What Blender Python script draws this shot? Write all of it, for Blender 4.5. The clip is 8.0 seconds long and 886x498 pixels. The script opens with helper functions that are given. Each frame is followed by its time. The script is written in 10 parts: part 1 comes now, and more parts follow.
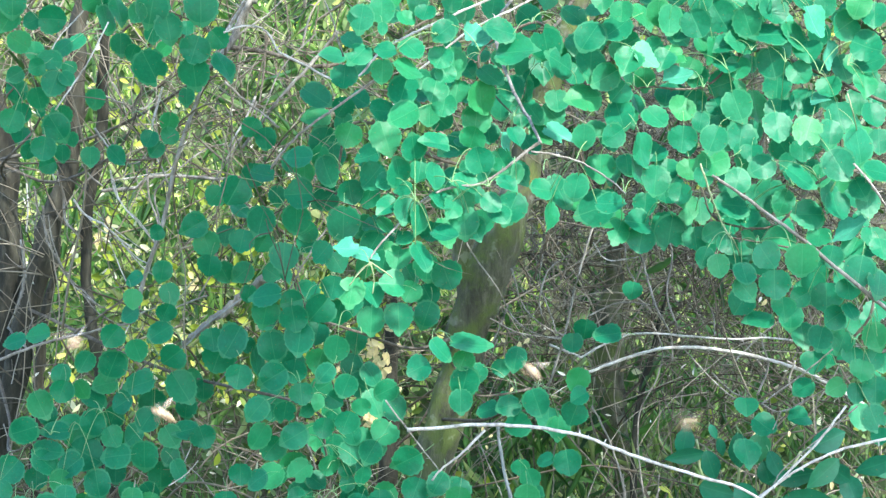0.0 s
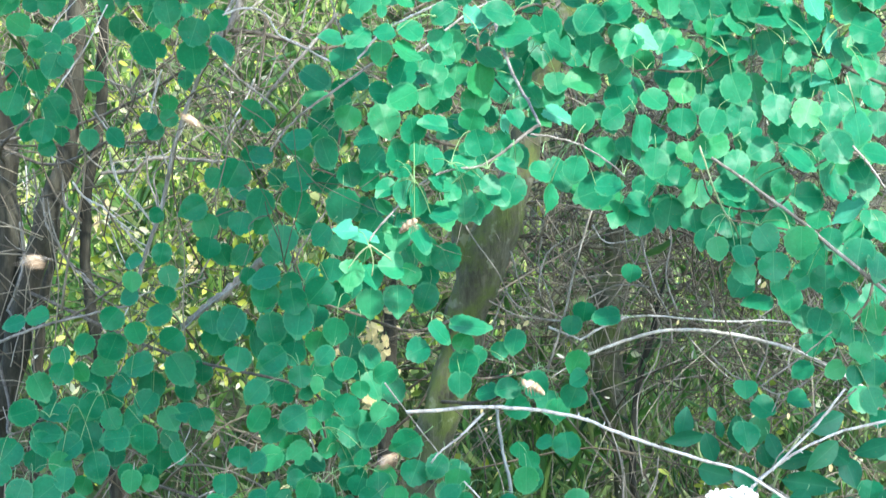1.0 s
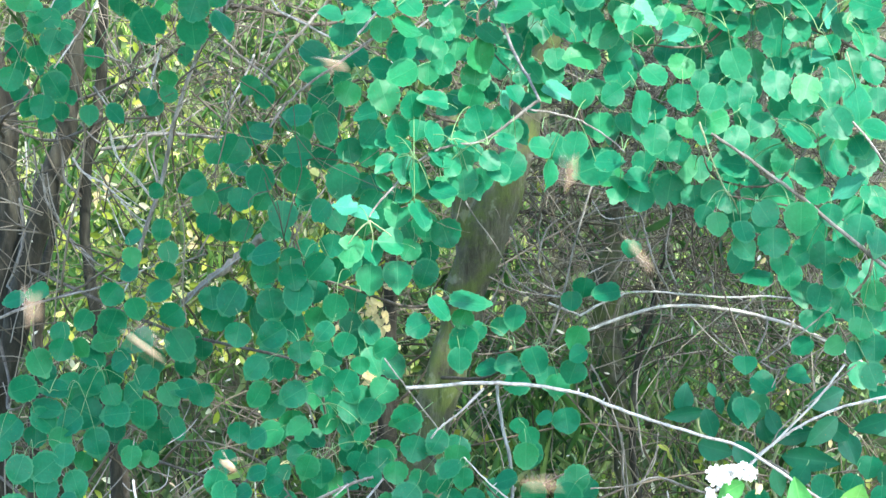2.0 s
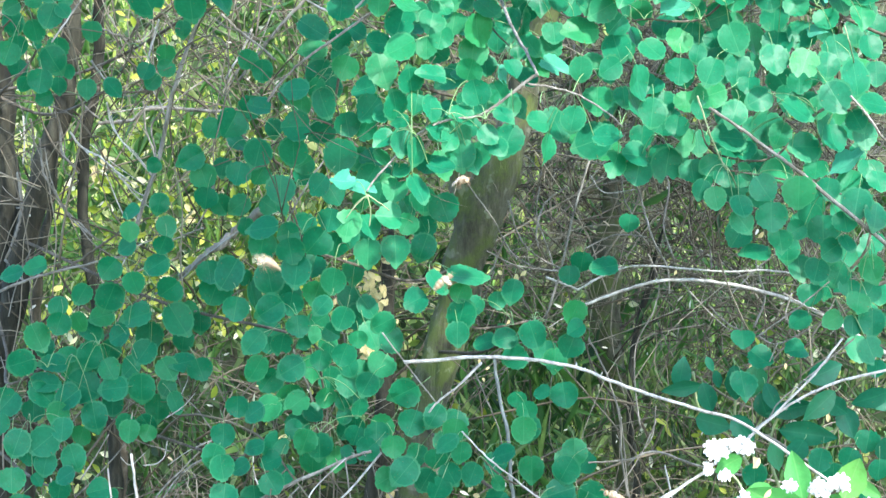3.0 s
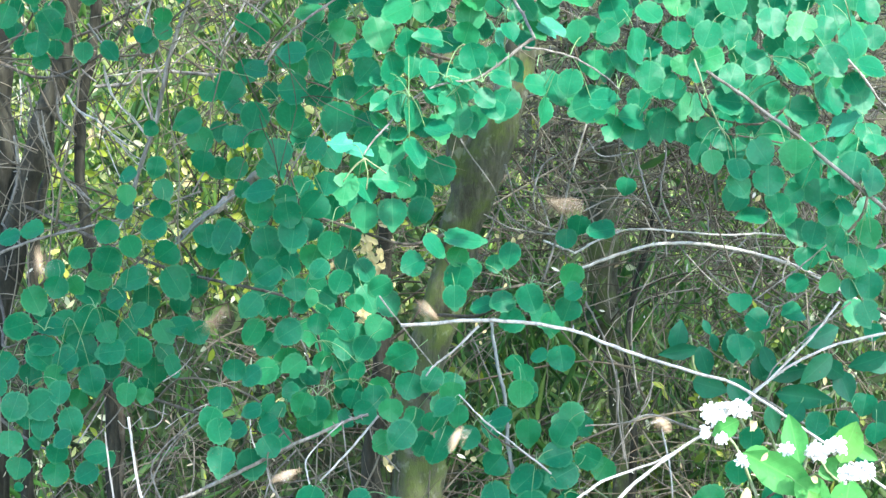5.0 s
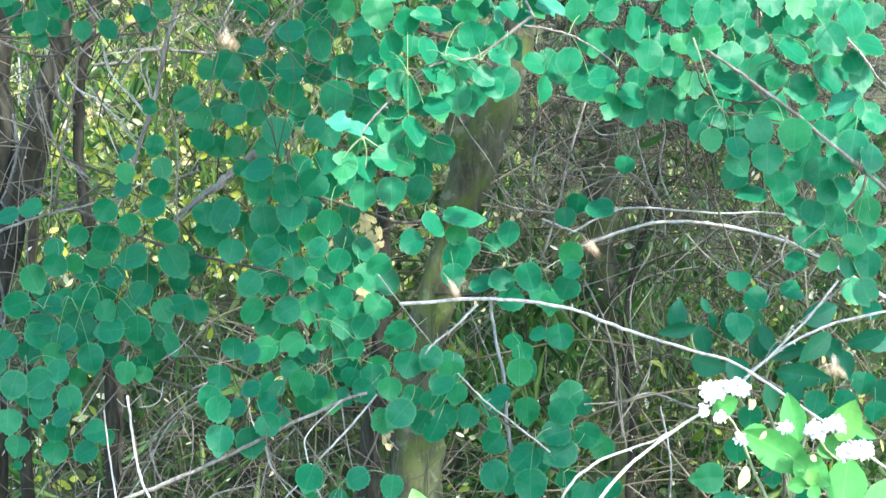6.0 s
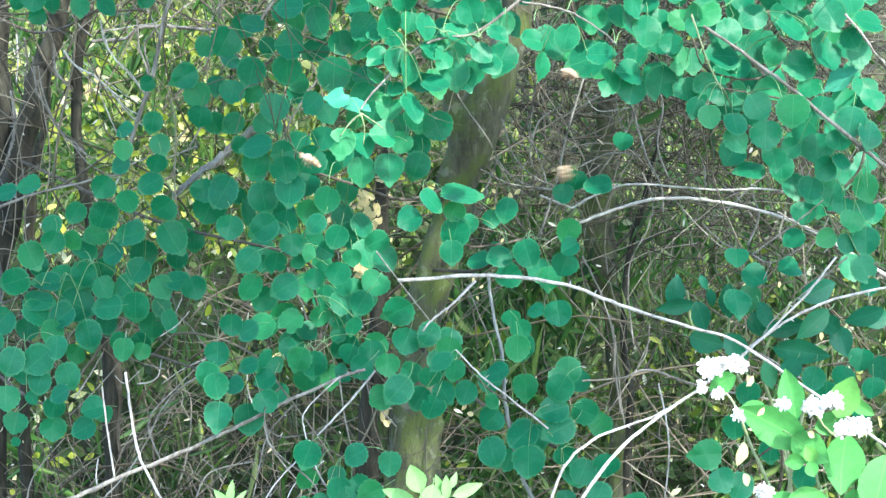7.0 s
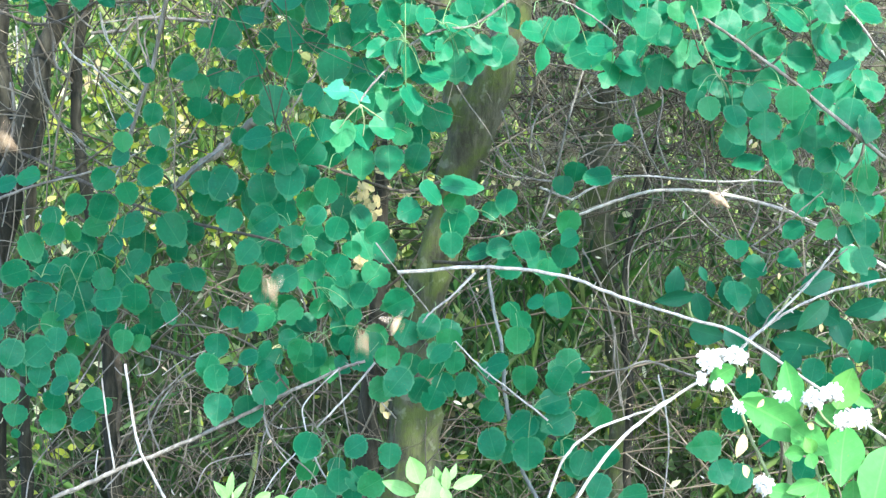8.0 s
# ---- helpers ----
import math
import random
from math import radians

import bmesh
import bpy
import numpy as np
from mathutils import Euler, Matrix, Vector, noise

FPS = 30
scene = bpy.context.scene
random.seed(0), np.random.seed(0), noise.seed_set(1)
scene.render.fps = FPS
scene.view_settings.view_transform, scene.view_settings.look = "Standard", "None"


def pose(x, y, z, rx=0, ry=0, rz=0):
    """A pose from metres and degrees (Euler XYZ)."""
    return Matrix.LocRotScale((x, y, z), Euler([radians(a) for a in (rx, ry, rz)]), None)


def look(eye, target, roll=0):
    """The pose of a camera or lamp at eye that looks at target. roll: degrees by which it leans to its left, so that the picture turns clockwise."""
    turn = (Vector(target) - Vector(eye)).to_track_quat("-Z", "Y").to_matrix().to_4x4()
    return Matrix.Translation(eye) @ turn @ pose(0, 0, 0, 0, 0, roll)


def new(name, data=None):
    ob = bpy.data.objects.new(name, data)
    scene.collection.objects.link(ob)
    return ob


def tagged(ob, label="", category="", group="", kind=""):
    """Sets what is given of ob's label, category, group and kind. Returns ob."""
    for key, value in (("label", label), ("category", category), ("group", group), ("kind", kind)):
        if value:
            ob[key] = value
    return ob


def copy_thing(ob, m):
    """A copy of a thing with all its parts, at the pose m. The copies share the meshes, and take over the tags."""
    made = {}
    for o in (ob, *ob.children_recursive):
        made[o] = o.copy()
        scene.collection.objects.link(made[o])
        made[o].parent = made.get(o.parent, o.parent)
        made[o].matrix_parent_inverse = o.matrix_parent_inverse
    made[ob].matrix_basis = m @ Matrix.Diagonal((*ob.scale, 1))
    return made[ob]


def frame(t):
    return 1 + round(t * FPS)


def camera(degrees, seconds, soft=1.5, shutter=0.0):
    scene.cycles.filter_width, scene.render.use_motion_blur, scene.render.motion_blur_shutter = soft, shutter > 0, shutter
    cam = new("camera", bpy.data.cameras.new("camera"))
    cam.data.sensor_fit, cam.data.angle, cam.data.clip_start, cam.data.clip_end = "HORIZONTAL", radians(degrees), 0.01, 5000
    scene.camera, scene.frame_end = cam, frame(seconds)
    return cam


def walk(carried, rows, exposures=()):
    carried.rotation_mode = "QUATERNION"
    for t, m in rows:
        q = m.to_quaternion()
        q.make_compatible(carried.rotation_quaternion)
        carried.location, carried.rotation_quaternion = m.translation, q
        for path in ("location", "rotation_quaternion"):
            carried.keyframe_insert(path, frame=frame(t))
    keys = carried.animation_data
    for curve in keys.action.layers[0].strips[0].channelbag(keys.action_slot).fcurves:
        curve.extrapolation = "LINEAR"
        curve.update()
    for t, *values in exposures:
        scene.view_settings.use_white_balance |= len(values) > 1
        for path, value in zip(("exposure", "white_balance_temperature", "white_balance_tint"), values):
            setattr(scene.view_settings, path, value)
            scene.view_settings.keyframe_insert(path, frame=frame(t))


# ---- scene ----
cam = camera(15.0, 8.0, soft=1.4, shutter=0.9)
EYE = 1.55
# seconds, turn and tilt in degrees: the camera stands and tilts slowly down
PATH = [
    (0, 0.0000, -3.0000),
    (0.5, -0.0115, -3.0058),
    (1, -0.0144, -3.2983),
    (1.5, -0.0096, -3.5167),
    (3, -0.0548, -4.1496),
    (3.5, -0.0673, -4.3564),
    (4, -0.0818, -4.5439),
    (4.5, -0.0943, -4.6544),
    (6, -0.1251, -5.1398),
    (6.5, -0.1395, -5.3751),
    (7, -0.1588, -5.5384),
    (7.5, -0.1588, -5.6152),
    (8, -0.1636, -5.6795),
]
walk(cam, [(t, pose(0, 0, EYE, 90 + tilt, 0, turn)) for t, turn, tilt in PATH], exposures=[(0, 2.2, 6120, 9), (8, 2.2, 6120, 9)])
SKY, SUN = 0.235, 2.75
GRASS, TWIGS, SHADE_LEAVES, SHADE_GAP = 18000, 1500, 60000, -0.05

# ---------------------------------------------------------------- world and light
TO_SUN = Vector((0.42, -0.60, 0.68)).normalized()
world = bpy.data.worlds.new("sky")
scene.world = world
world.use_nodes = True
wn = world.node_tree
sky = wn.nodes.new("ShaderNodeTexSky")
sky.sky_type = "NISHITA"
sky.sun_disc = False
sky.sun_elevation = math.asin(TO_SUN.z)
sky.sun_rotation = math.atan2(TO_SUN.x, TO_SUN.y)
wn.nodes["Background"].inputs["Strength"].default_value = SKY
wn.links.new(sky.outputs[0], wn.nodes["Background"].inputs["Color"])
sun = new("sun", bpy.data.lights.new("sun", "SUN"))
sun.data.energy, sun.data.angle, sun.data.color = SUN, radians(2), (1.0, 0.95, 0.87)
sun.matrix_world = look(TO_SUN * 30, (0, 0, 0))


# ---------------------------------------------------------------- materials
def shader(name, rough=0.6, spec=0.4):
    m = bpy.data.materials.new(name)
    m.use_nodes = True
    t = m.node_tree
    b = t.nodes["Principled BSDF"]
    b.inputs["Roughness"].default_value = rough
    b.inputs["Specular IOR Level"].default_value = spec
    return m, t, b


def node(t, kind, **values):
    n = t.nodes.new(kind)
    for key, value in values.items():
        n.inputs[key.replace("_", " ")].default_value = value
    return n


def ramp(t, source, stops):
    r = t.nodes.new("ShaderNodeValToRGB")
    while len(r.color_ramp.elements) < len(stops):
        r.color_ramp.elements.new(0.5)
    for e, (p, c) in zip(r.color_ramp.elements, stops):
        e.position, e.color = p, (*c, 1)
    t.links.new(source, r.inputs["Fac"])
    return r.outputs["Color"]


def maths(t, op, a, b=None):
    n = t.nodes.new("ShaderNodeMath")
    n.operation = op
    for i, v in enumerate((a, b)):
        if v is None:
            continue
        if isinstance(v, (int, float)):
            n.inputs[i].default_value = v
        else:
            t.links.new(v, n.inputs[i])
    return n.outputs[0]


def mixed(t, fac, a, b, blend="MIX"):
    n = t.nodes.new("ShaderNodeMix")
    n.data_type, n.blend_type = "RGBA", blend
    for i, v in ((0, fac), (6, a), (7, b)):
        if isinstance(v, (int, float)):
            n.inputs[i].default_value = v
        elif isinstance(v, tuple):
            n.inputs[i].default_value = (*v, 1)
        else:
            t.links.new(v, n.inputs[i])
    return n.outputs[2]


def leaf_material(name, low, mid, high, vein, glow, rough=0.42, through_light=0.3, joined=False, edge=False):
    """A leaf blade: two-scale green, pale veins, sheen, and light coming through."""
    m, t, b = shader(name, rough, 0.20)
    if joined:
        rnd = t.nodes.new("ShaderNodeNewGeometry").outputs["Random Per Island"]
    else:
        rnd = t.nodes.new("ShaderNodeObjectInfo").outputs["Random"]
    base = ramp(t, rnd, [(0.0, low), (0.45, mid), (0.82, high), (1.0, (high[0] * 1.5, high[1] * 1.15, high[2] * 0.8))])
    co = t.nodes.new("ShaderNodeTexCoord").outputs["Object"]
    fine = node(t, "ShaderNodeTexNoise", Scale=9.0 if not joined else 60.0, Detail=4.0)
    t.links.new(co, fine.inputs["Vector"])
    base = mixed(t, 0.30, base, ramp(t, fine.outputs["Fac"], [(0.3, tuple(c * 0.66 for c in mid)), (0.72, tuple(min(1, c * 1.32) for c in mid))]))
    if not joined:
        xyz = t.nodes.new("ShaderNodeSeparateXYZ")
        t.links.new(co, xyz.inputs[0])
        ax = maths(t, "ABSOLUTE", xyz.outputs["X"])
        mid_rib = maths(t, "LESS_THAN", ax, 0.013)
        slant = maths(t, "SUBTRACT", xyz.outputs["Z"], maths(t, "MULTIPLY", ax, 0.75))
        side = maths(t, "LESS_THAN", maths(t, "FRACT", maths(t, "MULTIPLY", slant, 6.5)), 0.075)
        lines = maths(t, "MAXIMUM", mid_rib, maths(t, "MULTIPLY", side, 0.30))
        base = mixed(t, maths(t, "MULTIPLY", lines, 0.20), base, vein)
        ring = maths(t, "SQRT", maths(t, "ADD", maths(t, "POWER", ax, 2.0), maths(t, "POWER", xyz.outputs["Z"], 2.0)))
        base = mixed(t, maths(t, "MULTIPLY", maths(t, "GREATER_THAN", ring, 0.475), 0.22 if edge else 0.0), base, vein)
        spots = node(t, "ShaderNodeTexNoise", Scale=14.0, Detail=1.0)
        t.links.new(co, spots.inputs["Vector"])
        base = mixed(t, maths(t, "MULTIPLY", maths(t, "GREATER_THAN", spots.outputs["Fac"], 0.74), 0.6), base, (0.16, 0.13, 0.05))
        bump = node(t, "ShaderNodeBump", Strength=0.07, Distance=0.015)
        t.links.new(maths(t, "SUBTRACT", fine.outputs["Fac"], maths(t, "MULTIPLY", lines, 0.3)), bump.inputs["Height"])
        t.links.new(bump.outputs[0], b.inputs["Normal"])
    t.links.new(base, b.inputs["Base Color"])
    tr = node(t, "ShaderNodeBsdfTranslucent")
    t.links.new(mixed(t, 1.0, base, glow, "MULTIPLY"), tr.inputs["Color"])
    mix = node(t, "ShaderNodeMixShader", Fac=through_light)
    t.links.new(b.outputs[0], mix.inputs[1])
    t.links.new(tr.outputs[0], mix.inputs[2])
    t.links.new(mix.outputs[0], t.nodes["Material Output"].inputs["Surface"])
    return m


def bark_material(name, dark, mid, light, scale=60.0, extra=None, streak=0.25, rough=0.85):
    m, t, b = shader(name, rough, 0.25)
    co = t.nodes.new("ShaderNodeTexCoord").outputs["Object"]
    mp = node(t, "ShaderNodeMapping")
    mp.inputs["Scale"].default_value = (1, 1, streak)
    t.links.new(co, mp.inputs["Vector"])
    big = node(t, "ShaderNodeTexNoise", Scale=scale * 0.22, Detail=5.0, Roughness=0.65)
    fine = node(t, "ShaderNodeTexNoise", Scale=scale, Detail=6.0, Roughness=0.7)
    for n in (big, fine):
        t.links.new(mp.outputs[0], n.inputs["Vector"])
    col = mixed(t, 0.5, ramp(t, big.outputs["Fac"], [(0.38, dark), (0.5, mid), (0.64, light)]), ramp(t, fine.outputs["Fac"], [(0.40, dark), (0.52, mid), (0.64, light)]))
    if extra:
        patch = node(t, "ShaderNodeTexNoise", Scale=20.0, Detail=5.0, Roughness=0.7)
        t.links.new(co, patch.inputs["Vector"])
        col = mixed(t, ramp(t, patch.outputs["Fac"], [(0.44, (0, 0, 0)), (0.60, (1, 1, 1))]), col, extra)
        lichen = node(t, "ShaderNodeTexNoise", Scale=34.0, Detail=3.0, Roughness=0.6)
        t.links.new(co, lichen.inputs["Vector"])
        col = mixed(t, ramp(t, lichen.outputs["Fac"], [(0.60, (0, 0, 0)), (0.66, (0.22, 0.22, 0.22))]), col, (0.34, 0.36, 0.27))
    t.links.new(col, b.inputs["Base Color"])
    bump = node(t, "ShaderNodeBump", Strength=0.9, Distance=0.010)
    t.links.new(mixed(t, 0.5, big.outputs["Fac"], fine.outputs["Fac"]), bump.inputs["Height"])
    t.links.new(bump.outputs[0], b.inputs["Normal"])
    return m


def plain(name, low, high, scale=40.0, rough=0.7, spec=0.3, through_light=0.0):
    m, t, b = shader(name, rough, spec)
    n = node(t, "ShaderNodeTexNoise", Scale=scale, Detail=5.0)
    t.links.new(t.nodes.new("ShaderNodeTexCoord").outputs["Object"], n.inputs["Vector"])
    col = ramp(t, n.outputs["Fac"], [(0.3, low), (0.7, high)])
    t.links.new(col, b.inputs["Base Color"])
    if through_light:
        tr = node(t, "ShaderNodeBsdfTranslucent")
        t.links.new(col, tr.inputs["Color"])
        mix = node(t, "ShaderNodeMixShader", Fac=through_light)
        t.links.new(b.outputs[0], mix.inputs[1])
        t.links.new(tr.outputs[0], mix.inputs[2])
        t.links.new(mix.outputs[0], t.nodes["Material Output"].inputs["Surface"])
    return m


def many(name, colours, rough=0.7, through_light=0.25, single=False):
    """For joined leaves, blades and litter: each island takes its own colour."""
    m, t, b = shader(name, rough, 0.3)
    rnd = t.nodes.new("ShaderNodeObjectInfo").outputs["Random"] if single else t.nodes.new("ShaderNodeNewGeometry").outputs["Random Per Island"]
    col = ramp(t, rnd, [(i / (len(colours) - 1), c) for i, c in enumerate(colours)])
    n = node(t, "ShaderNodeTexNoise", Scale=55.0, Detail=3.0)
    t.links.new(t.nodes.new("ShaderNodeTexCoord").outputs["Object"], n.inputs["Vector"])
    col = mixed(t, 0.5, col, ramp(t, n.outputs["Fac"], [(0.3, (0.6, 0.6, 0.6)), (0.7, (1, 1, 1))]), "MULTIPLY")
    t.links.new(col, b.inputs["Base Color"])
    tr = node(t, "ShaderNodeBsdfTranslucent")
    t.links.new(col, tr.inputs["Color"])
    mix = node(t, "ShaderNodeMixShader", Fac=through_light)
    t.links.new(b.outputs[0], mix.inputs[1])
    t.links.new(tr.outputs[0], mix.inputs[2])
    t.links.new(mix.outputs[0], t.nodes["Material Output"].inputs["Surface"])
    return m


ASPEN = leaf_material("aspen_leaf", (0.007, 0.118, 0.057), (0.011, 0.148, 0.070), (0.020, 0.180, 0.076), (0.12, 0.31, 0.15), (0.9, 1.5, 0.6), edge=True)
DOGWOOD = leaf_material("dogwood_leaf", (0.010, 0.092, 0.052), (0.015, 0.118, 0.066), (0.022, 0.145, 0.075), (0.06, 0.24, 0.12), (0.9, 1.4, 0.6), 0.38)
# greens lifted beyond natural leaf tones to add to the direct sun
SUN_BRIGHTENED = leaf_material("sun_brightened_shrub_leaf", (0.060, 0.250, 0.060), (0.080, 0.285, 0.074), (0.110, 0.330, 0.090), (0.24, 0.44, 0.15), (1.1, 1.2, 0.7), 0.6)
PALELEAF = leaf_material("young_shoot_leaf", (0.17, 0.38, 0.11), (0.21, 0.43, 0.14), (0.25, 0.48, 0.18), (0.4, 0.6, 0.25), (1.0, 1.1, 0.8), 0.5)
STALK = plain("leaf_stalk", (0.10, 0.23, 0.08), (0.21, 0.32, 0.14), 30, 0.5)
# pale tones put sunlight into the twig colour, even under the crown
PALE = bark_material("sunlit_pale_twig", (0.22, 0.205, 0.18), (0.43, 0.41, 0.37), (0.62, 0.60, 0.56), 120)
GREY = bark_material("grey_twig", (0.11, 0.10, 0.08), (0.21, 0.195, 0.165), (0.36, 0.34, 0.30), 120)
ASH = bark_material("ashen_stem", (0.12, 0.13, 0.12), (0.20, 0.215, 0.205), (0.30, 0.32, 0.31), 90)
BROWN = bark_material("brown_twig", (0.05, 0.042, 0.030), (0.10, 0.085, 0.062), (0.19, 0.165, 0.13), 120)
GREEN = plain("green_twig", (0.14, 0.20, 0.08), (0.30, 0.32, 0.18), 60, 0.55)
BARK_MOSS = bark_material("mossy_bark", (0.032, 0.033, 0.020), (0.072, 0.074, 0.047), (0.145, 0.147, 0.105), 90, (0.075, 0.100, 0.027))
BARK_DARK = bark_material("dark_bark", (0.012, 0.012, 0.008), (0.030, 0.029, 0.020), (0.075, 0.073, 0.052), 85)
TWIG_TONES = [(0.050, 0.040, 0.025), (0.095, 0.078, 0.051), (0.15, 0.125, 0.086), (0.20, 0.172, 0.124), (0.30, 0.265, 0.20)]
THICKET = many("thicket_twig", TWIG_TONES, 0.85, 0.0)
LOOSE = many("loose_twig", TWIG_TONES, 0.85, 0.0, True)
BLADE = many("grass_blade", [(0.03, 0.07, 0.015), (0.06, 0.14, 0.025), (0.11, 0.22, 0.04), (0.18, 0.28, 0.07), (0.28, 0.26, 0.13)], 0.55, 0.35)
# brighter copy of the grass colours, with sunlight put into the tones
SUN_TONED_BLADE = many("sun_toned_blade", [(0.04, 0.11, 0.02), (0.10, 0.22, 0.035), (0.20, 0.34, 0.05), (0.36, 0.46, 0.09), (0.60, 0.60, 0.28)], 0.5, 0.4)
SEDGE = many("sedge_blade", [(0.03, 0.08, 0.02), (0.06, 0.17, 0.03), (0.10, 0.25, 0.045), (0.18, 0.33, 0.07), (0.42, 0.48, 0.18)], 0.5, 0.4)
# background leaves with the shade put into their darker greens
SHADE_TONED = many("shade_toned_leaf", [(0.045, 0.070, 0.026), (0.070, 0.115, 0.036), (0.090, 0.145, 0.045), (0.12, 0.19, 0.055), (0.17, 0.26, 0.08)], 0.7, 0.25)
# background leaves with sunlight and glints put into yellow and cream colours
SUN_TONED = many("sun_toned_leaf", [(0.04, 0.08, 0.02), (0.13, 0.21, 0.03), (0.40, 0.48, 0.05), (0.64, 0.66, 0.12), (0.88, 0.86, 0.58)], 0.5, 0.4)
# leaves of the unseen crown that only casts shade
SHADE_CANOPY = many("shade_crown_leaf", [(0.02, 0.12, 0.05), (0.03, 0.17, 0.07), (0.05, 0.21, 0.08)], 0.5, 0.12)
LITTER = many("dry_leaf", [(0.30, 0.24, 0.14), (0.50, 0.42, 0.28), (0.70, 0.64, 0.50), (0.80, 0.76, 0.66)], 0.8, 0.2)
STRAW = plain("dry_yellow_leaf", (0.46, 0.38, 0.17), (0.64, 0.55, 0.30), 30, 0.7, 0.3, 0.3)
PETAL = plain("white_petal", (0.74, 0.74, 0.70), (0.84, 0.84, 0.82), 200, 0.6, 0.2, 0.2)
SOIL = plain("soil_and_litter", (0.024, 0.028, 0.012), (0.062, 0.064, 0.031), 14, 0.95, 0.1)
FUR = plain("tan_bee_fur", (0.36, 0.27, 0.17), (0.56, 0.45, 0.31), 900, 0.9, 0.1)
ft = FUR.node_tree
fuzz = node(ft, "ShaderNodeMixShader", Fac=0.58)
ft.links.new(ft.nodes.new("ShaderNodeBsdfTransparent").outputs[0], fuzz.inputs[1])
ft.links.new(ft.nodes["Principled BSDF"].outputs[0], fuzz.inputs[2])
ft.links.new(fuzz.outputs[0], ft.nodes["Material Output"].inputs["Surface"])
BAND = plain("brown_bee_band", (0.14, 0.09, 0.05), (0.24, 0.16, 0.09), 700, 0.6)
WING, wt, wb = shader("bee_wing", 0.3, 0.5)
wb.inputs["Base Color"].default_value = (0.50, 0.42, 0.32, 1)
clear = wt.nodes.new("ShaderNodeBsdfTransparent")
veil = node(wt, "ShaderNodeMixShader", Fac=0.36)
wt.links.new(clear.outputs[0], veil.inputs[1])
wt.links.new(wb.outputs[0], veil.inputs[2])
wt.links.new(veil.outputs[0], wt.nodes["Material Output"].inputs["Surface"])


# ---------------------------------------------------------------- helpers for things
def thing(name, x, y, z, label, category, group=""):
    ob = new(name)
    ob.matrix_world = pose(x, y, z)
    ob.empty_display_size = 0.05
    return tagged(ob, label, category, group)


def raw(name, verts, faces, *mats, marks=None):
    me = bpy.data.meshes.new(name)
    me.from_pydata(verts, [], faces)
    for m in mats:
        me.materials.append(m)
    if marks:
        me.polygons.foreach_set("material_index", marks)
    me.polygons.foreach_set("use_smooth", [True] * len(faces))
    me.update()
    return me


def under(ob, parent):
    """Makes ob, which stands in world metres, a part of parent."""
    ob.parent = parent
    if parent.parent is None:
        ob.matrix_parent_inverse = Matrix.Translation(-Vector(parent.location))
    return ob


def smooth(points, steps=5):
    """A Catmull-Rom curve through rows of numbers."""
    p = np.array(points, float)
    p = np.vstack([2 * p[0] - p[1], p, 2 * p[-1] - p[-2]])
    out = []
    for i in range(1, len(p) - 2):
        for s in range(steps):
            u = s / steps
            out.append(0.5 * (2 * p[i] + (p[i + 1] - p[i - 1]) * u + (2 * p[i - 1] - 5 * p[i] + 4 * p[i + 1] - p[i + 2]) * u * u
                              + (3 * p[i] - p[i - 1] - 3 * p[i + 1] + p[i + 2]) * u ** 3))
    out.append(p[-2])
    return np.array(out)


def tube(rows, sides=7, rough=0.0, seed=0):
    """A closed tapered tube along rows of x, y, z, radius."""
    rng = np.random.RandomState(seed)
    rows = np.array(rows)
    verts, faces = [], []
    d = np.gradient(rows[:, :3], axis=0)
    side = Vector((0.31, 0.83, 0.12))
    for i, (x, y, z, r) in enumerate(rows):
        w = Vector(d[i]).normalized()
        a = (side - w * side.dot(w)).normalized()
        b = w.cross(a)
        side = a
        for k in range(sides):
            h = 2 * math.pi * k / sides
            q = r * (1 + rough * rng.uniform(-1, 1))
            verts.append(tuple(Vector((x, y, z)) + (a * math.cos(h) + b * math.sin(h)) * q))
    for i in range(len(rows) - 1):
        for k in range(sides):
            n = (k + 1) % sides
            faces.append((i * sides + k, i * sides + n, (i + 1) * sides + n, (i + 1) * sides + k))
    faces.append(tuple(range(sides))[::-1])
    faces.append(tuple((len(rows) - 1) * sides + k for k in range(sides)))
    return verts, faces


def stem(parent, name, material, width, end_width, *points, knots=0.10, label=""):
    """A branch through points in metres, with small bends and nodes, tapering from width to end_width."""
    seed = int(abs(points[0][0] * 7919 + points[0][2] * 104729 + points[-1][0] * 1299) * 10) % 99991
    rng = np.random.RandomState(seed)
    c = smooth(points, 6)
    n = len(c)
    c[1:-1] += rng.normal(0, min(width, 0.012) * 0.10, (n - 2, 3))
    taper = np.linspace(width, end_width, n) / 2 * (1 + knots * (rng.rand(n) > 0.8) * 1.0)
    v, f = tube(np.column_stack([c, taper]), 7, 0.07, seed)
    for i in range(2, n - 2):
        if rng.rand() < 0.22:
            out = rng.normal(0, 1, 3)
            out *= rng.uniform(0.6, 1.6) * (0.004 + taper[i]) / np.linalg.norm(out)
            w, g = tube([(*c[i], taper[i] * 0.55), (*(c[i] + out * 0.6), taper[i] * 0.4), (*(c[i] + out), taper[i] * 0.15)], 4)
            f += [tuple(q + len(v) for q in h) for h in g]
            v += w
    ob = under(new(name, raw(name, v, f, material)), parent)
    return tagged(ob, label) if label else ob


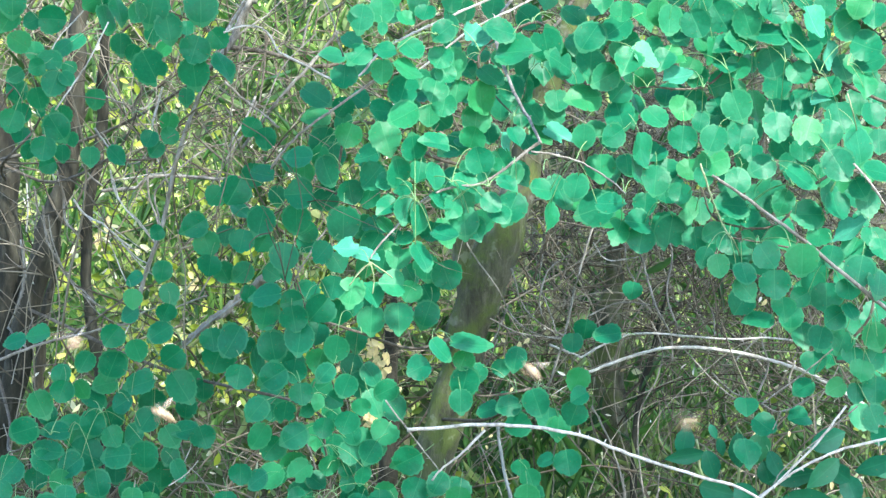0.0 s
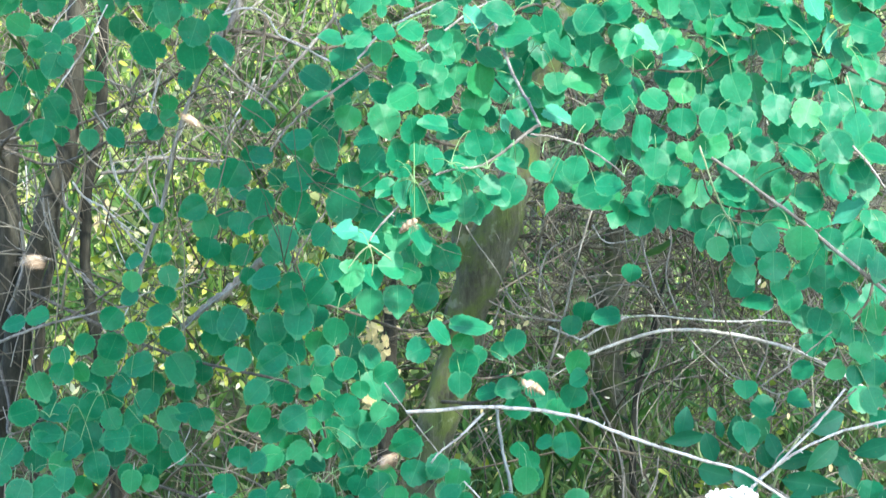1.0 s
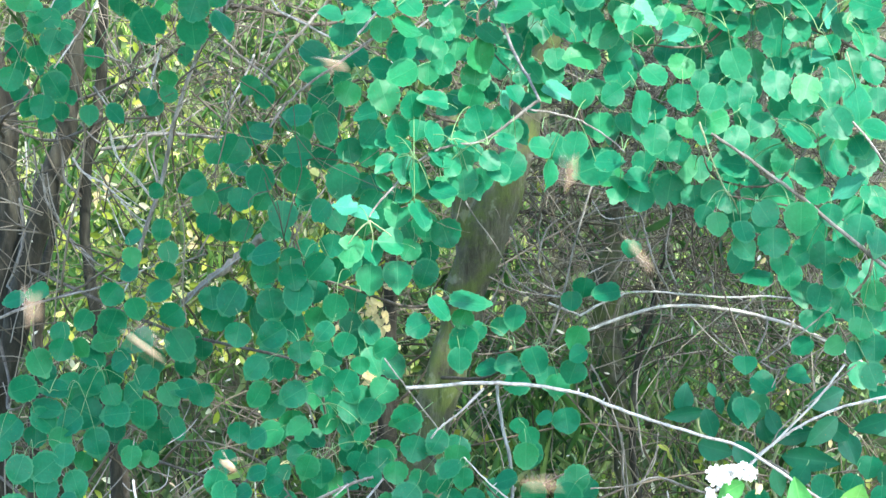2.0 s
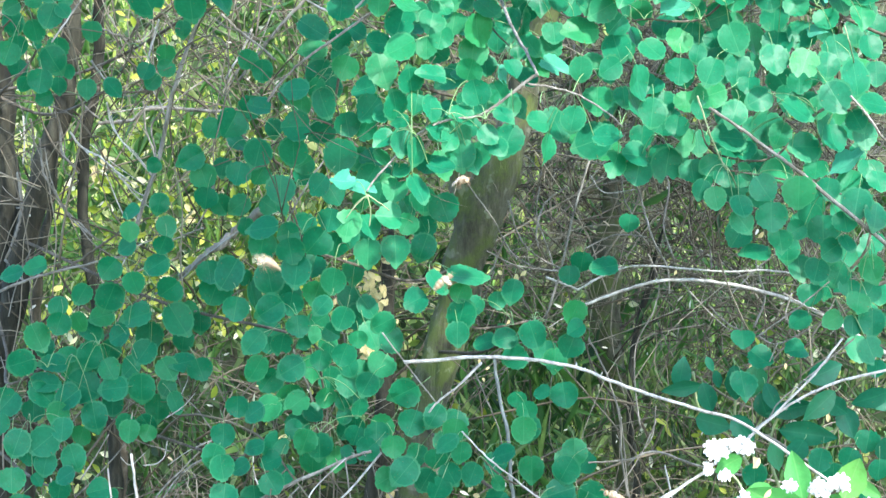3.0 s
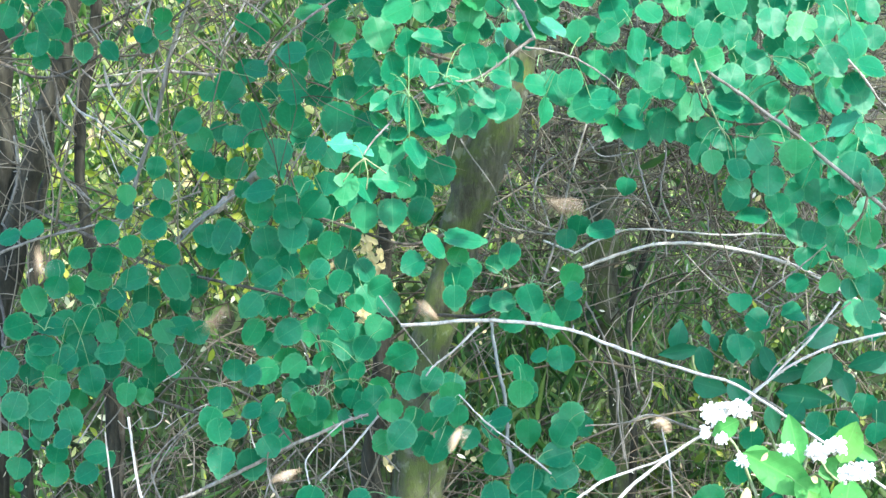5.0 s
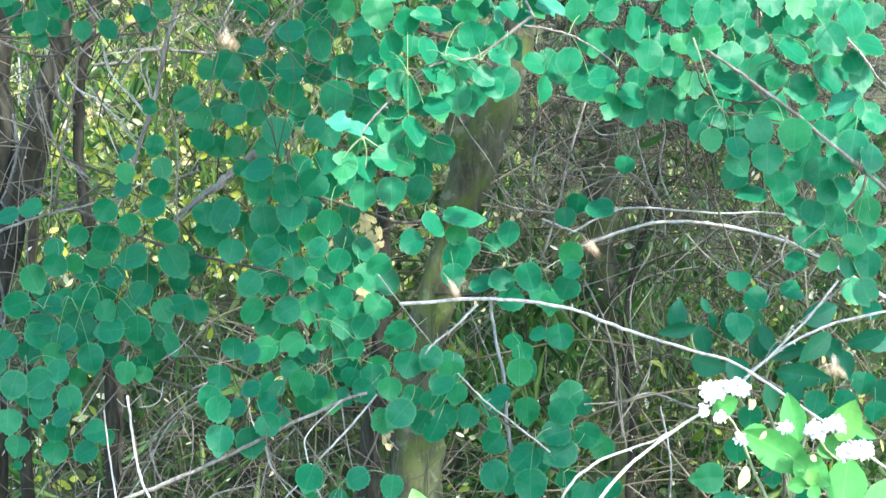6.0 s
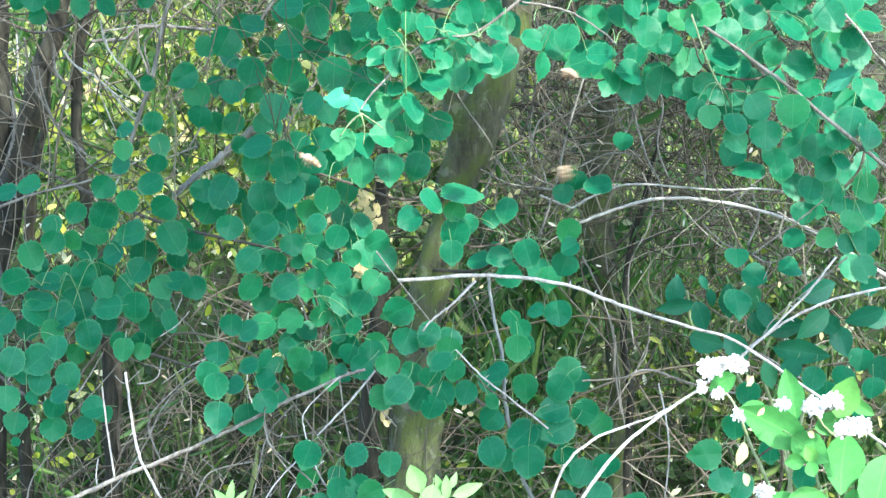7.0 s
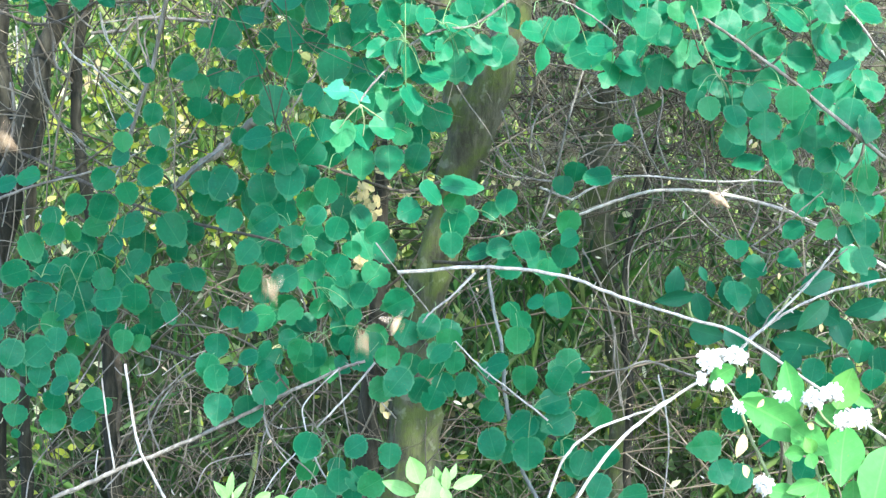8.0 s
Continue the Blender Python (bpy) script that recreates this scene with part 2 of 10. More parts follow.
def trunk(parent, name, material, *rows, label=""):
    """A trunk through rows of x, y, z, width, with an uneven skin."""
    rows = np.array(rows, float)
    c = smooth(rows, 8)
    c[:, 3] *= 0.5
    for p in c:
        w = 0.5 * min(0.024, p[3] * 2)
        p[0] += w * noise.noise(Vector((p[2] * 12, p[0], 1)))
        p[3] *= 1 + 0.14 * noise.noise(Vector((p[2] * 11, p[1], 6)))
    v, f = tube(c, 16, 0.05, len(rows) * 31 + int(abs(rows[0][0]) * 100))
    out = []
    for p in v:
        k = noise.noise(Vector(p) * 9) * 0.006 + noise.noise(Vector(p) * 30) * 0.002
        out.append((p[0] + k, p[1] + k, p[2]))
    ob = under(new(name, raw(name, out, f, material)), parent)
    return tagged(ob, label) if label else ob


# ---------------------------------------------------------------- leaves
def round_leaf(name, material, seed, bites=0, stalk=0.85):
    """An aspen leaf one unit wide: round, scalloped, short-tipped, gently cupped, on a long flat stalk."""
    rng = np.random.RandomState(seed)
    n = 60
    fold, curl, wave = rng.choice([0.03, 0.10, 0.22]), rng.uniform(-0.28, 0.24), rng.uniform(0.02, 0.06)
    taper, sway = rng.uniform(0.02, 0.20), rng.uniform(-0.16, 0.16)
    long, tip = rng.uniform(0.86, 1.14), rng.uniform(0.10, 0.36)
    cuts = [(rng.uniform(0, 2 * math.pi), rng.uniform(0.22, 0.5), rng.uniform(0.25, 0.6)) for _ in range(bites)]
    rim = []
    for i in range(n):
        a = 2 * math.pi * i / n
        s = (a + math.pi) % (2 * math.pi) - math.pi
        r = 1 + tip * math.exp(-(s / 0.30) ** 2) - 0.05 * math.exp(-((abs(s) - math.pi) / 0.35) ** 2) + 0.04 * math.sin(abs(s) * 1.0)
        if abs(s) > 0.2:
            r *= 1 + 0.034 * math.sin(15 * a + seed) + 0.020 * math.sin(23 * a + 2 * seed) + rng.uniform(-0.026, 0.026)
        for at, wide, deep in cuts:
            g = abs((a - at + math.pi) % (2 * math.pi) - math.pi)
            if g < wide:
                r *= 1 - deep * (1 - (g / wide) ** 2) * rng.uniform(0.8, 1.0)
        up = -math.cos(a)
        rim.append((math.sin(a) * r * 0.5 * (1 + taper * up) + sway * 0.25 * up * up, up * r * 0.5 * long))
    verts, faces = [(0, 0, 0)], []
    for ring in (0.45, 0.8, 1.0):
        for i, (x, z) in enumerate(rim):
            x, z = x * ring, z * ring
            y = -fold * abs(x) + curl * z * z + wave * math.sin(i * 0.31 + seed) * ring * ring
            verts.append((x, y, z))
    for i in range(n):
        j = (i + 1) % n
        faces.append((0, 1 + i, 1 + j))
        for k in (0, 1):
            faces.append((1 + k * n + i, 1 + (k + 1) * n + i, 1 + (k + 1) * n + j, 1 + k * n + j))
    marks = [0] * len(faces)
    if stalk:
        top = 0.46 * long
        bend = rng.uniform(-0.3, 0.3)
        rows = smooth([(0, 0.0, top - 0.04, 0.011), (bend * 0.15, 0.05, top + stalk * 0.35, 0.010), (bend * 0.6, 0.14, top + stalk * 0.75, 0.010), (bend, 0.22, top + stalk, 0.014)], 3)
        v, f = tube(rows, 4)
        k = len(verts)
        verts += v
        faces += [tuple(q + k for q in g) for g in f]
        marks += [1] * len(f)
    return raw(name, verts, faces, material, STALK, marks=marks)


def long_leaf(name, material, ratio, seed, stalk=0.18):
    """A pointed oval leaf one unit long, tip down, with a channelled midrib and arched sides."""
    rng = np.random.RandomState(seed)
    n, verts, faces = 12, [], []
    fold, curl = rng.uniform(0.15, 0.4), rng.uniform(-0.35, 0.35)
    for i in range(n + 1):
        u = i / n
        w = ratio * 0.5 * max(0.015, math.sin(math.pi * u ** 0.85) ** 0.85)
        z = 0.5 - u
        for k in (-1, -0.5, 0, 0.5, 1):
            x = w * k * (1 + 0.05 * rng.uniform(-1, 1))
            verts.append((x, -fold * abs(x) + curl * z * z + 0.01 * math.sin(9 * u) * k, z))
    for i in range(n):
        for k in range(4):
            a = i * 5 + k
            faces.append((a, a + 1, a + 6, a + 5))
    marks = [0] * len(faces)
    if stalk:
        v, f = tube(smooth([(0, 0, 0.48, 0.014), (0.02, 0.03, 0.5 + stalk * 0.5, 0.014), (0.0, 0.08, 0.5 + stalk, 0.018)], 3), 4)
        k = len(verts)
        verts += v
        faces += [tuple(q + k for q in g) for g in f]
        marks += [1] * len(f)
    return raw(name, verts, faces, material, STALK, marks=marks)


# paler aspen blade whose colour imitates glossy highlights on lit leaves
GLARE_LEAF = leaf_material("aspen_leaf_glare", (0.035, 0.24, 0.13), (0.055, 0.28, 0.17), (0.08, 0.33, 0.22), (0.3, 0.5, 0.42), (0.8, 1.3, 0.8), 0.5)


def blade_set(stalk):
    whole = [round_leaf("leaf", ASPEN, 11 + i, 0, stalk) for i in range(9)]
    eaten = [round_leaf("leaf", ASPEN, 40 + i, 2, stalk) for i in range(4)]
    return whole + eaten + [round_leaf("leaf", GLARE_LEAF, 60 + i, 1, stalk) for i in range(2)]


BLADES, BARE_BLADES = blade_set(0.5), blade_set(0)


def leaf(bough, kind, x, y, z, size, turn, yaw, pitch, bud=None):
    """One leaf of a bough, at its place in metres; turn: degrees of its tip from hanging straight down.
    bud: where its long stalk springs from the twig; without it the stalk is a short one of the leaf's own."""
    ob = new("leaf", BARE_BLADES[kind] if bud else BLADES[kind])
    ob.matrix_basis = pose(x, y, z, 0, turn, 0) @ pose(0, 0, 0, 0, 0, yaw) @ pose(0, 0, 0, pitch, 0, 0) @ Matrix.Diagonal((size, size, size, 1))
    if bud:
        foot, tip = ob.matrix_basis @ Vector((0, 0, 0.44)), Vector(bud)
        up = Vector((0, 0, 1)) * (tip - foot).length
        rows = smooth([(*foot, 0.0006), (*(foot.lerp(tip, 0.4) + up * 0.14), 0.0005), (*(foot.lerp(tip, 0.8) + up * 0.12), 0.0006), (*tip, 0.0009)], 4)
        v, f = tube(rows, 4)
        under(new("leaf_stalk", raw("leaf_stalk", v, f, STALK)), bough)
    return under(ob, bough)


OVALS = {}


def oval(plant, material, x, y, z, length, width, turn, yaw, pitch):
    key = (material.name, round(width / length, 1))
    if key not in OVALS:
        OVALS[key] = long_leaf("leaf", material, max(0.25, key[1]), len(OVALS) + 5)
    ob = new("leaf", OVALS[key])
    ob.matrix_basis = pose(x, y, z, pitch, 0, yaw) @ pose(0, 0, 0, 0, turn, 0) @ Matrix.Diagonal((length, length, length, 1))
    return under(ob, plant)


# ---------------------------------------------------------------- ground
def ground_height(x, y):
    rise = 0.0 if y < 6.9 else min(2.6, (y - 6.9) * 0.52)
    return rise + 0.05 * noise.noise(Vector((x * 0.9, y * 0.9, 0))) + 0.02 * noise.noise(Vector((x * 4, y * 4, 3)))


def build_ground():
    xs = np.concatenate([np.linspace(-400, -8, 14), np.linspace(-6, 6, 61), np.linspace(8, 400, 14)])
    ys = np.concatenate([np.linspace(-400, -4, 14), np.linspace(-3, 14, 86), np.linspace(16, 600, 18)])
    verts = [(x, y, ground_height(x, y)) for y in ys for x in xs]
    w = len(xs)
    faces = [(j * w + i, j * w + i + 1, (j + 1) * w + i + 1, (j + 1) * w + i) for j in range(len(ys) - 1) for i in range(w - 1)]
    tagged(new("ground", raw("ground", verts, faces, SOIL)), "brown soil with leaf litter under the thicket", "ground", kind="structure")


build_ground()


def build_grass():
    rng = np.random.RandomState(3)
    verts, faces = [], []
    for _ in range(GRASS):
        y = rng.uniform(5.6, 7.4)
        x = rng.uniform(-1, 1) * (0.25 + y * 0.17)
        if noise.noise(Vector((x * 2.6, y * 1.3, 9))) < (0.02 if x > 0.05 else 0.34):
            continue
        z = ground_height(x, y) - 0.01
        h, wide = rng.uniform(0.10, 0.42), rng.uniform(0.002, 0.005)
        a, lean = rng.uniform(0, 6.28), rng.uniform(0.1, 1.3) * h
        dx, dy, k = math.cos(a), math.sin(a), len(verts)
        for u in (0, 0.35, 0.7, 1.0):
            cx, cy, cz = x + dx * lean * u * u, y + dy * lean * u * u, z + h * (u - 0.25 * u * u * lean / h)
            hw = wide * (1 - u) ** 0.6 + 0.0003
            verts += [(cx - dy * hw, cy + dx * hw, cz), (cx + dy * hw, cy - dx * hw, cz)]
        faces += [(k + 2 * i, k + 2 * i + 1, k + 2 * i + 3, k + 2 * i + 2) for i in range(3)]
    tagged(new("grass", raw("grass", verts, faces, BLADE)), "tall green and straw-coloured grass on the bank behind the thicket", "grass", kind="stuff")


build_grass()


def build_bank_grass():
    """Grass on the bank that rises behind the thicket."""
    rng = np.random.RandomState(13)
    verts, faces = [], []
    for _ in range(30000):
        y = rng.uniform(7.5, 11.0)
        x = rng.uniform(-0.17, 0.12) * y
        if y < 8.2 and x < 0.1 or y > 8.8 and x > 0.0:
            continue
        if noise.noise(Vector((x * 2.2, y * 1.1, 4))) < -0.25:
            continue
        z = ground_height(x, y) - 0.01
        h, wide = rng.uniform(0.08, 0.30), rng.uniform(0.002, 0.006)
        a, lean = rng.uniform(0, 6.28), rng.uniform(0.1, 0.9) * h
        dx, dy, k = math.cos(a), math.sin(a), len(verts)
        turn = rng.uniform(0, 6.28)
        wx, wy = math.cos(turn), math.sin(turn)
        for u in (0, 0.35, 0.7, 1.0):
            cx, cy, cz = x + dx * lean * u * u, y + dy * lean * u * u, z + h * (u - 0.25 * u * u * lean / h)
            hw = wide * (1 - u) ** 0.6 + 0.0003
            verts += [(cx - wx * hw, cy - wy * hw, cz), (cx + wx * hw, cy + wy * hw, cz)]
        faces += [(k + 2 * i, k + 2 * i + 1, k + 2 * i + 3, k + 2 * i + 2) for i in range(3)]
    tagged(new("grass", raw("bank_grass", verts, faces, SUN_TONED_BLADE)), "grass on the bank behind the thicket, coloured yellow-green as if sunlit", "grass", kind="stuff")


build_bank_grass()


def scatter(name, material, count, seed, place, size, label, category, parent=None, slim=1.0, sway=3.1416):
    """Many small pointed leaves in one mesh; place(rng) gives each one's centre."""
    rng = np.random.RandomState(seed)
    verts, faces = [], []
    for _ in range(count):
        c = place(rng)
        if c is None:
            continue
        s = rng.uniform(*size)
        m = Euler((rng.uniform(-1.2, 1.2), rng.uniform(-sway, sway), rng.uniform(-1.4, 1.4))).to_matrix()
        k = len(verts)
        for x, y, z in ((0, 0, 0.55), (0.32, -0.06, 0.28), (0.42, -0.1, -0.05), (0.25, -0.04, -0.38), (0, 0.02, -0.62), (-0.25, -0.04, -0.38), (-0.42, -0.1, -0.05), (-0.32, -0.06, 0.28)):
            verts.append(tuple(Vector(c) + m @ Vector((x * s * slim, y * s, z * s))))
        faces += [(k, k + 1, k + 2, k + 3, k + 4), (k, k + 4, k + 5, k + 6, k + 7)]
    ob = new(name, raw(name, verts, faces, material))
    if parent:
        under(ob, parent)
        return tagged(ob, label, kind="stuff")
    return tagged(ob, label, category, kind="stuff")


def build_thicket():
    """The tangle of dead and living twigs behind the leaves; the nearest are parts of their own."""
    rng = np.random.RandomState(8)
    shrub = thing("twig_thicket", 0.0, 5.8, 0.0, "dense tangle of thin brown and grey bare twigs", "thicket")
    verts, faces, single = [], [], 0
    for i in range(TWIGS):
        y = rng.uniform(5.35, 7.0)
        half = y * 0.15
        x, z = rng.uniform(-half, half), rng.uniform(0.05, 1.75)
        if x > -0.15:
            y = max(y, rng.uniform(5.65, 6.0))
        if i % 3 == 0:
            x, y, z = rng.uniform(0.1, 0.75), rng.uniform(5.65, 6.8), rng.uniform(0.95, 1.4)
        if i % 24 == 0:
            x, y, z = rng.uniform(-0.78, -0.2), rng.uniform(5.25, 5.6), rng.uniform(0.85, 1.7)
        if (0.08 < x < 0.55 and z < 1.02 or x < -0.3 and 0.95 < z < 1.4) and rng.rand() < 0.45:
            continue
        length = rng.uniform(0.2, 0.8)
        rise = rng.normal(1.1, 0.5) if (x < -0.25 or rng.rand() < 0.45) else rng.uniform(-0.5, 1.3)
        way = np.array([math.cos(rise) * rng.choice([-1, 1]), rng.uniform(-0.4, 0.4), math.sin(rise)])
        r = rng.choice([0.0010, 0.0014, 0.0018, 0.0024], p=[0.35, 0.35, 0.2, 0.1])
        todo = [(np.array([x, y, z]), way, length, r, 0)]
        made_v, made_f = [], []
        while todo:
            p, way, length, r, level = todo.pop()
            steps, pts, d, turn = 7, [p], np.array(way), rng.normal(0, 0.32, 3)
            for _ in range(steps):
                d = d + turn * 0.5 + rng.normal(0, 0.13, 3) + np.array([0, 0, -0.05])
                d /= np.linalg.norm(d)
                pts.append(pts[-1] + d * length / steps)
            rows = np.column_stack([smooth(pts, 2), np.linspace(r, r * 0.5, steps * 2 + 1)])
            w, g = tube(rows, 4)
            k = len(made_v)
            made_v += w
            made_f += [tuple(q + k for q in h) for h in g]
            if level == 0:
                for _ in range(rng.randint(2, 5)):
                    j = rng.randint(2, steps)
                    side = d + rng.normal(0, 0.7, 3)
                    todo.append((pts[j], side / np.linalg.norm(side), length * rng.uniform(0.25, 0.6), r * 0.6, 1))
        if y < 6.1 and single < 280:
            single += 1
            under(new("twig", raw("twig", made_v, made_f, LOOSE)), shrub)
            continue
        k = len(verts)
        verts += made_v
        faces += [tuple(q + k for q in g) for g in made_f]
    tagged(under(new("twig_mass", raw("twig_mass", verts, faces, THICKET)), shrub), kind="stuff")


build_thicket()


def undergrowth(rng):
    y = rng.uniform(5.8, 8.3)
    half = y * 0.155
    x, z = rng.uniform(-half, half), rng.uniform(0.2, 1.9)
    if z < ground_height(x, y):
        return None
    # the sun-coloured leaves crowd into the left area meant to look lit
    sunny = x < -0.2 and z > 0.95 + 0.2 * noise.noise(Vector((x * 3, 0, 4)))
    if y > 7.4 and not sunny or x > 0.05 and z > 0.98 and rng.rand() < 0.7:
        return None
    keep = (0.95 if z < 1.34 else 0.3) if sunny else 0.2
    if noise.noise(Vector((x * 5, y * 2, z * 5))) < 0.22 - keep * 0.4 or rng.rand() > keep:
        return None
    return x, y, z


scatter("undergrowth", SUN_TONED, 70000, 21, undergrowth, (0.010, 0.028), "small leaves of the undergrowth behind the twigs, coloured yellow-green as if sunlit", "undergrowth", slim=0.6)


def long_blades(rng):
    y = rng.uniform(5.9, 7.3)
    half = y * 0.15
    x, z = rng.uniform(-half, half), rng.uniform(0.3, 1.8)
    if x < 0.0:
        keep = (0.38 if x < -0.2 else 0.3) if z > 0.98 else 0.12
    else:
        keep = 0.95 if z < 0.95 and 0.08 < x < 0.5 else 0.5 if z < 0.95 else 0.22
    if rng.rand() > keep or noise.noise(Vector((x * 4, y, z * 3))) < -0.05:
        return None
    return x, y, z


scatter("sedge", SEDGE, 22000, 61, long_blades, (0.05, 0.13), "narrow green and yellowish sedge blades among the twigs", "grass", slim=0.042, sway=0.75)


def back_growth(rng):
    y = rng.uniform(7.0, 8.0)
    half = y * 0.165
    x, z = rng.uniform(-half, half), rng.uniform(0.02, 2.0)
    # the shade-coloured leaves thin out where the background should look lit
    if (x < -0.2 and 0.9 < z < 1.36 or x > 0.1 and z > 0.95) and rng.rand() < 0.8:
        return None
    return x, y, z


scatter("shade_toned_leaves", SHADE_TONED, 26000, 44, back_growth, (0.018, 0.05), "dense leaves and stalks behind the thicket, coloured dark as if shaded", "undergrowth", slim=0.6)


def litter(rng):
    y = rng.uniform(5.4, 6.8)
    half = y * 0.145
    return rng.uniform(-half, half), y, rng.uniform(0.3, 1.6) ** 1.0


scatter("dry_leaves", LITTER, 650, 5, litter, (0.006, 0.016), "pale dry leaf scraps caught among the twigs", "dry leaf", slim=0.4)


# ---------------------------------------------------------------- flowers
def ball(r, rings=5, sides=7):
    verts, faces = [(0, 0, r)], []
    for i in range(1, rings):
        a = math.pi * i / rings
        verts += [(r * math.sin(a) * math.cos(6.2832 * k / sides), r * math.sin(a) * math.sin(6.2832 * k / sides), r * math.cos(a)) for k in range(sides)]
    verts.append((0, 0, -r))
    for k in range(sides):
        n = (k + 1) % sides
        faces.append((0, 1 + k, 1 + n))
        for i in range(rings - 2):
            faces.append((1 + i * sides + k, 1 + (i + 1) * sides + k, 1 + (i + 1) * sides + n, 1 + i * sides + n))
        faces.append((len(verts) - 1, 1 + (rings - 2) * sides + n, 1 + (rings - 2) * sides + k))
    return verts, faces


def flower_head(plant, x, y, z, radius):
    """A flat-topped head of small four-petalled white flowers on short stalks."""
    rng = np.random.RandomState(int(abs(x * z) * 1e5) % 9973)
    verts, faces, marks = [], [], []
    count = max(3, int(40 * (radius / 0.015) ** 1.5))
    for i in range(count):
        a, q = rng.uniform(0, 6.283), radius * math.sqrt(rng.rand())
        c = Vector((x + q * math.cos(a), y + rng.uniform(-0.5, 0.5) * radius, z + q * math.sin(a) * 0.8))
        m = Euler((rng.uniform(-0.6, 0.6) + 1.2, rng.uniform(-0.5, 0.5), rng.uniform(0, 6.28))).to_matrix()
        s = rng.uniform(0.0050, 0.0068)
        for p in range(4):
            h = p * math.pi / 2
            k = len(verts)
            for u, w, e in ((0.1, 0.0, 0), (0.6, 0.42, 0.25), (1.1, 0.25, 0.1), (1.1, -0.25, 0.1), (0.6, -0.42, 0.25)):
                verts.append(tuple(c + m @ Vector(((u * math.cos(h) - w * math.sin(h)) * s, (u * math.sin(h) + w * math.cos(h)) * s, e * s))))
            faces.append((k, k + 1, k + 2, k + 3, k + 4))
            marks.append(0)
        v, f = ball(s * 0.6, 4, 5)
        k = len(verts)
        verts += [tuple(c + Vector(g)) for g in v]
        faces += [tuple(g + k for g in q2) for q2 in f]
        marks += [0] * len(f)
        v, f = tube([(*(c + Vector((0, 0.0, -0.001))), 0.0005), (*(Vector((x, y + 0.012, z - radius * 1.1)) * 0.5 + c * 0.5), 0.0005), (x, y + 0.02, z - radius * 1.3, 0.0006)], 3)
        k = len(verts)
        verts += v
        faces += [tuple(g + k for g in q2) for q2 in f]
        marks += [1] * len(f)
    return tagged(under(new("flower_head", raw("flower_head", verts, faces, PETAL, GREEN, marks=marks)), plant), "white flower cluster")


DRY = []


def dry_leaf(plant, x, y, z, length, turn):
    if not DRY:
        DRY.append(long_leaf("dry_leaf", STRAW, 0.55, 77, 0.2))
    ob = new("dry_leaf", DRY[0])
    ob.matrix_basis = pose(x, y, z, 12, turn, 30) @ Matrix.Diagonal((length, length, length, 1))
    return tagged(under(ob, plant), "withered yellow leaf")


# ---------------------------------------------------------------- the aspen whose mossy trunk stands in the middle
aspen = thing("aspen_tree", -0.035, 5.550, 0.0, "aspen with an olive mossy lichen-spotted trunk and round leaves", "tree")
# the trunk runs on above the view to hold the added shading crown
trunk(aspen, "trunk", BARK_MOSS, (0.243, 5.550, 3.403, 0.019), (0.240, 5.550, 2.680, 0.028), (0.235, 5.550, 2.131, 0.035), (0.228, 5.550, 1.781, 0.041), (0.219, 5.550, 1.670, 0.043), (0.192, 5.550, 1.586, 0.045), (0.150, 5.550, 1.456, 0.048), (0.113, 5.550, 1.325, 0.062), (0.078, 5.550, 1.241, 0.078), (0.057, 5.550, 1.167, 0.071), (0.038, 5.550, 1.092, 0.067), (0.010, 5.550, 0.998, 0.065), (-0.018, 5.550, 0.904, 0.067), (-0.030, 5.550, 0.791, 0.075), (-0.034, 5.550, 0.677, 0.089), (-0.037, 5.550, 0.564, 0.103), (-0.040, 5.550, 0.355, 0.121), label="mossy olive-brown trunk")
trunk(aspen, "limb", BARK_MOSS, (0.054, 5.550, 1.120, 0.028), (0.048, 5.550, 1.195, 0.041), (0.032, 5.550, 1.260, 0.037), (0.018, 5.550, 1.316, 0.032), (0.015, 5.550, 1.409, 0.026))
stem(aspen, "branch", GREY, 0.0022, 0.0042, (-0.092, 4.225, 1.316), (-0.082, 4.229, 1.331), (-0.060, 4.225, 1.355), (-0.035, 4.229, 1.382), (-0.011, 4.225, 1.398), (0.013, 4.229, 1.406), (0.045, 4.225, 1.410), (0.068, 4.229, 1.422), (0.087, 4.225, 1.437), (0.105, 4.229, 1.451), (0.123, 4.225, 1.464))
stem(aspen, "branch", GREY, 0.0030, 0.0021, (0.110, 4.200, 1.452), (0.142, 4.204, 1.447), (0.174, 4.208, 1.437), (0.210, 4.211, 1.415), (0.229, 4.215, 1.398))
stem(aspen, "branch", GREEN, 0.0017, 0.0013, (-0.090, 4.190, 1.314), (-0.105, 4.194, 1.300), (-0.117, 4.198, 1.284))
stem(aspen, "branch", GREEN, 0.0017, 0.0013, (-0.090, 4.190, 1.314), (-0.086, 4.194, 1.292), (-0.088, 4.198, 1.274))
stem(aspen, "branch", GREEN, 0.0017, 0.0013, (-0.090, 4.190, 1.314), (-0.073, 4.194, 1.302), (-0.063, 4.198, 1.294))
stem(aspen, "branch", PALE, 0.0029, 0.0038, (-0.319, 4.900, 1.608), (-0.295, 4.904, 1.617), (-0.271, 4.908, 1.617), (-0.253, 4.912, 1.605), (-0.238, 4.916, 1.580), (-0.201, 4.920, 1.561), (-0.168, 4.924, 1.543), (-0.140, 4.928, 1.538), (-0.119, 4.932, 1.549), (-0.094, 4.936, 1.578), (-0.053, 4.940, 1.603), (0.005, 4.944, 1.630), (0.080, 4.948, 1.663))
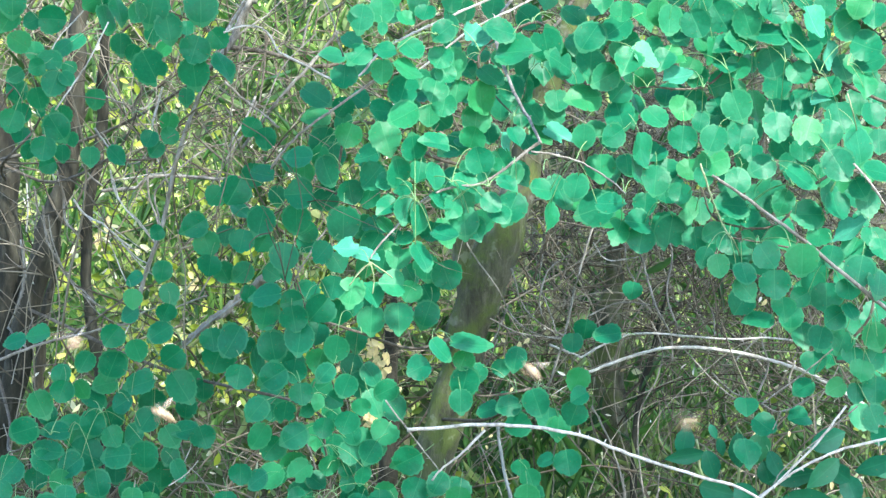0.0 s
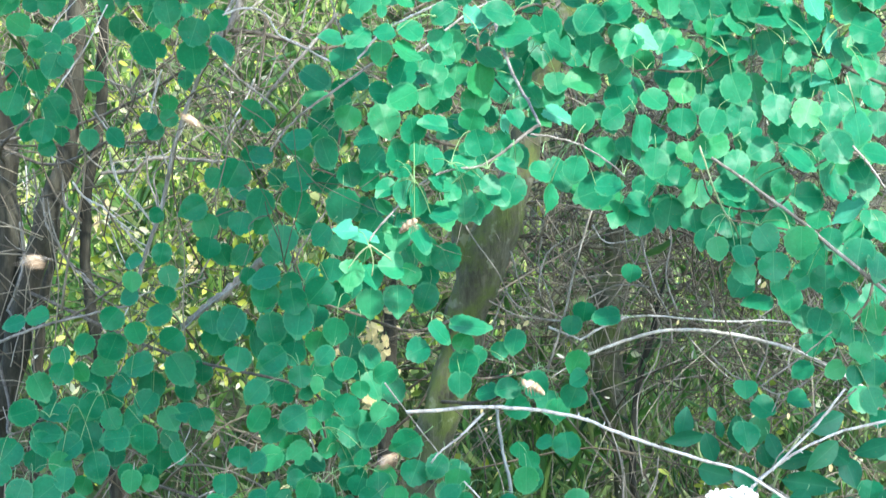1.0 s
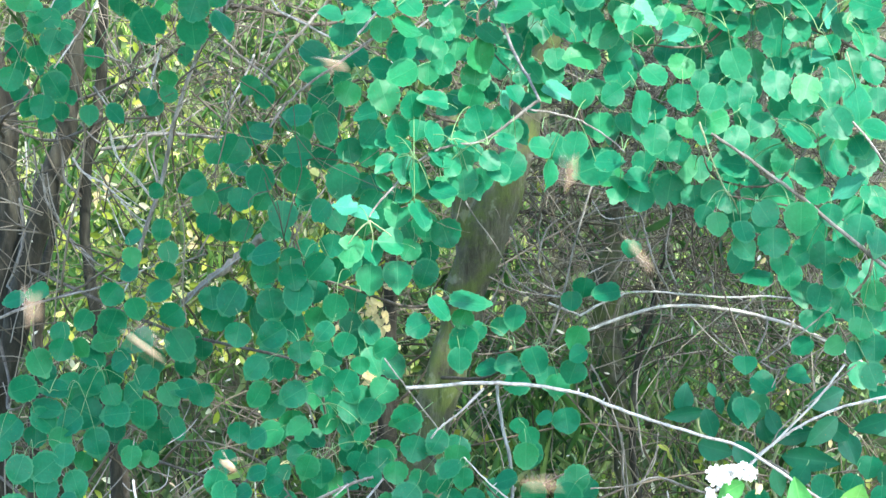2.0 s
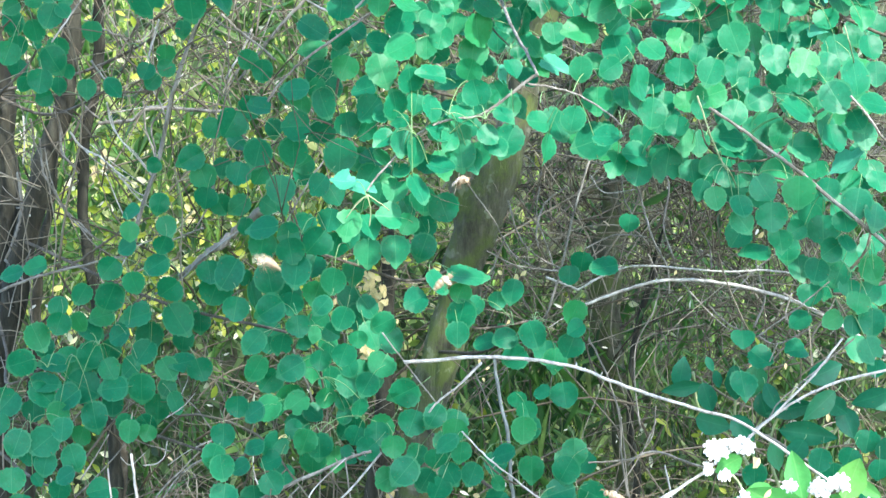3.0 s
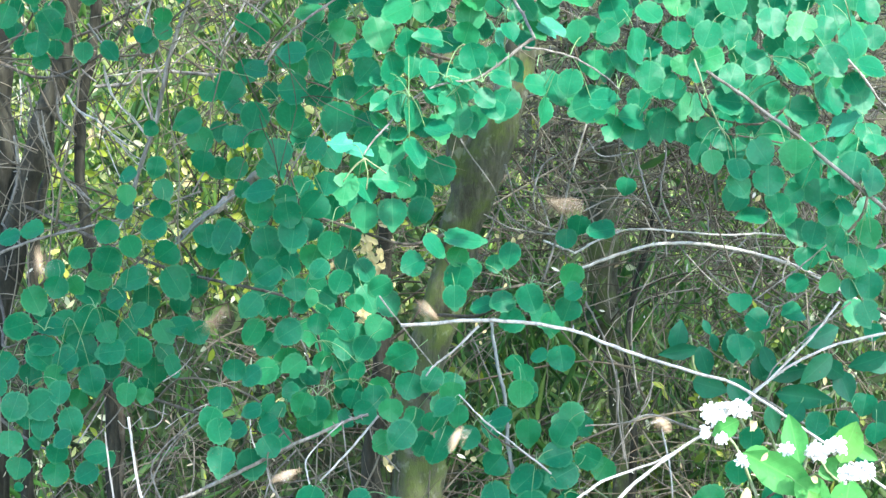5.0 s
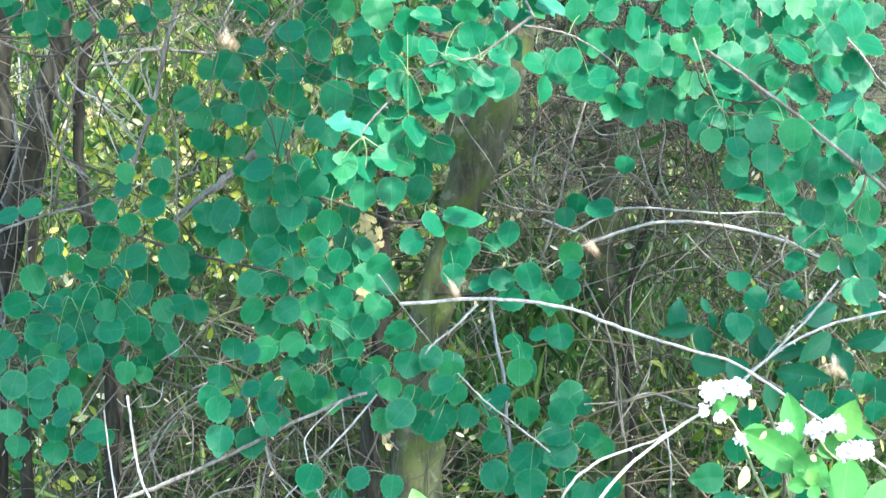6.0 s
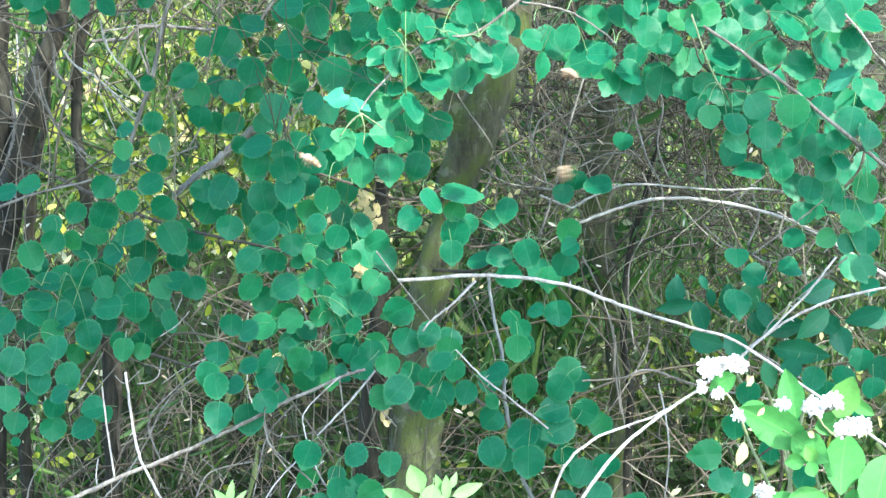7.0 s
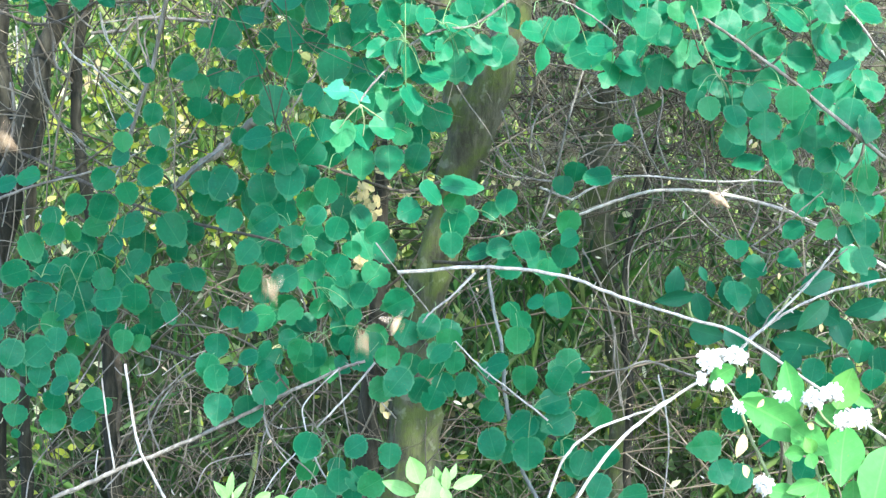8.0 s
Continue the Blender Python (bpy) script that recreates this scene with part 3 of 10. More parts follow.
stem(aspen, "branch", PALE, 0.0029, 0.0034, (-0.070, 4.950, 1.524), (-0.020, 4.954, 1.566), (0.038, 4.958, 1.611), (0.096, 4.962, 1.640), (0.146, 4.966, 1.665))
stem(aspen, "branch", GREY, 0.0034, 0.0039, (-0.253, 4.955, 1.408), (-0.236, 4.959, 1.434), (-0.199, 4.963, 1.470), (-0.160, 4.967, 1.497), (-0.087, 4.971, 1.549))
stem(aspen, "branch", GREY, 0.0025, 0.0030, (-0.186, 5.200, 1.671), (-0.169, 5.204, 1.627), (-0.161, 5.208, 1.597), (-0.154, 5.212, 1.575))
stem(aspen, "branch", GREY, 0.0046, 0.0061, (-0.300, 5.200, 1.671), (-0.317, 5.204, 1.640), (-0.335, 5.208, 1.614))
stem(aspen, "branch", GREY, 0.0052, 0.0077, (-0.337, 5.300, 1.620), (-0.364, 5.304, 1.562), (-0.391, 5.308, 1.496), (-0.423, 5.312, 1.406), (-0.441, 5.316, 1.317), (-0.467, 5.320, 1.245), (-0.488, 5.324, 1.164))
stem(aspen, "branch", PALE, 0.0024, 0.0024, (-0.491, 4.950, 1.624), (-0.527, 4.954, 1.557), (-0.571, 4.958, 1.495))
stem(aspen, "branch", GREY, 0.0035, 0.0030, (-0.249, 5.200, 1.191), (-0.222, 5.204, 1.243), (-0.196, 5.208, 1.287), (-0.170, 5.212, 1.322))
twig = stem(aspen, "bough", GREY, 0.0036, 0.0058, (0.122, 4.205, 1.463), (0.118, 4.500, 1.483), (0.097, 4.800, 1.533), (0.082, 5.100, 1.626), (0.162, 5.500, 1.724))


bough = stem(aspen, "bough", BROWN, 0.0022, 0.0060, (-0.279, 5.280, 1.310), (-0.216, 5.265, 1.372), (-0.153, 5.250, 1.360), (-0.162, 5.235, 1.409), (-0.126, 5.220, 1.475), (0.002, 5.440, 1.407), (0.130, 5.500, 1.400))
leaf(bough, 0, -0.144, 5.126, 1.456, 0.0413, 20, 6, -1, (-0.125, 5.190, 1.475))
leaf(bough, 3, -0.088, 5.116, 1.453, 0.0481, -15, 9, -15, (-0.125, 5.190, 1.475))
leaf(bough, 5, -0.218, 5.114, 1.421, 0.0412, 95, -40, 13, (-0.160, 5.190, 1.410))
leaf(bough, 5, -0.178, 5.135, 1.401, 0.0466, -25, 40, 9, (-0.143, 5.190, 1.442))
leaf(bough, 6, -0.189, 5.134, 1.425, 0.0310, 20, 33, 1, (-0.125, 5.190, 1.475))
leaf(bough, 5, -0.152, 5.132, 1.321, 0.0517, 2, 9, 2, (-0.152, 5.190, 1.362))
leaf(bough, 1, -0.220, 5.166, 1.364, 0.0494, 88, -14, 7, (-0.182, 5.190, 1.368))
leaf(bough, 5, -0.279, 5.168, 1.323, 0.0451, 15, -10, 8, (-0.243, 5.190, 1.344))
leaf(bough, 1, -0.320, 5.172, 1.369, 0.0504, 30, 19, -6, (-0.243, 5.190, 1.344))
leaf(bough, 5, -0.225, 5.172, 1.326, 0.0452, 0, -7, 13, (-0.213, 5.190, 1.375))
leaf(bough, 0, -0.115, 5.187, 1.421, 0.0435, 75, -38, 9)
leaf(bough, 0, -0.107, 5.158, 1.392, 0.0485, 40, -29, 6, (-0.125, 5.190, 1.475))
leaf(bough, 7, -0.143, 5.178, 1.367, 0.0417, -10, 15, 4, (-0.160, 5.190, 1.410))
leaf(bough, 0, -0.115, 5.203, 1.359, 0.0384, 20, -7, 15, (-0.143, 5.190, 1.442))
leaf(bough, 7, -0.279, 5.205, 1.392, 0.0402, 95, -48, -6, (-0.213, 5.190, 1.375))
leaf(bough, 0, -0.310, 5.180, 1.292, 0.0400, 10, -9, -9, (-0.274, 5.190, 1.314))
leaf(bough, 1, -0.278, 5.196, 1.289, 0.0366, 30, -2, 3, (-0.274, 5.190, 1.314))
leaf(bough, 3, -0.190, 5.349, 1.440, 0.0485, 20, 12, -5, (-0.125, 5.190, 1.475))
leaf(bough, 6, -0.187, 5.373, 1.351, 0.0433, 60, 4, -9, (-0.152, 5.190, 1.362))
leaf(bough, 3, -0.263, 5.330, 1.356, 0.0286, 0, -10, -3, (-0.213, 5.190, 1.375))
leaf(bough, 8, -0.324, 5.378, 1.329, 0.0361, -45, 58, -14)
leaf(bough, 2, -0.387, 5.239, 1.312, 0.0405, 60, -1, -2)
leaf(bough, 7, -0.368, 5.240, 1.283, 0.0422, -20, -1, -8)
leaf(bough, 0, -0.353, 5.233, 1.359, 0.0369, 30, -18, -11)
leaf(bough, 0, -0.445, 5.232, 1.302, 0.0264, 60, 18, -14)
leaf(bough, 1, -0.363, 5.232, 1.251, 0.0387, 10, -8, 13)
leaf(bough, 8, -0.347, 5.314, 1.235, 0.0339, -30, 9, 14)
leaf(bough, 6, -0.347, 5.375, 1.292, 0.0307, 10, 6, -10, (-0.274, 5.190, 1.314))
leaf(bough, 0, -0.155, 5.227, 1.498, 0.0369, 30, 19, 10)
leaf(bough, 3, -0.155, 5.231, 1.474, 0.0299, 0, -17, -9)
leaf(bough, 6, -0.198, 5.228, 1.514, 0.0492, -50, 41, -10)
leaf(bough, 3, -0.200, 5.370, 1.479, 0.0397, 80, -33, -10, (-0.125, 5.190, 1.475))
leaf(bough, 4, -0.173, 5.323, 1.578, 0.0393, 90, -55, -10)
leaf(bough, 7, -0.108, 5.379, 1.303, 0.0434, 80, -41, -5)
leaf(bough, 8, -0.111, 5.340, 1.278, 0.0430, 30, 5, 1, (-0.152, 5.190, 1.362))
leaf(bough, 0, -0.214, 5.324, 1.299, 0.0358, 60, -6, 3, (-0.152, 5.190, 1.362))
leaf(bough, 3, -0.173, 5.303, 1.420, 0.0392, 0, 4, -8, (-0.143, 5.190, 1.442))
leaf(bough, 7, -0.219, 5.334, 1.392, 0.0358, 0, -19, 2, (-0.143, 5.190, 1.442))
leaf(bough, 8, -0.044, 5.421, 1.428, 0.0346, -40, 37, 5)
leaf(bough, 1, -0.113, 5.363, 1.397, 0.0387, 20, 31, 13)
leaf(bough, 2, -0.046, 5.352, 1.406, 0.0377, 21, 37, -2)
leaf(bough, 3, -0.118, 5.423, 1.352, 0.0373, 33, -40, 7)
leaf(bough, 7, -0.088, 5.324, 1.342, 0.0331, -55, 27, 10)
leaf(bough, 6, -0.127, 5.437, 1.302, 0.0383, 43, 12, -12)
leaf(bough, 5, -0.078, 5.401, 1.279, 0.0381, 54, -38, 7)
leaf(bough, 6, -0.126, 5.387, 1.240, 0.0344, 13, 31, -9)
leaf(bough, 7, -0.078, 5.379, 1.210, 0.0352, 18, 41, -14)
leaf(bough, 0, -0.053, 5.359, 1.229, 0.0369, -33, 26, 14)
leaf(bough, 0, -0.113, 5.353, 1.191, 0.0378, 34, -28, 0)
leaf(bough, 7, -0.304, 5.385, 1.387, 0.0425, 3, 21, -5)
leaf(bough, 2, -0.242, 5.405, 1.406, 0.0390, -52, 30, 11)
bough = stem(aspen, "bough", BROWN, 0.0022, 0.0060, (-0.222, 5.195, 1.270), (-0.230, 5.180, 1.227), (-0.195, 5.165, 1.176), (-0.125, 5.150, 1.151), (-0.047, 5.415, 1.105), (0.030, 5.520, 1.120))
leaf(bough, 8, -0.239, 5.040, 1.274, 0.0440, 5, 10, -15)
leaf(bough, 2, -0.238, 5.061, 1.245, 0.0238, -20, 48, -13, (-0.219, 5.120, 1.274))
leaf(bough, 0, -0.181, 5.061, 1.280, 0.0391, 40, -29, 5)
leaf(bough, 1, -0.160, 5.064, 1.265, 0.0374, -30, 23, -2, (-0.219, 5.120, 1.274))
leaf(bough, 2, -0.269, 5.085, 1.188, 0.0427, 10, 9, 10, (-0.227, 5.120, 1.231))
leaf(bough, 6, -0.265, 5.061, 1.214, 0.0459, 90, -45, 15, (-0.210, 5.120, 1.205))
leaf(bough, 0, -0.226, 5.076, 1.180, 0.0443, -10, 2, 11, (-0.227, 5.120, 1.231))
leaf(bough, 6, -0.217, 5.082, 1.149, 0.0478, 3, -16, -14, (-0.210, 5.120, 1.205))
leaf(bough, 7, -0.229, 5.082, 1.204, 0.0375, 80, 2, -7, (-0.193, 5.120, 1.179))
leaf(bough, 1, -0.187, 5.103, 1.192, 0.0497, 40, 18, 0, (-0.219, 5.120, 1.274))
leaf(bough, 0, -0.167, 5.110, 1.225, 0.0395, 10, -17, 0, (-0.219, 5.120, 1.274))
leaf(bough, 2, -0.212, 5.278, 1.203, 0.0408, 20, -19, 0, (-0.219, 5.120, 1.274))
leaf(bough, 8, -0.320, 5.109, 1.142, 0.0532, 35, -29, 11)
leaf(bough, 4, -0.260, 5.115, 1.134, 0.0464, -10, -4, 2, (-0.210, 5.120, 1.205))
leaf(bough, 5, -0.162, 5.111, 1.131, 0.0395, 10, -7, 9, (-0.159, 5.120, 1.166))
leaf(bough, 0, -0.189, 5.134, 1.110, 0.0431, 20, -4, 6, (-0.159, 5.120, 1.166))
leaf(bough, 0, -0.301, 5.147, 1.134, 0.0277, 0, -9, -1)
leaf(bough, 3, -0.316, 5.308, 1.235, 0.0339, 50, -7, -5, (-0.219, 5.120, 1.274))
leaf(bough, 2, -0.135, 5.284, 1.131, 0.0373, 0, -16, -6, (-0.159, 5.120, 1.166))
leaf(bough, 1, -0.199, 5.286, 1.140, 0.0408, 10, -7, -14, (-0.193, 5.120, 1.179))
leaf(bough, 8, -0.164, 5.285, 1.174, 0.0426, 10, 12, 14, (-0.210, 5.120, 1.205))
leaf(bough, 4, -0.306, 5.285, 1.203, 0.0266, 10, 4, 10, (-0.223, 5.120, 1.252))
leaf(bough, 6, -0.110, 5.146, 1.172, 0.0432, 0, -7, -15)
leaf(bough, 2, -0.068, 5.143, 1.176, 0.0440, -2, 4, -12)
leaf(bough, 3, -0.025, 5.166, 1.179, 0.0399, 20, -10, 2)
leaf(bough, 0, -0.024, 5.303, 1.200, 0.0410, -30, -11, -8)
leaf(bough, 7, 0.005, 5.176, 1.239, 0.0487, -20, 7, 1)
leaf(bough, 7, -0.052, 5.265, 1.208, 0.0371, 30, 12, -6)
leaf(bough, 8, -0.093, 5.299, 1.254, 0.0356, 10, -9, 4)
leaf(bough, 6, -0.026, 5.289, 1.245, 0.0426, 0, -9, 11)
leaf(bough, 5, -0.143, 5.247, 1.094, 0.0352, 20, 0, -13, (-0.124, 5.120, 1.153))
leaf(bough, 1, -0.236, 5.307, 1.094, 0.0410, 20, -18, 12, (-0.193, 5.120, 1.179))
leaf(bough, 8, -0.287, 5.156, 1.105, 0.0537, 0, 74, -12)
leaf(bough, 0, -0.219, 5.327, 1.280, 0.0358, -59, 37, 11)
leaf(bough, 0, -0.269, 5.263, 1.237, 0.0336, -55, 19, 8)
leaf(bough, 0, -0.152, 5.273, 1.209, 0.0407, -34, 38, 6)
leaf(bough, 0, -0.281, 5.343, 1.154, 0.0323, 32, -22, -10)
leaf(bough, 6, -0.221, 5.346, 1.154, 0.0413, 25, 30, -13)
leaf(bough, 8, -0.146, 5.327, 1.178, 0.0411, 38, -40, -6)
bough = stem(aspen, "bough", BROWN, 0.0022, 0.0060, (-0.012, 5.020, 1.161), (0.039, 5.035, 1.075), (0.082, 5.050, 1.065), (0.142, 5.065, 1.072), (0.071, 5.372, 0.996), (0.000, 5.520, 0.980))
leaf(bough, 0, -0.035, 4.915, 1.118, 0.0396, 60, -23, -2, (0.013, 4.990, 1.121))
leaf(bough, 5, -0.005, 4.916, 1.144, 0.0396, -45, 55, 5, (-0.012, 4.990, 1.163))
leaf(bough, 6, 0.038, 4.936, 1.151, 0.0564, -86, 65, 4, (-0.012, 4.990, 1.163))
leaf(bough, 7, 0.030, 4.949, 1.127, 0.0332, 20, 10, 6, (-0.012, 4.990, 1.163))
leaf(bough, 4, 0.032, 4.954, 1.094, 0.0449, 10, 11, 15, (0.013, 4.990, 1.121))
leaf(bough, 6, 0.026, 4.935, 1.068, 0.0348, 0, 2, 1, (0.013, 4.990, 1.121))
leaf(bough, 4, 0.098, 4.969, 1.057, 0.0350, 70, -29, -14, (0.140, 4.990, 1.079))
leaf(bough, 8, 0.138, 4.940, 1.065, 0.0415, -20, -16, -4, (0.140, 4.990, 1.079))
leaf(bough, 8, 0.199, 4.959, 1.097, 0.0366, 20, 18, 5)
leaf(bough, 1, 0.202, 4.948, 1.073, 0.0316, 60, -33, 5)
leaf(bough, 1, 0.195, 4.984, 1.044, 0.0402, 20, -1, 4, (0.140, 4.990, 1.079))
leaf(bough, 2, 0.176, 5.121, 1.009, 0.0361, 0, 12, 3, (0.140, 4.990, 1.079))
leaf(bough, 8, 0.116, 5.151, 1.010, 0.0398, 60, -2, 14, (0.140, 4.990, 1.079))
leaf(bough, 8, 0.068, 5.003, 1.047, 0.0336, 80, -48, 14, (0.110, 4.990, 1.075))
leaf(bough, 8, 0.162, 5.153, 1.018, 0.0363, 0, -3, -13, (0.140, 4.990, 1.079))
leaf(bough, 3, 0.109, 5.010, 1.124, 0.0337, 10, -19, -10)
leaf(bough, 0, 0.088, 5.107, 1.102, 0.0309, 0, 18, 0, (0.013, 4.990, 1.121))
leaf(bough, 4, 0.052, 5.022, 1.101, 0.0287, 40, -1, 1, (0.110, 4.990, 1.075))
leaf(bough, 1, 0.283, 5.014, 1.226, 0.0303, 10, -11, 2)
leaf(bough, 1, 0.219, 5.158, 1.157, 0.0364, 10, -5, 15)
leaf(bough, 8, 0.252, 5.131, 1.150, 0.0414, 80, -48, -2)
leaf(bough, 7, 0.199, 5.144, 1.137, 0.0328, 0, -11, -11)
leaf(bough, 7, 0.187, 5.023, 0.967, 0.0422, -10, -8, -4)
leaf(bough, 7, 0.155, 5.028, 0.968, 0.0287, 80, -48, 10)
leaf(bough, 0, 0.116, 5.029, 0.959, 0.0287, 0, 4, 12)
leaf(bough, 7, 0.131, 5.023, 0.943, 0.0321, -20, -4, 7)
leaf(bough, 3, 0.133, 5.037, 0.915, 0.0389, 0, -10, 9)
leaf(bough, 2, 0.022, 5.048, 0.921, 0.0390, 20, 9, -13)
leaf(bough, 4, 0.096, 5.142, 1.052, 0.0207, 0, -18, 11, (0.110, 4.990, 1.075))
bough = stem(aspen, "bough", BROWN, 0.0022, 0.0060, (0.039, 4.960, 0.905), (0.089, 4.975, 0.852), (0.149, 4.990, 0.816), (0.192, 5.005, 0.762), (0.086, 5.342, 0.776), (-0.020, 5.520, 0.850))
leaf(bough, 7, -0.068, 4.860, 0.910, 0.0359, 0, 10, 0)
leaf(bough, 3, -0.051, 4.856, 0.874, 0.0424, 40, -6, -8)
leaf(bough, 0, -0.078, 4.884, 0.858, 0.0377, 60, -7, -13)
leaf(bough, 4, 0.011, 4.862, 0.914, 0.0359, 60, -55, 5, (0.038, 4.930, 0.909))
leaf(bough, 3, 0.031, 4.863, 0.901, 0.0310, 0, 17, 15, (0.038, 4.930, 0.909))
leaf(bough, 6, 0.015, 4.884, 0.866, 0.0344, -30, -12, -3, (0.038, 4.930, 0.909))
leaf(bough, 11, -0.002, 4.870, 0.847, 0.0376, 20, 19, 7, (0.038, 4.930, 0.909))
leaf(bough, 5, 0.048, 4.890, 0.865, 0.0345, 20, -18, 3, (0.063, 4.930, 0.883))
leaf(bough, 1, -0.006, 5.049, 0.867, 0.0356, 0, 2, 14, (0.038, 4.930, 0.909))
leaf(bough, 0, 0.023, 4.924, 0.926, 0.0380, 10, -13, 2)
leaf(bough, 6, 0.094, 4.903, 0.892, 0.0362, 80, -48, 15, (0.118, 4.930, 0.841))
leaf(bough, 5, 0.123, 4.898, 0.930, 0.0378, 0, 7, 3)
leaf(bough, 2, 0.140, 5.079, 0.847, 0.0392, 0, -14, 4, (0.063, 4.930, 0.883))
leaf(bough, 1, 0.086, 4.941, 0.818, 0.0398, 40, -9, 9, (0.118, 4.930, 0.841))
leaf(bough, 3, 0.086, 4.923, 0.847, 0.0215, -40, -16, -14, (0.063, 4.930, 0.883))
leaf(bough, 4, 0.187, 4.945, 0.864, 0.0415, 30, -13, 11)
leaf(bough, 3, 0.204, 5.056, 0.875, 0.0391, 0, 5, -5)
leaf(bough, 2, 0.179, 4.949, 0.830, 0.0432, 70, -23, -9)
leaf(bough, 3, 0.187, 4.951, 0.801, 0.0449, 60, -15, -12)
leaf(bough, 8, 0.133, 4.971, 0.789, 0.0484, 40, -33, -13, (0.147, 4.930, 0.824))
leaf(bough, 4, 0.087, 4.959, 0.766, 0.0433, -20, -16, -15, (0.088, 4.930, 0.858))
leaf(bough, 8, 0.141, 4.954, 0.753, 0.0483, 0, 0, 2, (0.147, 4.930, 0.824))
leaf(bough, 2, 0.197, 4.966, 0.760, 0.0350, -50, -13, 14, (0.168, 4.930, 0.799))
leaf(bough, 6, 0.223, 4.972, 0.734, 0.0401, 20, 4, -6, (0.189, 4.930, 0.774))
leaf(bough, 3, 0.227, 4.989, 0.821, 0.0402, -60, -5, 14, (0.147, 4.930, 0.824))
leaf(bough, 1, 0.198, 4.984, 0.692, 0.0285, 0, -2, -5, (0.189, 4.930, 0.774))
leaf(bough, 0, 0.208, 4.980, 0.723, 0.0418, -60, 61, -10, (0.189, 4.930, 0.774))
leaf(bough, 2, 0.084, 5.076, 0.855, 0.0358, 0, 16, -10, (0.038, 4.930, 0.909))
leaf(bough, 4, 0.155, 5.066, 0.770, 0.0391, 0, -6, -11, (0.147, 4.930, 0.824))
leaf(bough, 2, -0.034, 5.099, 0.865, 0.0342, 20, -18, 0, (0.038, 4.930, 0.909))
leaf(bough, 5, -0.020, 4.960, 0.846, 0.0366, 30, -6, 6, (0.038, 4.930, 0.909))
leaf(bough, 7, 0.251, 5.049, 0.795, 0.0390, 30, -4, -1)
leaf(bough, 1, 0.257, 4.976, 0.743, 0.0418, 0, 7, 11, (0.189, 4.930, 0.774))
leaf(bough, 4, 0.246, 4.951, 0.702, 0.0382, 20, -8, -13)
leaf(bough, 2, 0.302, 4.985, 0.683, 0.0368, 80, -48, -1)
leaf(bough, 4, 0.008, 5.221, 0.866, 0.0403, -16, 28, 2)
leaf(bough, 4, 0.196, 5.244, 0.837, 0.0335, -24, 32, -9)
leaf(bough, 0, 0.230, 5.253, 0.833, 0.0388, 40, -26, 3)
leaf(bough, 6, 0.186, 5.166, 0.802, 0.0382, -14, 26, -8)
leaf(bough, 5, 0.145, 5.206, 0.736, 0.0323, 44, -31, 11)
leaf(bough, 8, 0.116, 5.156, 0.722, 0.0355, 21, 26, -7)
bough = stem(aspen, "bough", BROWN, 0.0022, 0.0060, (0.105, 4.950, 1.487), (0.072, 4.965, 1.524), (0.055, 4.980, 1.582), (0.131, 4.995, 1.624), (0.175, 5.337, 1.622), (0.220, 5.520, 1.680))
leaf(bough, 8, 0.013, 4.856, 1.651, 0.0294, 0, 0, -21)
leaf(bough, 6, 0.011, 4.844, 1.620, 0.0309, 10, 45, -25)
leaf(bough, 14, 0.044, 4.870, 1.609, 0.0311, 40, -14, -12, (0.092, 4.920, 1.603))
leaf(bough, 14, 0.056, 4.870, 1.598, 0.0393, -88, 47, -26)
leaf(bough, 4, 0.083, 4.858, 1.611, 0.0440, 100, -41, -10, (0.129, 4.920, 1.623))
leaf(bough, 2, 0.104, 4.858, 1.580, 0.0571, -80, 43, -23, (0.054, 4.920, 1.582))
leaf(bough, 12, 0.149, 4.878, 1.592, 0.0491, 165, -12, -14, (0.145, 4.920, 1.557))
leaf(bough, 10, 0.170, 4.872, 1.564, 0.0458, 105, -29, -35)
leaf(bough, 10, 0.015, 4.886, 1.567, 0.0394, -12, 2, -13)
leaf(bough, 2, 0.005, 4.896, 1.539, 0.0263, 20, -6, -25, (0.053, 4.920, 1.578))
leaf(bough, 6, 0.068, 4.904, 1.546, 0.0412, -28, 38, -33, (0.053, 4.920, 1.578))
leaf(bough, 1, 0.020, 4.899, 1.524, 0.0395, 10, 5, -10, (0.053, 4.920, 1.578))
leaf(bough, 0, 0.054, 4.896, 1.515, 0.0543, 0, 43, -4, (0.063, 4.920, 1.553))
leaf(bough, 8, 0.048, 4.912, 1.480, 0.0445, 10, 16, -12, (0.071, 4.920, 1.524))
leaf(bough, 2, 0.101, 4.929, 1.527, 0.0397, -20, -4, -21, (0.092, 4.920, 1.603))
leaf(bough, 4, 0.087, 5.061, 1.500, 0.0374, 0, -9, -13, (0.071, 4.920, 1.524))
leaf(bough, 2, 0.122, 4.928, 1.523, 0.0348, 172, -63, -19, (0.104, 4.920, 1.487))
leaf(bough, 4, 0.131, 4.932, 1.494, 0.0414, -40, 48, 0, (0.071, 4.920, 1.524))
leaf(bough, 2, 0.149, 5.052, 1.556, 0.0407, 0, 13, -24, (0.129, 4.920, 1.623))
leaf(bough, 5, 0.168, 4.960, 1.509, 0.0367, 0, 7, -35, (0.145, 4.920, 1.557))
leaf(bough, 3, 0.148, 5.066, 1.462, 0.0374, -40, 33, -6, (0.104, 4.920, 1.487))
leaf(bough, 13, 0.168, 4.945, 1.461, 0.0415, -50, 50, -14, (0.104, 4.920, 1.487))
leaf(bough, 5, 0.134, 5.062, 1.541, 0.0306, 0, -2, -18, (0.145, 4.920, 1.557))
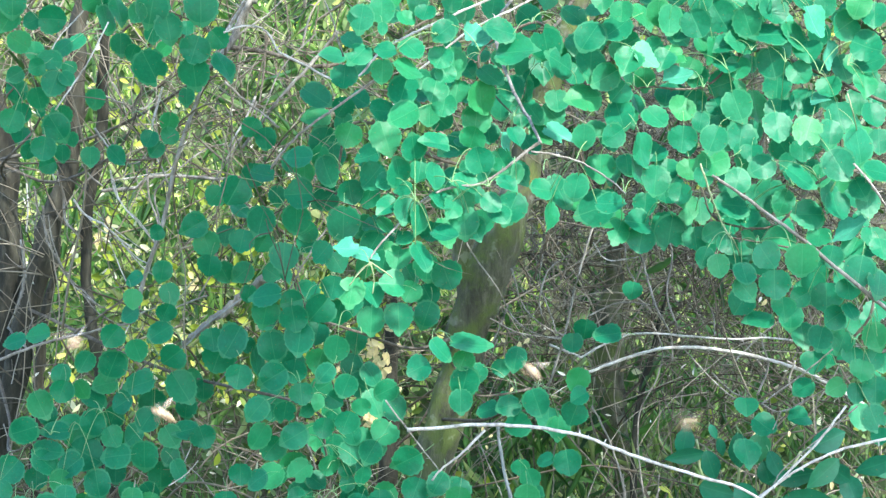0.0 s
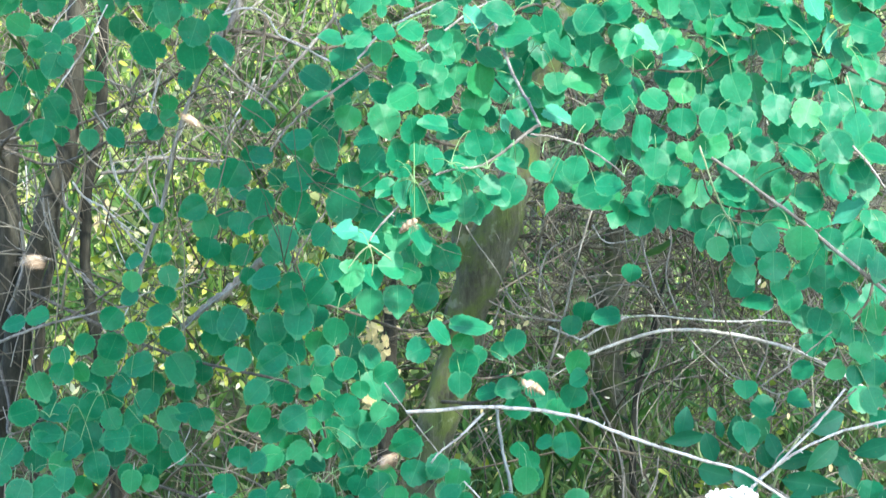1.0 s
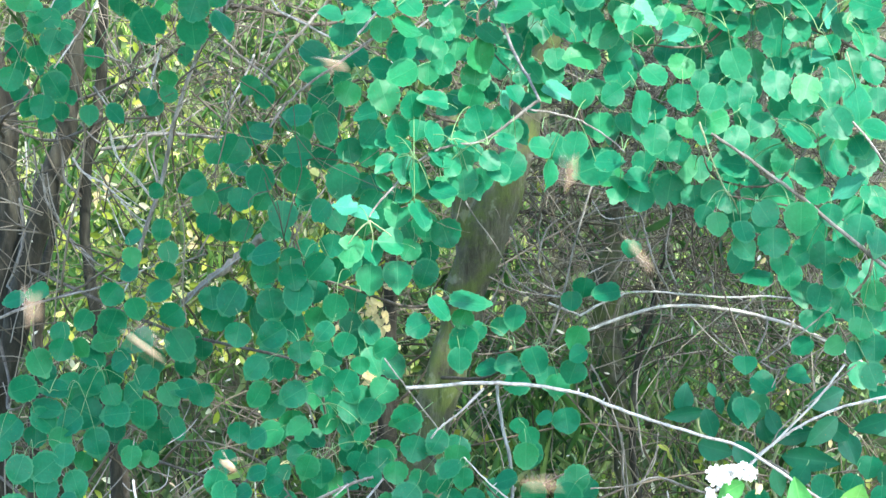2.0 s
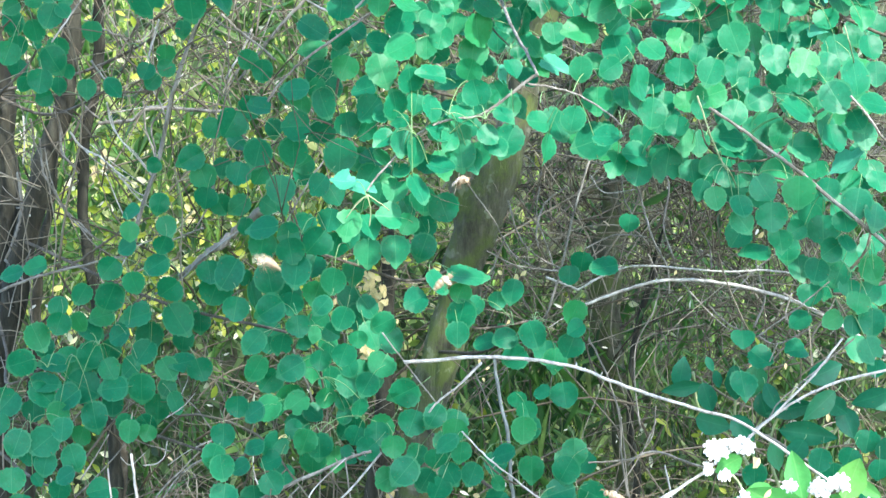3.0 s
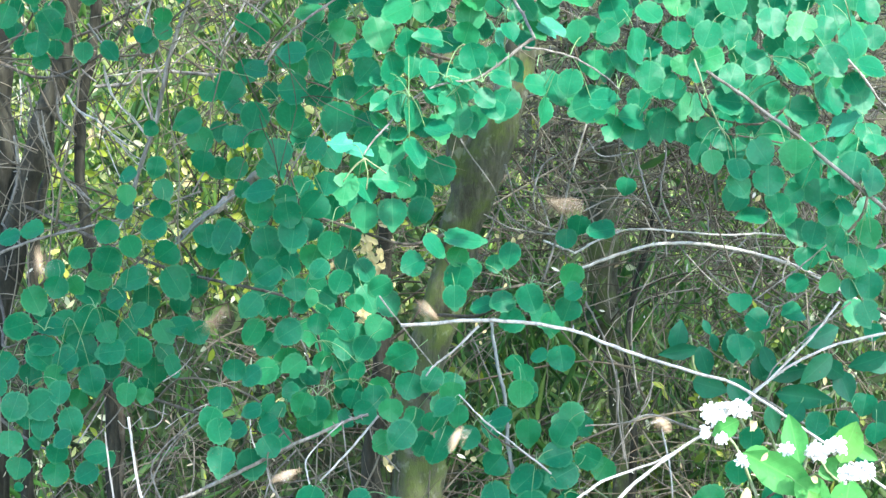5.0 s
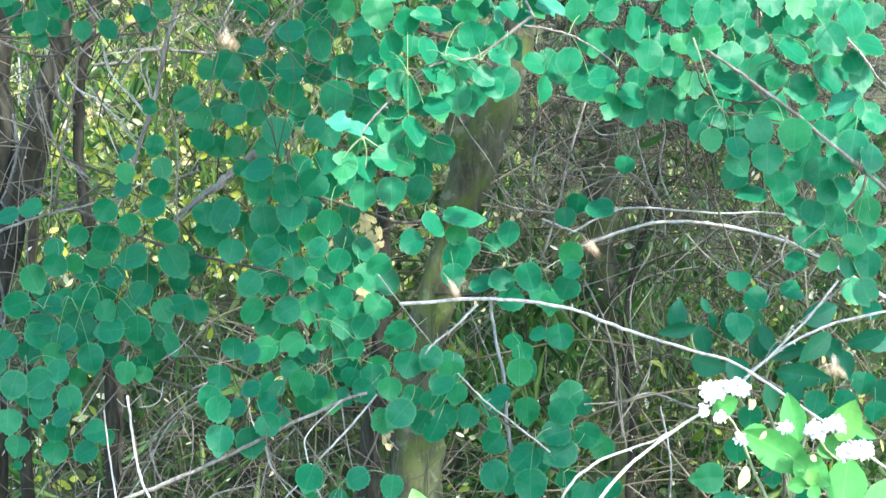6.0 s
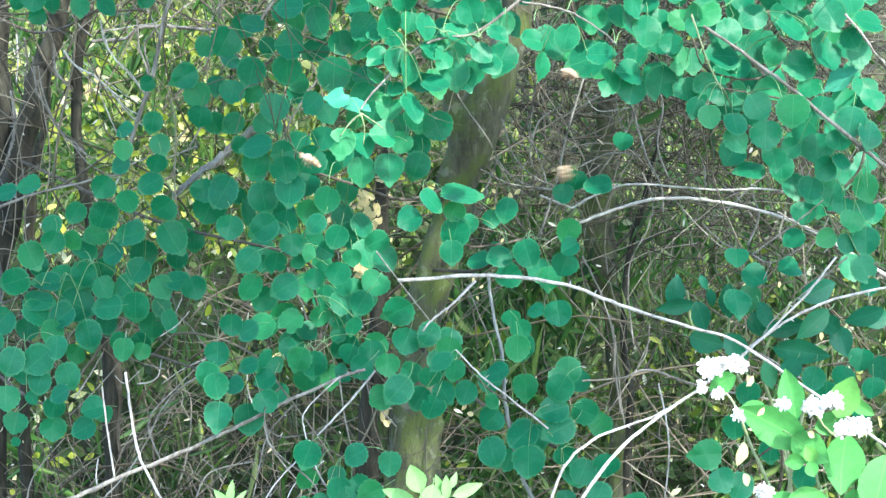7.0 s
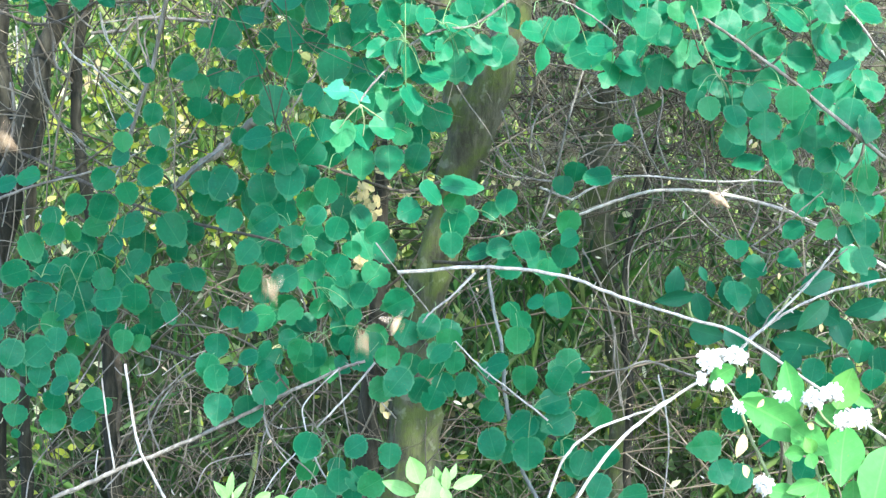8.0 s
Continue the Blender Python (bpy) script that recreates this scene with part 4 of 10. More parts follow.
leaf(bough, 0, 0.184, 5.068, 1.575, 0.0391, 20, 2, 1, (0.129, 4.920, 1.623))
leaf(bough, 3, 0.201, 5.045, 1.593, 0.0373, 0, 1, -35, (0.129, 4.920, 1.623))
leaf(bough, 2, 0.115, 5.050, 1.486, 0.0339, 0, 15, -20, (0.145, 4.920, 1.557))
leaf(bough, 8, 0.069, 5.092, 1.459, 0.0342, 0, 15, -23, (0.071, 4.920, 1.524))
leaf(bough, 2, 0.039, 5.084, 1.404, 0.0307, 0, 18, -6)
leaf(bough, 5, -0.020, 5.056, 1.486, 0.0340, 0, -3, -26)
leaf(bough, 2, -0.089, 5.133, 1.673, 0.0362, -51, 39, -1)
leaf(bough, 3, -0.038, 5.215, 1.664, 0.0342, 15, -18, -26)
leaf(bough, 4, -0.131, 5.208, 1.637, 0.0324, -52, 19, -17)
leaf(bough, 5, -0.087, 5.204, 1.644, 0.0428, -50, 31, -14)
leaf(bough, 2, 0.017, 5.208, 1.643, 0.0359, 46, 17, -12)
leaf(bough, 5, 0.034, 5.226, 1.646, 0.0342, -1, 26, 0)
leaf(bough, 8, 0.077, 5.186, 1.651, 0.0357, 7, -12, -12)
leaf(bough, 4, 0.131, 5.181, 1.635, 0.0400, -53, -4, -22)
leaf(bough, 6, -0.140, 5.150, 1.599, 0.0337, -36, 37, -25)
leaf(bough, 7, 0.014, 5.205, 1.587, 0.0332, 34, -33, -6)
leaf(bough, 5, 0.054, 5.156, 1.580, 0.0364, 53, -21, -36)
leaf(bough, 2, 0.074, 5.200, 1.607, 0.0437, 36, -38, -23)
leaf(bough, 8, -0.129, 5.207, 1.564, 0.0402, 34, 0, -3)
leaf(bough, 6, -0.004, 5.206, 1.541, 0.0376, 58, -16, -26)
leaf(bough, 3, 0.034, 5.154, 1.558, 0.0355, -36, 33, -18)
leaf(bough, 5, 0.091, 5.139, 1.571, 0.0371, -57, 33, 1)
leaf(bough, 6, 0.128, 5.157, 1.555, 0.0442, 34, 12, -35)
leaf(bough, 0, 0.151, 5.135, 1.563, 0.0414, -27, 38, -25)
leaf(bough, 8, -0.130, 5.247, 1.508, 0.0335, -49, 16, -26)
leaf(bough, 2, -0.064, 5.186, 1.510, 0.0340, -24, 30, -23)
leaf(bough, 2, -0.046, 5.214, 1.517, 0.0446, 56, -28, -32)
leaf(bough, 3, -0.004, 5.225, 1.500, 0.0360, -59, 33, -36)
leaf(bough, 2, 0.045, 5.237, 1.515, 0.0387, -59, 35, -34)
leaf(bough, 4, 0.072, 5.211, 1.518, 0.0315, -23, 36, 0)
leaf(bough, 3, -0.089, 5.195, 1.486, 0.0410, -23, 27, 1)
leaf(bough, 8, -0.050, 5.169, 1.490, 0.0399, 23, 23, -14)
leaf(bough, 7, -0.002, 5.231, 1.475, 0.0378, -45, 9, -20)
leaf(bough, 7, 0.140, 5.168, 1.477, 0.0338, 53, -37, 0)
leaf(twig, 10, -0.101, 4.169, 1.618, 0.0322, 8, -4, -8)
leaf(twig, 6, -0.076, 4.191, 1.628, 0.0324, 0, 1, -3)
leaf(twig, 5, -0.075, 4.168, 1.605, 0.0154, 0, 33, -1)
leaf(twig, 10, -0.104, 4.179, 1.573, 0.0323, 35, -16, -33, (-0.066, 4.200, 1.581))
leaf(twig, 0, -0.123, 4.204, 1.546, 0.0353, 0, -14, -17, (-0.066, 4.200, 1.581))
leaf(twig, 0, -0.071, 4.183, 1.577, 0.0309, 70, -47, -19, (-0.010, 4.200, 1.598))
leaf(twig, 0, -0.046, 4.181, 1.553, 0.0435, -38, 63, -19, (-0.066, 4.200, 1.581))
leaf(twig, 8, -0.078, 4.327, 1.552, 0.0305, 0, -18, -3, (-0.066, 4.200, 1.581))
leaf(twig, 7, -0.047, 4.207, 1.617, 0.0268, -18, 41, -28)
leaf(twig, 0, -0.022, 4.207, 1.625, 0.0268, 10, -13, -33)
leaf(twig, 5, -0.039, 4.195, 1.580, 0.0324, -30, 29, -31, (-0.066, 4.200, 1.581))
leaf(twig, 12, -0.049, 4.220, 1.529, 0.0411, 8, -17, -28, (-0.066, 4.200, 1.581))
leaf(twig, 2, -0.028, 4.332, 1.541, 0.0262, -30, 11, -8, (-0.066, 4.200, 1.581))
leaf(twig, 1, -0.011, 4.282, 1.528, 0.0360, 20, 10, -30, (-0.010, 4.200, 1.598))
leaf(twig, 5, -0.048, 4.196, 1.497, 0.0381, 60, -29, -4)
leaf(twig, 0, -0.078, 4.231, 1.502, 0.0355, 70, -33, -36)
leaf(twig, 4, 0.001, 4.210, 1.602, 0.0297, 50, -12, -6, (0.046, 4.200, 1.577))
leaf(twig, 0, -0.003, 4.225, 1.569, 0.0326, 20, -7, -21, (-0.010, 4.200, 1.598))
leaf(twig, 0, 0.003, 4.242, 1.548, 0.0285, -20, 19, -23, (-0.010, 4.200, 1.598))
leaf(twig, 0, 0.001, 4.312, 1.509, 0.0333, 10, -4, -13)
leaf(twig, 8, -0.065, 4.219, 1.641, 0.0255, 0, 1, -30)
leaf(twig, 3, -0.031, 4.345, 1.639, 0.0263, 30, 4, -8)
leaf(twig, 6, -0.037, 4.223, 1.456, 0.0340, 165, -19, -22, (-0.035, 4.200, 1.391))
leaf(twig, 2, -0.009, 4.220, 1.462, 0.0354, 72, -47, -35)
leaf(twig, 4, -0.056, 4.239, 1.424, 0.0370, 158, -35, -24, (-0.035, 4.200, 1.391))
leaf(twig, 1, -0.030, 4.304, 1.424, 0.0304, 10, 15, -6)
leaf(twig, 8, -0.011, 4.217, 1.421, 0.0340, 20, 45, -29)
leaf(twig, 0, -0.073, 4.245, 1.413, 0.0257, 60, -29, -5, (-0.035, 4.200, 1.391))
leaf(twig, 5, -0.049, 4.239, 1.403, 0.0228, 70, -41, -2, (0.011, 4.200, 1.414))
leaf(twig, 2, -0.069, 4.228, 1.382, 0.0298, 35, -29, -37, (-0.035, 4.200, 1.391))
leaf(twig, 6, -0.047, 4.223, 1.379, 0.0340, 20, 23, -15, (-0.035, 4.200, 1.391))
leaf(twig, 3, -0.030, 4.230, 1.367, 0.0355, 12, 52, -7, (-0.035, 4.200, 1.391))
leaf(twig, 6, -0.002, 4.222, 1.390, 0.0298, 85, -43, -37, (0.057, 4.200, 1.408))
leaf(twig, 0, -0.014, 4.275, 1.348, 0.0359, 10, -11, -37, (0.011, 4.200, 1.414))
leaf(twig, 4, -0.048, 4.240, 1.342, 0.0214, 60, -41, -5, (-0.035, 4.200, 1.391))
leaf(twig, 8, -0.073, 4.245, 1.357, 0.0299, -32, 63, -13, (-0.035, 4.200, 1.391))
leaf(twig, 0, 0.038, 4.246, 1.468, 0.0342, -158, 11, -24, (0.011, 4.200, 1.414))
leaf(twig, 7, 0.046, 4.238, 1.440, 0.0370, 165, -1, -9, (0.057, 4.200, 1.408))
leaf(twig, 2, 0.074, 4.245, 1.440, 0.0299, -30, -17, -1, (0.089, 4.200, 1.496))
leaf(twig, 1, 0.091, 4.238, 1.471, 0.0299, -12, 45, -21, (0.089, 4.200, 1.496))
leaf(twig, 14, 0.076, 4.245, 1.464, 0.0299, 15, 63, -29, (0.089, 4.200, 1.496))
leaf(twig, 2, 0.028, 4.232, 1.410, 0.0341, 80, -41, -32, (0.057, 4.200, 1.408))
leaf(twig, 3, 0.080, 4.216, 1.413, 0.0269, -45, 47, -13, (0.057, 4.200, 1.408))
leaf(twig, 3, 0.027, 4.248, 1.362, 0.0371, -5, -2, -10, (0.011, 4.200, 1.414))
leaf(twig, 2, 0.040, 4.252, 1.354, 0.0300, -25, 0, -17, (0.011, 4.200, 1.414))
leaf(twig, 8, 0.060, 4.217, 1.387, 0.0283, -50, 33, -4, (0.011, 4.200, 1.414))
leaf(twig, 4, 0.071, 4.244, 1.373, 0.0299, -30, 23, -31, (0.057, 4.200, 1.408))
leaf(twig, 3, 0.088, 4.324, 1.377, 0.0407, 20, -12, -19, (0.089, 4.200, 1.437))
leaf(twig, 4, 0.001, 4.241, 1.393, 0.0299, 60, 3, -14, (0.011, 4.200, 1.414))
leaf(twig, 3, 0.013, 4.224, 1.382, 0.0284, 40, 18, -36, (0.057, 4.200, 1.408))
leaf(twig, 7, 0.001, 4.223, 1.346, 0.0383, -45, 55, -36, (-0.035, 4.200, 1.391))
leaf(twig, 6, 0.026, 4.305, 1.385, 0.0304, 0, 18, -3, (0.011, 4.200, 1.414))
leaf(twig, 5, 0.052, 4.323, 1.359, 0.0305, 0, -18, -8, (0.057, 4.200, 1.408))
leaf(twig, 7, 0.088, 4.334, 1.420, 0.0320, 0, 19, -13, (0.089, 4.200, 1.496))
leaf(twig, 14, -0.120, 4.237, 1.328, 0.0341, 85, -48, -8, (-0.091, 4.200, 1.309))
leaf(twig, 13, -0.098, 4.237, 1.320, 0.0313, -45, 52, -33)
leaf(twig, 10, -0.115, 4.217, 1.276, 0.0340, 10, 2, -13, (-0.091, 4.200, 1.309))
leaf(twig, 1, -0.091, 4.237, 1.272, 0.0398, -8, 50, -25, (-0.091, 4.200, 1.309))
leaf(twig, 1, -0.063, 4.231, 1.284, 0.0377, 85, -29, -22)
leaf(twig, 11, -0.057, 4.248, 1.317, 0.0328, 10, 1, -18, (-0.035, 4.200, 1.391))
leaf(twig, 4, -0.027, 4.220, 1.320, 0.0369, -22, 55, -7, (-0.035, 4.200, 1.391))
leaf(twig, 0, -0.067, 4.339, 1.323, 0.0219, 30, 7, -26, (-0.035, 4.200, 1.391))
# ---------------------------------------------------------------- the aspen that leans in with its sunlit boughs
side_aspen = thing("aspen_tree", 0.862, 4.9, 0.0, "leafy aspen with sunlit pale green round leaves", "tree")
trunk(side_aspen, "trunk", BARK_MOSS, (0.812, 4.9, 3.2, 0.06), (0.842, 4.92, 2.2, 0.075), (0.862, 4.9, 1.2, 0.09), (0.862, 4.9, 0.5, 0.10), (0.862, 4.9, -0.05, 0.13))
stem(side_aspen, "branch", GREY, 0.0041, 0.0064, (0.373, 4.660, 1.408), (0.420, 4.664, 1.377), (0.468, 4.668, 1.342), (0.515, 4.672, 1.306), (0.611, 4.676, 1.227), (0.725, 5.030, 1.152))
stem(side_aspen, "branch", GREY, 0.0032, 0.0041, (0.571, 4.680, 1.424), (0.599, 4.684, 1.392), (0.618, 4.688, 1.364), (0.709, 5.042, 1.304))
stem(side_aspen, "branch", GREEN, 0.0027, 0.0018, (0.355, 4.640, 1.425), (0.371, 4.644, 1.378), (0.388, 4.648, 1.338), (0.404, 4.652, 1.315), (0.447, 5.006, 1.263))
stem(side_aspen, "branch", GREEN, 0.0018, 0.0018, (0.550, 4.580, 1.522), (0.560, 4.584, 1.488), (0.610, 4.938, 1.450))


bough = stem(side_aspen, "bough", BROWN, 0.0022, 0.0060, (0.259, 4.880, 1.520), (0.296, 4.895, 1.529), (0.380, 4.910, 1.529), (0.451, 4.925, 1.582), (0.552, 4.940, 1.549), (0.698, 5.000, 1.495), (0.845, 4.900, 1.500))
leaf(bough, 4, 0.209, 4.792, 1.602, 0.0451, 30, -19, -16)
leaf(bough, 5, 0.248, 4.797, 1.613, 0.0451, 50, -33, -7)
leaf(bough, 7, 0.253, 4.774, 1.637, 0.0337, 0, -13, -15)
leaf(bough, 7, 0.275, 5.003, 1.593, 0.0420, 60, 0, -4)
leaf(bough, 3, 0.294, 4.960, 1.634, 0.0400, -20, 48, -18)
leaf(bough, 14, 0.284, 4.812, 1.573, 0.0485, -42, 53, -6)
leaf(bough, 2, 0.264, 4.794, 1.567, 0.0419, 20, -8, -35)
leaf(bough, 3, 0.212, 4.828, 1.565, 0.0470, 10, 16, -26)
leaf(bough, 3, 0.204, 4.830, 1.514, 0.0470, 75, -32, -23, (0.257, 4.850, 1.521))
leaf(bough, 6, 0.233, 4.817, 1.544, 0.0404, 60, 4, -6, (0.294, 4.850, 1.529))
leaf(bough, 7, 0.195, 5.015, 1.547, 0.0404, 20, -6, -35)
leaf(bough, 1, 0.253, 4.829, 1.523, 0.0373, 40, 5, 0, (0.275, 4.850, 1.525))
leaf(bough, 4, 0.254, 4.844, 1.490, 0.0439, -20, -10, -23, (0.257, 4.850, 1.521))
leaf(bough, 5, 0.306, 4.856, 1.486, 0.0391, -30, 29, -32, (0.275, 4.850, 1.525))
leaf(bough, 4, 0.311, 4.866, 1.637, 0.0360, 0, -18, -1, (0.370, 4.850, 1.659))
leaf(bough, 8, 0.303, 4.870, 1.585, 0.0343, 60, 19, -15)
leaf(bough, 2, 0.319, 4.857, 1.569, 0.0343, 20, -12, -33)
leaf(bough, 6, 0.297, 4.969, 1.541, 0.0334, 0, -15, -3)
leaf(bough, 1, 0.288, 5.025, 1.505, 0.0371, 10, 55, -32, (0.275, 4.850, 1.525))
leaf(bough, 5, 0.327, 4.861, 1.627, 0.0424, 10, 29, -8, (0.370, 4.850, 1.659))
leaf(bough, 4, 0.345, 4.887, 1.611, 0.0345, 20, -18, -36, (0.370, 4.850, 1.659))
leaf(bough, 7, 0.365, 4.871, 1.621, 0.0458, -25, -4, -4, (0.370, 4.850, 1.659))
leaf(bough, 0, 0.403, 4.905, 1.631, 0.0511, -30, -2, -7, (0.370, 4.850, 1.659))
leaf(bough, 4, 0.373, 4.890, 1.655, 0.0361, 0, -7, -5)
leaf(bough, 3, 0.440, 4.880, 1.624, 0.0442, -20, -19, -11, (0.370, 4.850, 1.659))
leaf(bough, 5, 0.432, 4.886, 1.594, 0.0459, 80, -38, -23, (0.493, 4.850, 1.565))
leaf(bough, 2, 0.408, 4.886, 1.590, 0.0377, 60, -41, -14, (0.444, 4.850, 1.582))
leaf(bough, 7, 0.377, 4.908, 1.587, 0.0363, 0, 41, -36, (0.370, 4.850, 1.659))
leaf(bough, 4, 0.388, 4.878, 1.583, 0.0377, 8, 63, -2, (0.370, 4.850, 1.659))
leaf(bough, 3, 0.475, 4.874, 1.605, 0.0475, 88, -50, -2, (0.542, 4.850, 1.549))
leaf(bough, 7, 0.476, 4.878, 1.639, 0.0459, 10, 17, -30, (0.484, 4.850, 1.659))
leaf(bough, 13, 0.499, 4.901, 1.621, 0.0296, -20, 33, -10, (0.484, 4.850, 1.659))
leaf(bough, 5, 0.509, 4.886, 1.603, 0.0476, -15, 48, -22, (0.484, 4.850, 1.659))
leaf(bough, 14, 0.533, 4.876, 1.626, 0.0524, -10, 47, -12, (0.484, 4.850, 1.659))
leaf(bough, 1, 0.528, 4.878, 1.582, 0.0426, -10, -5, -34, (0.484, 4.850, 1.659))
leaf(bough, 14, 0.558, 4.900, 1.580, 0.0477, 25, 61, -19)
leaf(bough, 7, 0.584, 4.899, 1.618, 0.0477, 60, 9, -22)
leaf(bough, 4, 0.601, 4.872, 1.649, 0.0376, 20, -3, -8)
leaf(bough, 8, 0.625, 4.886, 1.634, 0.0410, 0, -9, -29)
leaf(bough, 0, 0.612, 4.884, 1.588, 0.0508, -60, 23, -20, (0.542, 4.850, 1.549))
leaf(bough, 5, 0.622, 4.905, 1.564, 0.0445, 70, -52, -1)
leaf(bough, 8, 0.477, 4.890, 1.565, 0.0460, -15, -15, -7, (0.444, 4.850, 1.582))
leaf(bough, 2, 0.332, 4.872, 1.574, 0.0376, 60, -33, -35, (0.409, 4.850, 1.555))
leaf(bough, 14, 0.337, 4.874, 1.543, 0.0458, -80, 53, -17, (0.294, 4.850, 1.529))
leaf(bough, 7, 0.368, 5.016, 1.557, 0.0354, 20, 6, -17, (0.409, 4.850, 1.555))
leaf(bough, 0, 0.410, 4.889, 1.562, 0.0427, 58, -47, -30, (0.444, 4.850, 1.582))
leaf(bough, 7, 0.428, 4.892, 1.557, 0.0378, 10, -11, -19, (0.444, 4.850, 1.582))
leaf(bough, 0, 0.410, 4.963, 1.532, 0.0433, 70, -4, -9, (0.444, 4.850, 1.582))
leaf(bough, 7, 0.515, 4.879, 1.549, 0.0393, -30, 13, -18, (0.493, 4.850, 1.565))
leaf(bough, 7, 0.559, 4.884, 1.529, 0.0377, -10, -2, -31, (0.542, 4.850, 1.549))
leaf(bough, 13, 0.550, 4.883, 1.514, 0.0361, -85, 61, -22, (0.534, 4.850, 1.541))
leaf(bough, 4, 0.527, 4.909, 1.508, 0.0462, 20, -4, -36, (0.534, 4.850, 1.541))
leaf(bough, 0, 0.346, 4.880, 1.499, 0.0410, 30, 9, -23, (0.375, 4.850, 1.529))
leaf(bough, 0, 0.400, 4.905, 1.501, 0.0346, -20, 1, -31, (0.375, 4.850, 1.529))
leaf(bough, 6, 0.426, 4.884, 1.503, 0.0459, -20, 2, -1, (0.409, 4.850, 1.555))
leaf(bough, 7, 0.491, 4.905, 1.493, 0.0461, 5, -8, -31, (0.493, 4.850, 1.565))
leaf(bough, 3, 0.499, 5.030, 1.531, 0.0439, 0, -16, -27, (0.493, 4.850, 1.565))
leaf(bough, 8, 0.461, 4.980, 1.502, 0.0468, 0, 41, -16, (0.444, 4.850, 1.582))
leaf(bough, 0, 0.574, 4.876, 1.487, 0.0475, -10, 14, -6, (0.542, 4.850, 1.549))
leaf(bough, 4, 0.621, 5.029, 1.510, 0.0388, 0, 2, -17, (0.582, 4.850, 1.561))
leaf(bough, 7, 0.618, 5.038, 1.561, 0.0406, 20, -17, -35)
leaf(bough, 2, 0.611, 4.883, 1.533, 0.0377, 10, 14, -34, (0.582, 4.850, 1.561))
leaf(bough, 1, 0.649, 5.038, 1.520, 0.0406, 0, 18, -13, (0.582, 4.850, 1.561))
leaf(bough, 7, 0.622, 4.884, 1.489, 0.0410, 0, 29, -21, (0.582, 4.850, 1.561))
leaf(bough, 4, 0.374, 4.888, 1.480, 0.0279, 10, 10, -5, (0.375, 4.850, 1.529))
leaf(bough, 5, 0.565, 4.989, 1.649, 0.0335, 0, -1, -8, (0.484, 4.850, 1.659))
leaf(bough, 5, 0.532, 4.993, 1.658, 0.0335, 0, 19, -35)
leaf(bough, 2, 0.235, 4.989, 1.658, 0.0335, 0, 6, -19)
leaf(bough, 4, 0.333, 5.008, 1.520, 0.0370, 0, -17, -37, (0.375, 4.850, 1.529))
leaf(bough, 4, 0.372, 4.974, 1.507, 0.0384, 10, 11, -14, (0.375, 4.850, 1.529))
leaf(bough, 6, 0.556, 4.980, 1.607, 0.0334, 0, -13, 0, (0.484, 4.850, 1.659))
leaf(bough, 7, 0.454, 4.879, 1.655, 0.0328, 20, 13, -12, (0.484, 4.850, 1.659))
leaf(bough, 0, 0.431, 4.989, 1.658, 0.0335, 0, 15, -26, (0.484, 4.850, 1.659))
leaf(bough, 1, 0.155, 5.084, 1.662, 0.0384, 16, 33, -22)
leaf(bough, 5, 0.318, 5.175, 1.671, 0.0348, 35, -22, -12)
leaf(bough, 7, 0.353, 5.144, 1.671, 0.0432, 27, 34, -12)
leaf(bough, 0, 0.432, 5.077, 1.664, 0.0367, -55, 23, -4)
leaf(bough, 7, 0.506, 5.063, 1.665, 0.0383, -5, 16, -4)
leaf(bough, 3, 0.199, 5.131, 1.637, 0.0396, -52, 40, -7)
leaf(bough, 8, 0.231, 5.097, 1.645, 0.0308, -59, 38, -32)
leaf(bough, 1, 0.270, 5.152, 1.640, 0.0424, 13, 38, 1)
leaf(bough, 3, 0.314, 5.145, 1.639, 0.0320, 41, -5, -9)
leaf(bough, 3, 0.360, 5.143, 1.635, 0.0320, -18, 35, -17)
leaf(bough, 2, 0.407, 5.082, 1.644, 0.0435, 3, 38, -19)
leaf(bough, 0, 0.442, 5.140, 1.650, 0.0440, 43, -22, -4)
leaf(bough, 5, 0.476, 5.176, 1.639, 0.0417, 3, 19, -16)
leaf(bough, 3, 0.603, 5.087, 1.627, 0.0376, -17, 41, -21)
leaf(bough, 2, 0.621, 5.120, 1.642, 0.0404, 54, -31, -13)
leaf(bough, 0, 0.159, 5.170, 1.594, 0.0313, 56, -24, -8)
leaf(bough, 1, 0.201, 5.074, 1.581, 0.0418, 39, -37, -24)
leaf(bough, 1, 0.235, 5.157, 1.602, 0.0390, -28, 31, -3)
leaf(bough, 6, 0.271, 5.148, 1.582, 0.0372, 10, 7, -36)
leaf(bough, 5, 0.320, 5.137, 1.582, 0.0380, 2, 41, -15)
leaf(bough, 1, 0.356, 5.099, 1.605, 0.0411, -39, 30, -15)
leaf(bough, 3, 0.402, 5.065, 1.592, 0.0374, 6, 18, -12)
leaf(bough, 7, 0.422, 5.066, 1.592, 0.0340, 32, -29, -28)
leaf(bough, 4, 0.516, 5.118, 1.591, 0.0378, 23, 30, -15)
leaf(bough, 3, 0.283, 5.107, 1.549, 0.0309, 22, 31, -28)
leaf(bough, 2, 0.384, 5.094, 1.544, 0.0351, 6, -7, -2)
leaf(bough, 7, 0.430, 5.102, 1.567, 0.0334, -46, 38, -21)
leaf(bough, 0, 0.467, 5.153, 1.565, 0.0346, 31, 34, -34)
leaf(bough, 3, 0.521, 5.144, 1.565, 0.0311, -29, 41, 0)
leaf(bough, 2, 0.567, 5.136, 1.554, 0.0371, 52, -39, -28)
leaf(bough, 6, 0.608, 5.128, 1.558, 0.0422, -12, 29, -14)
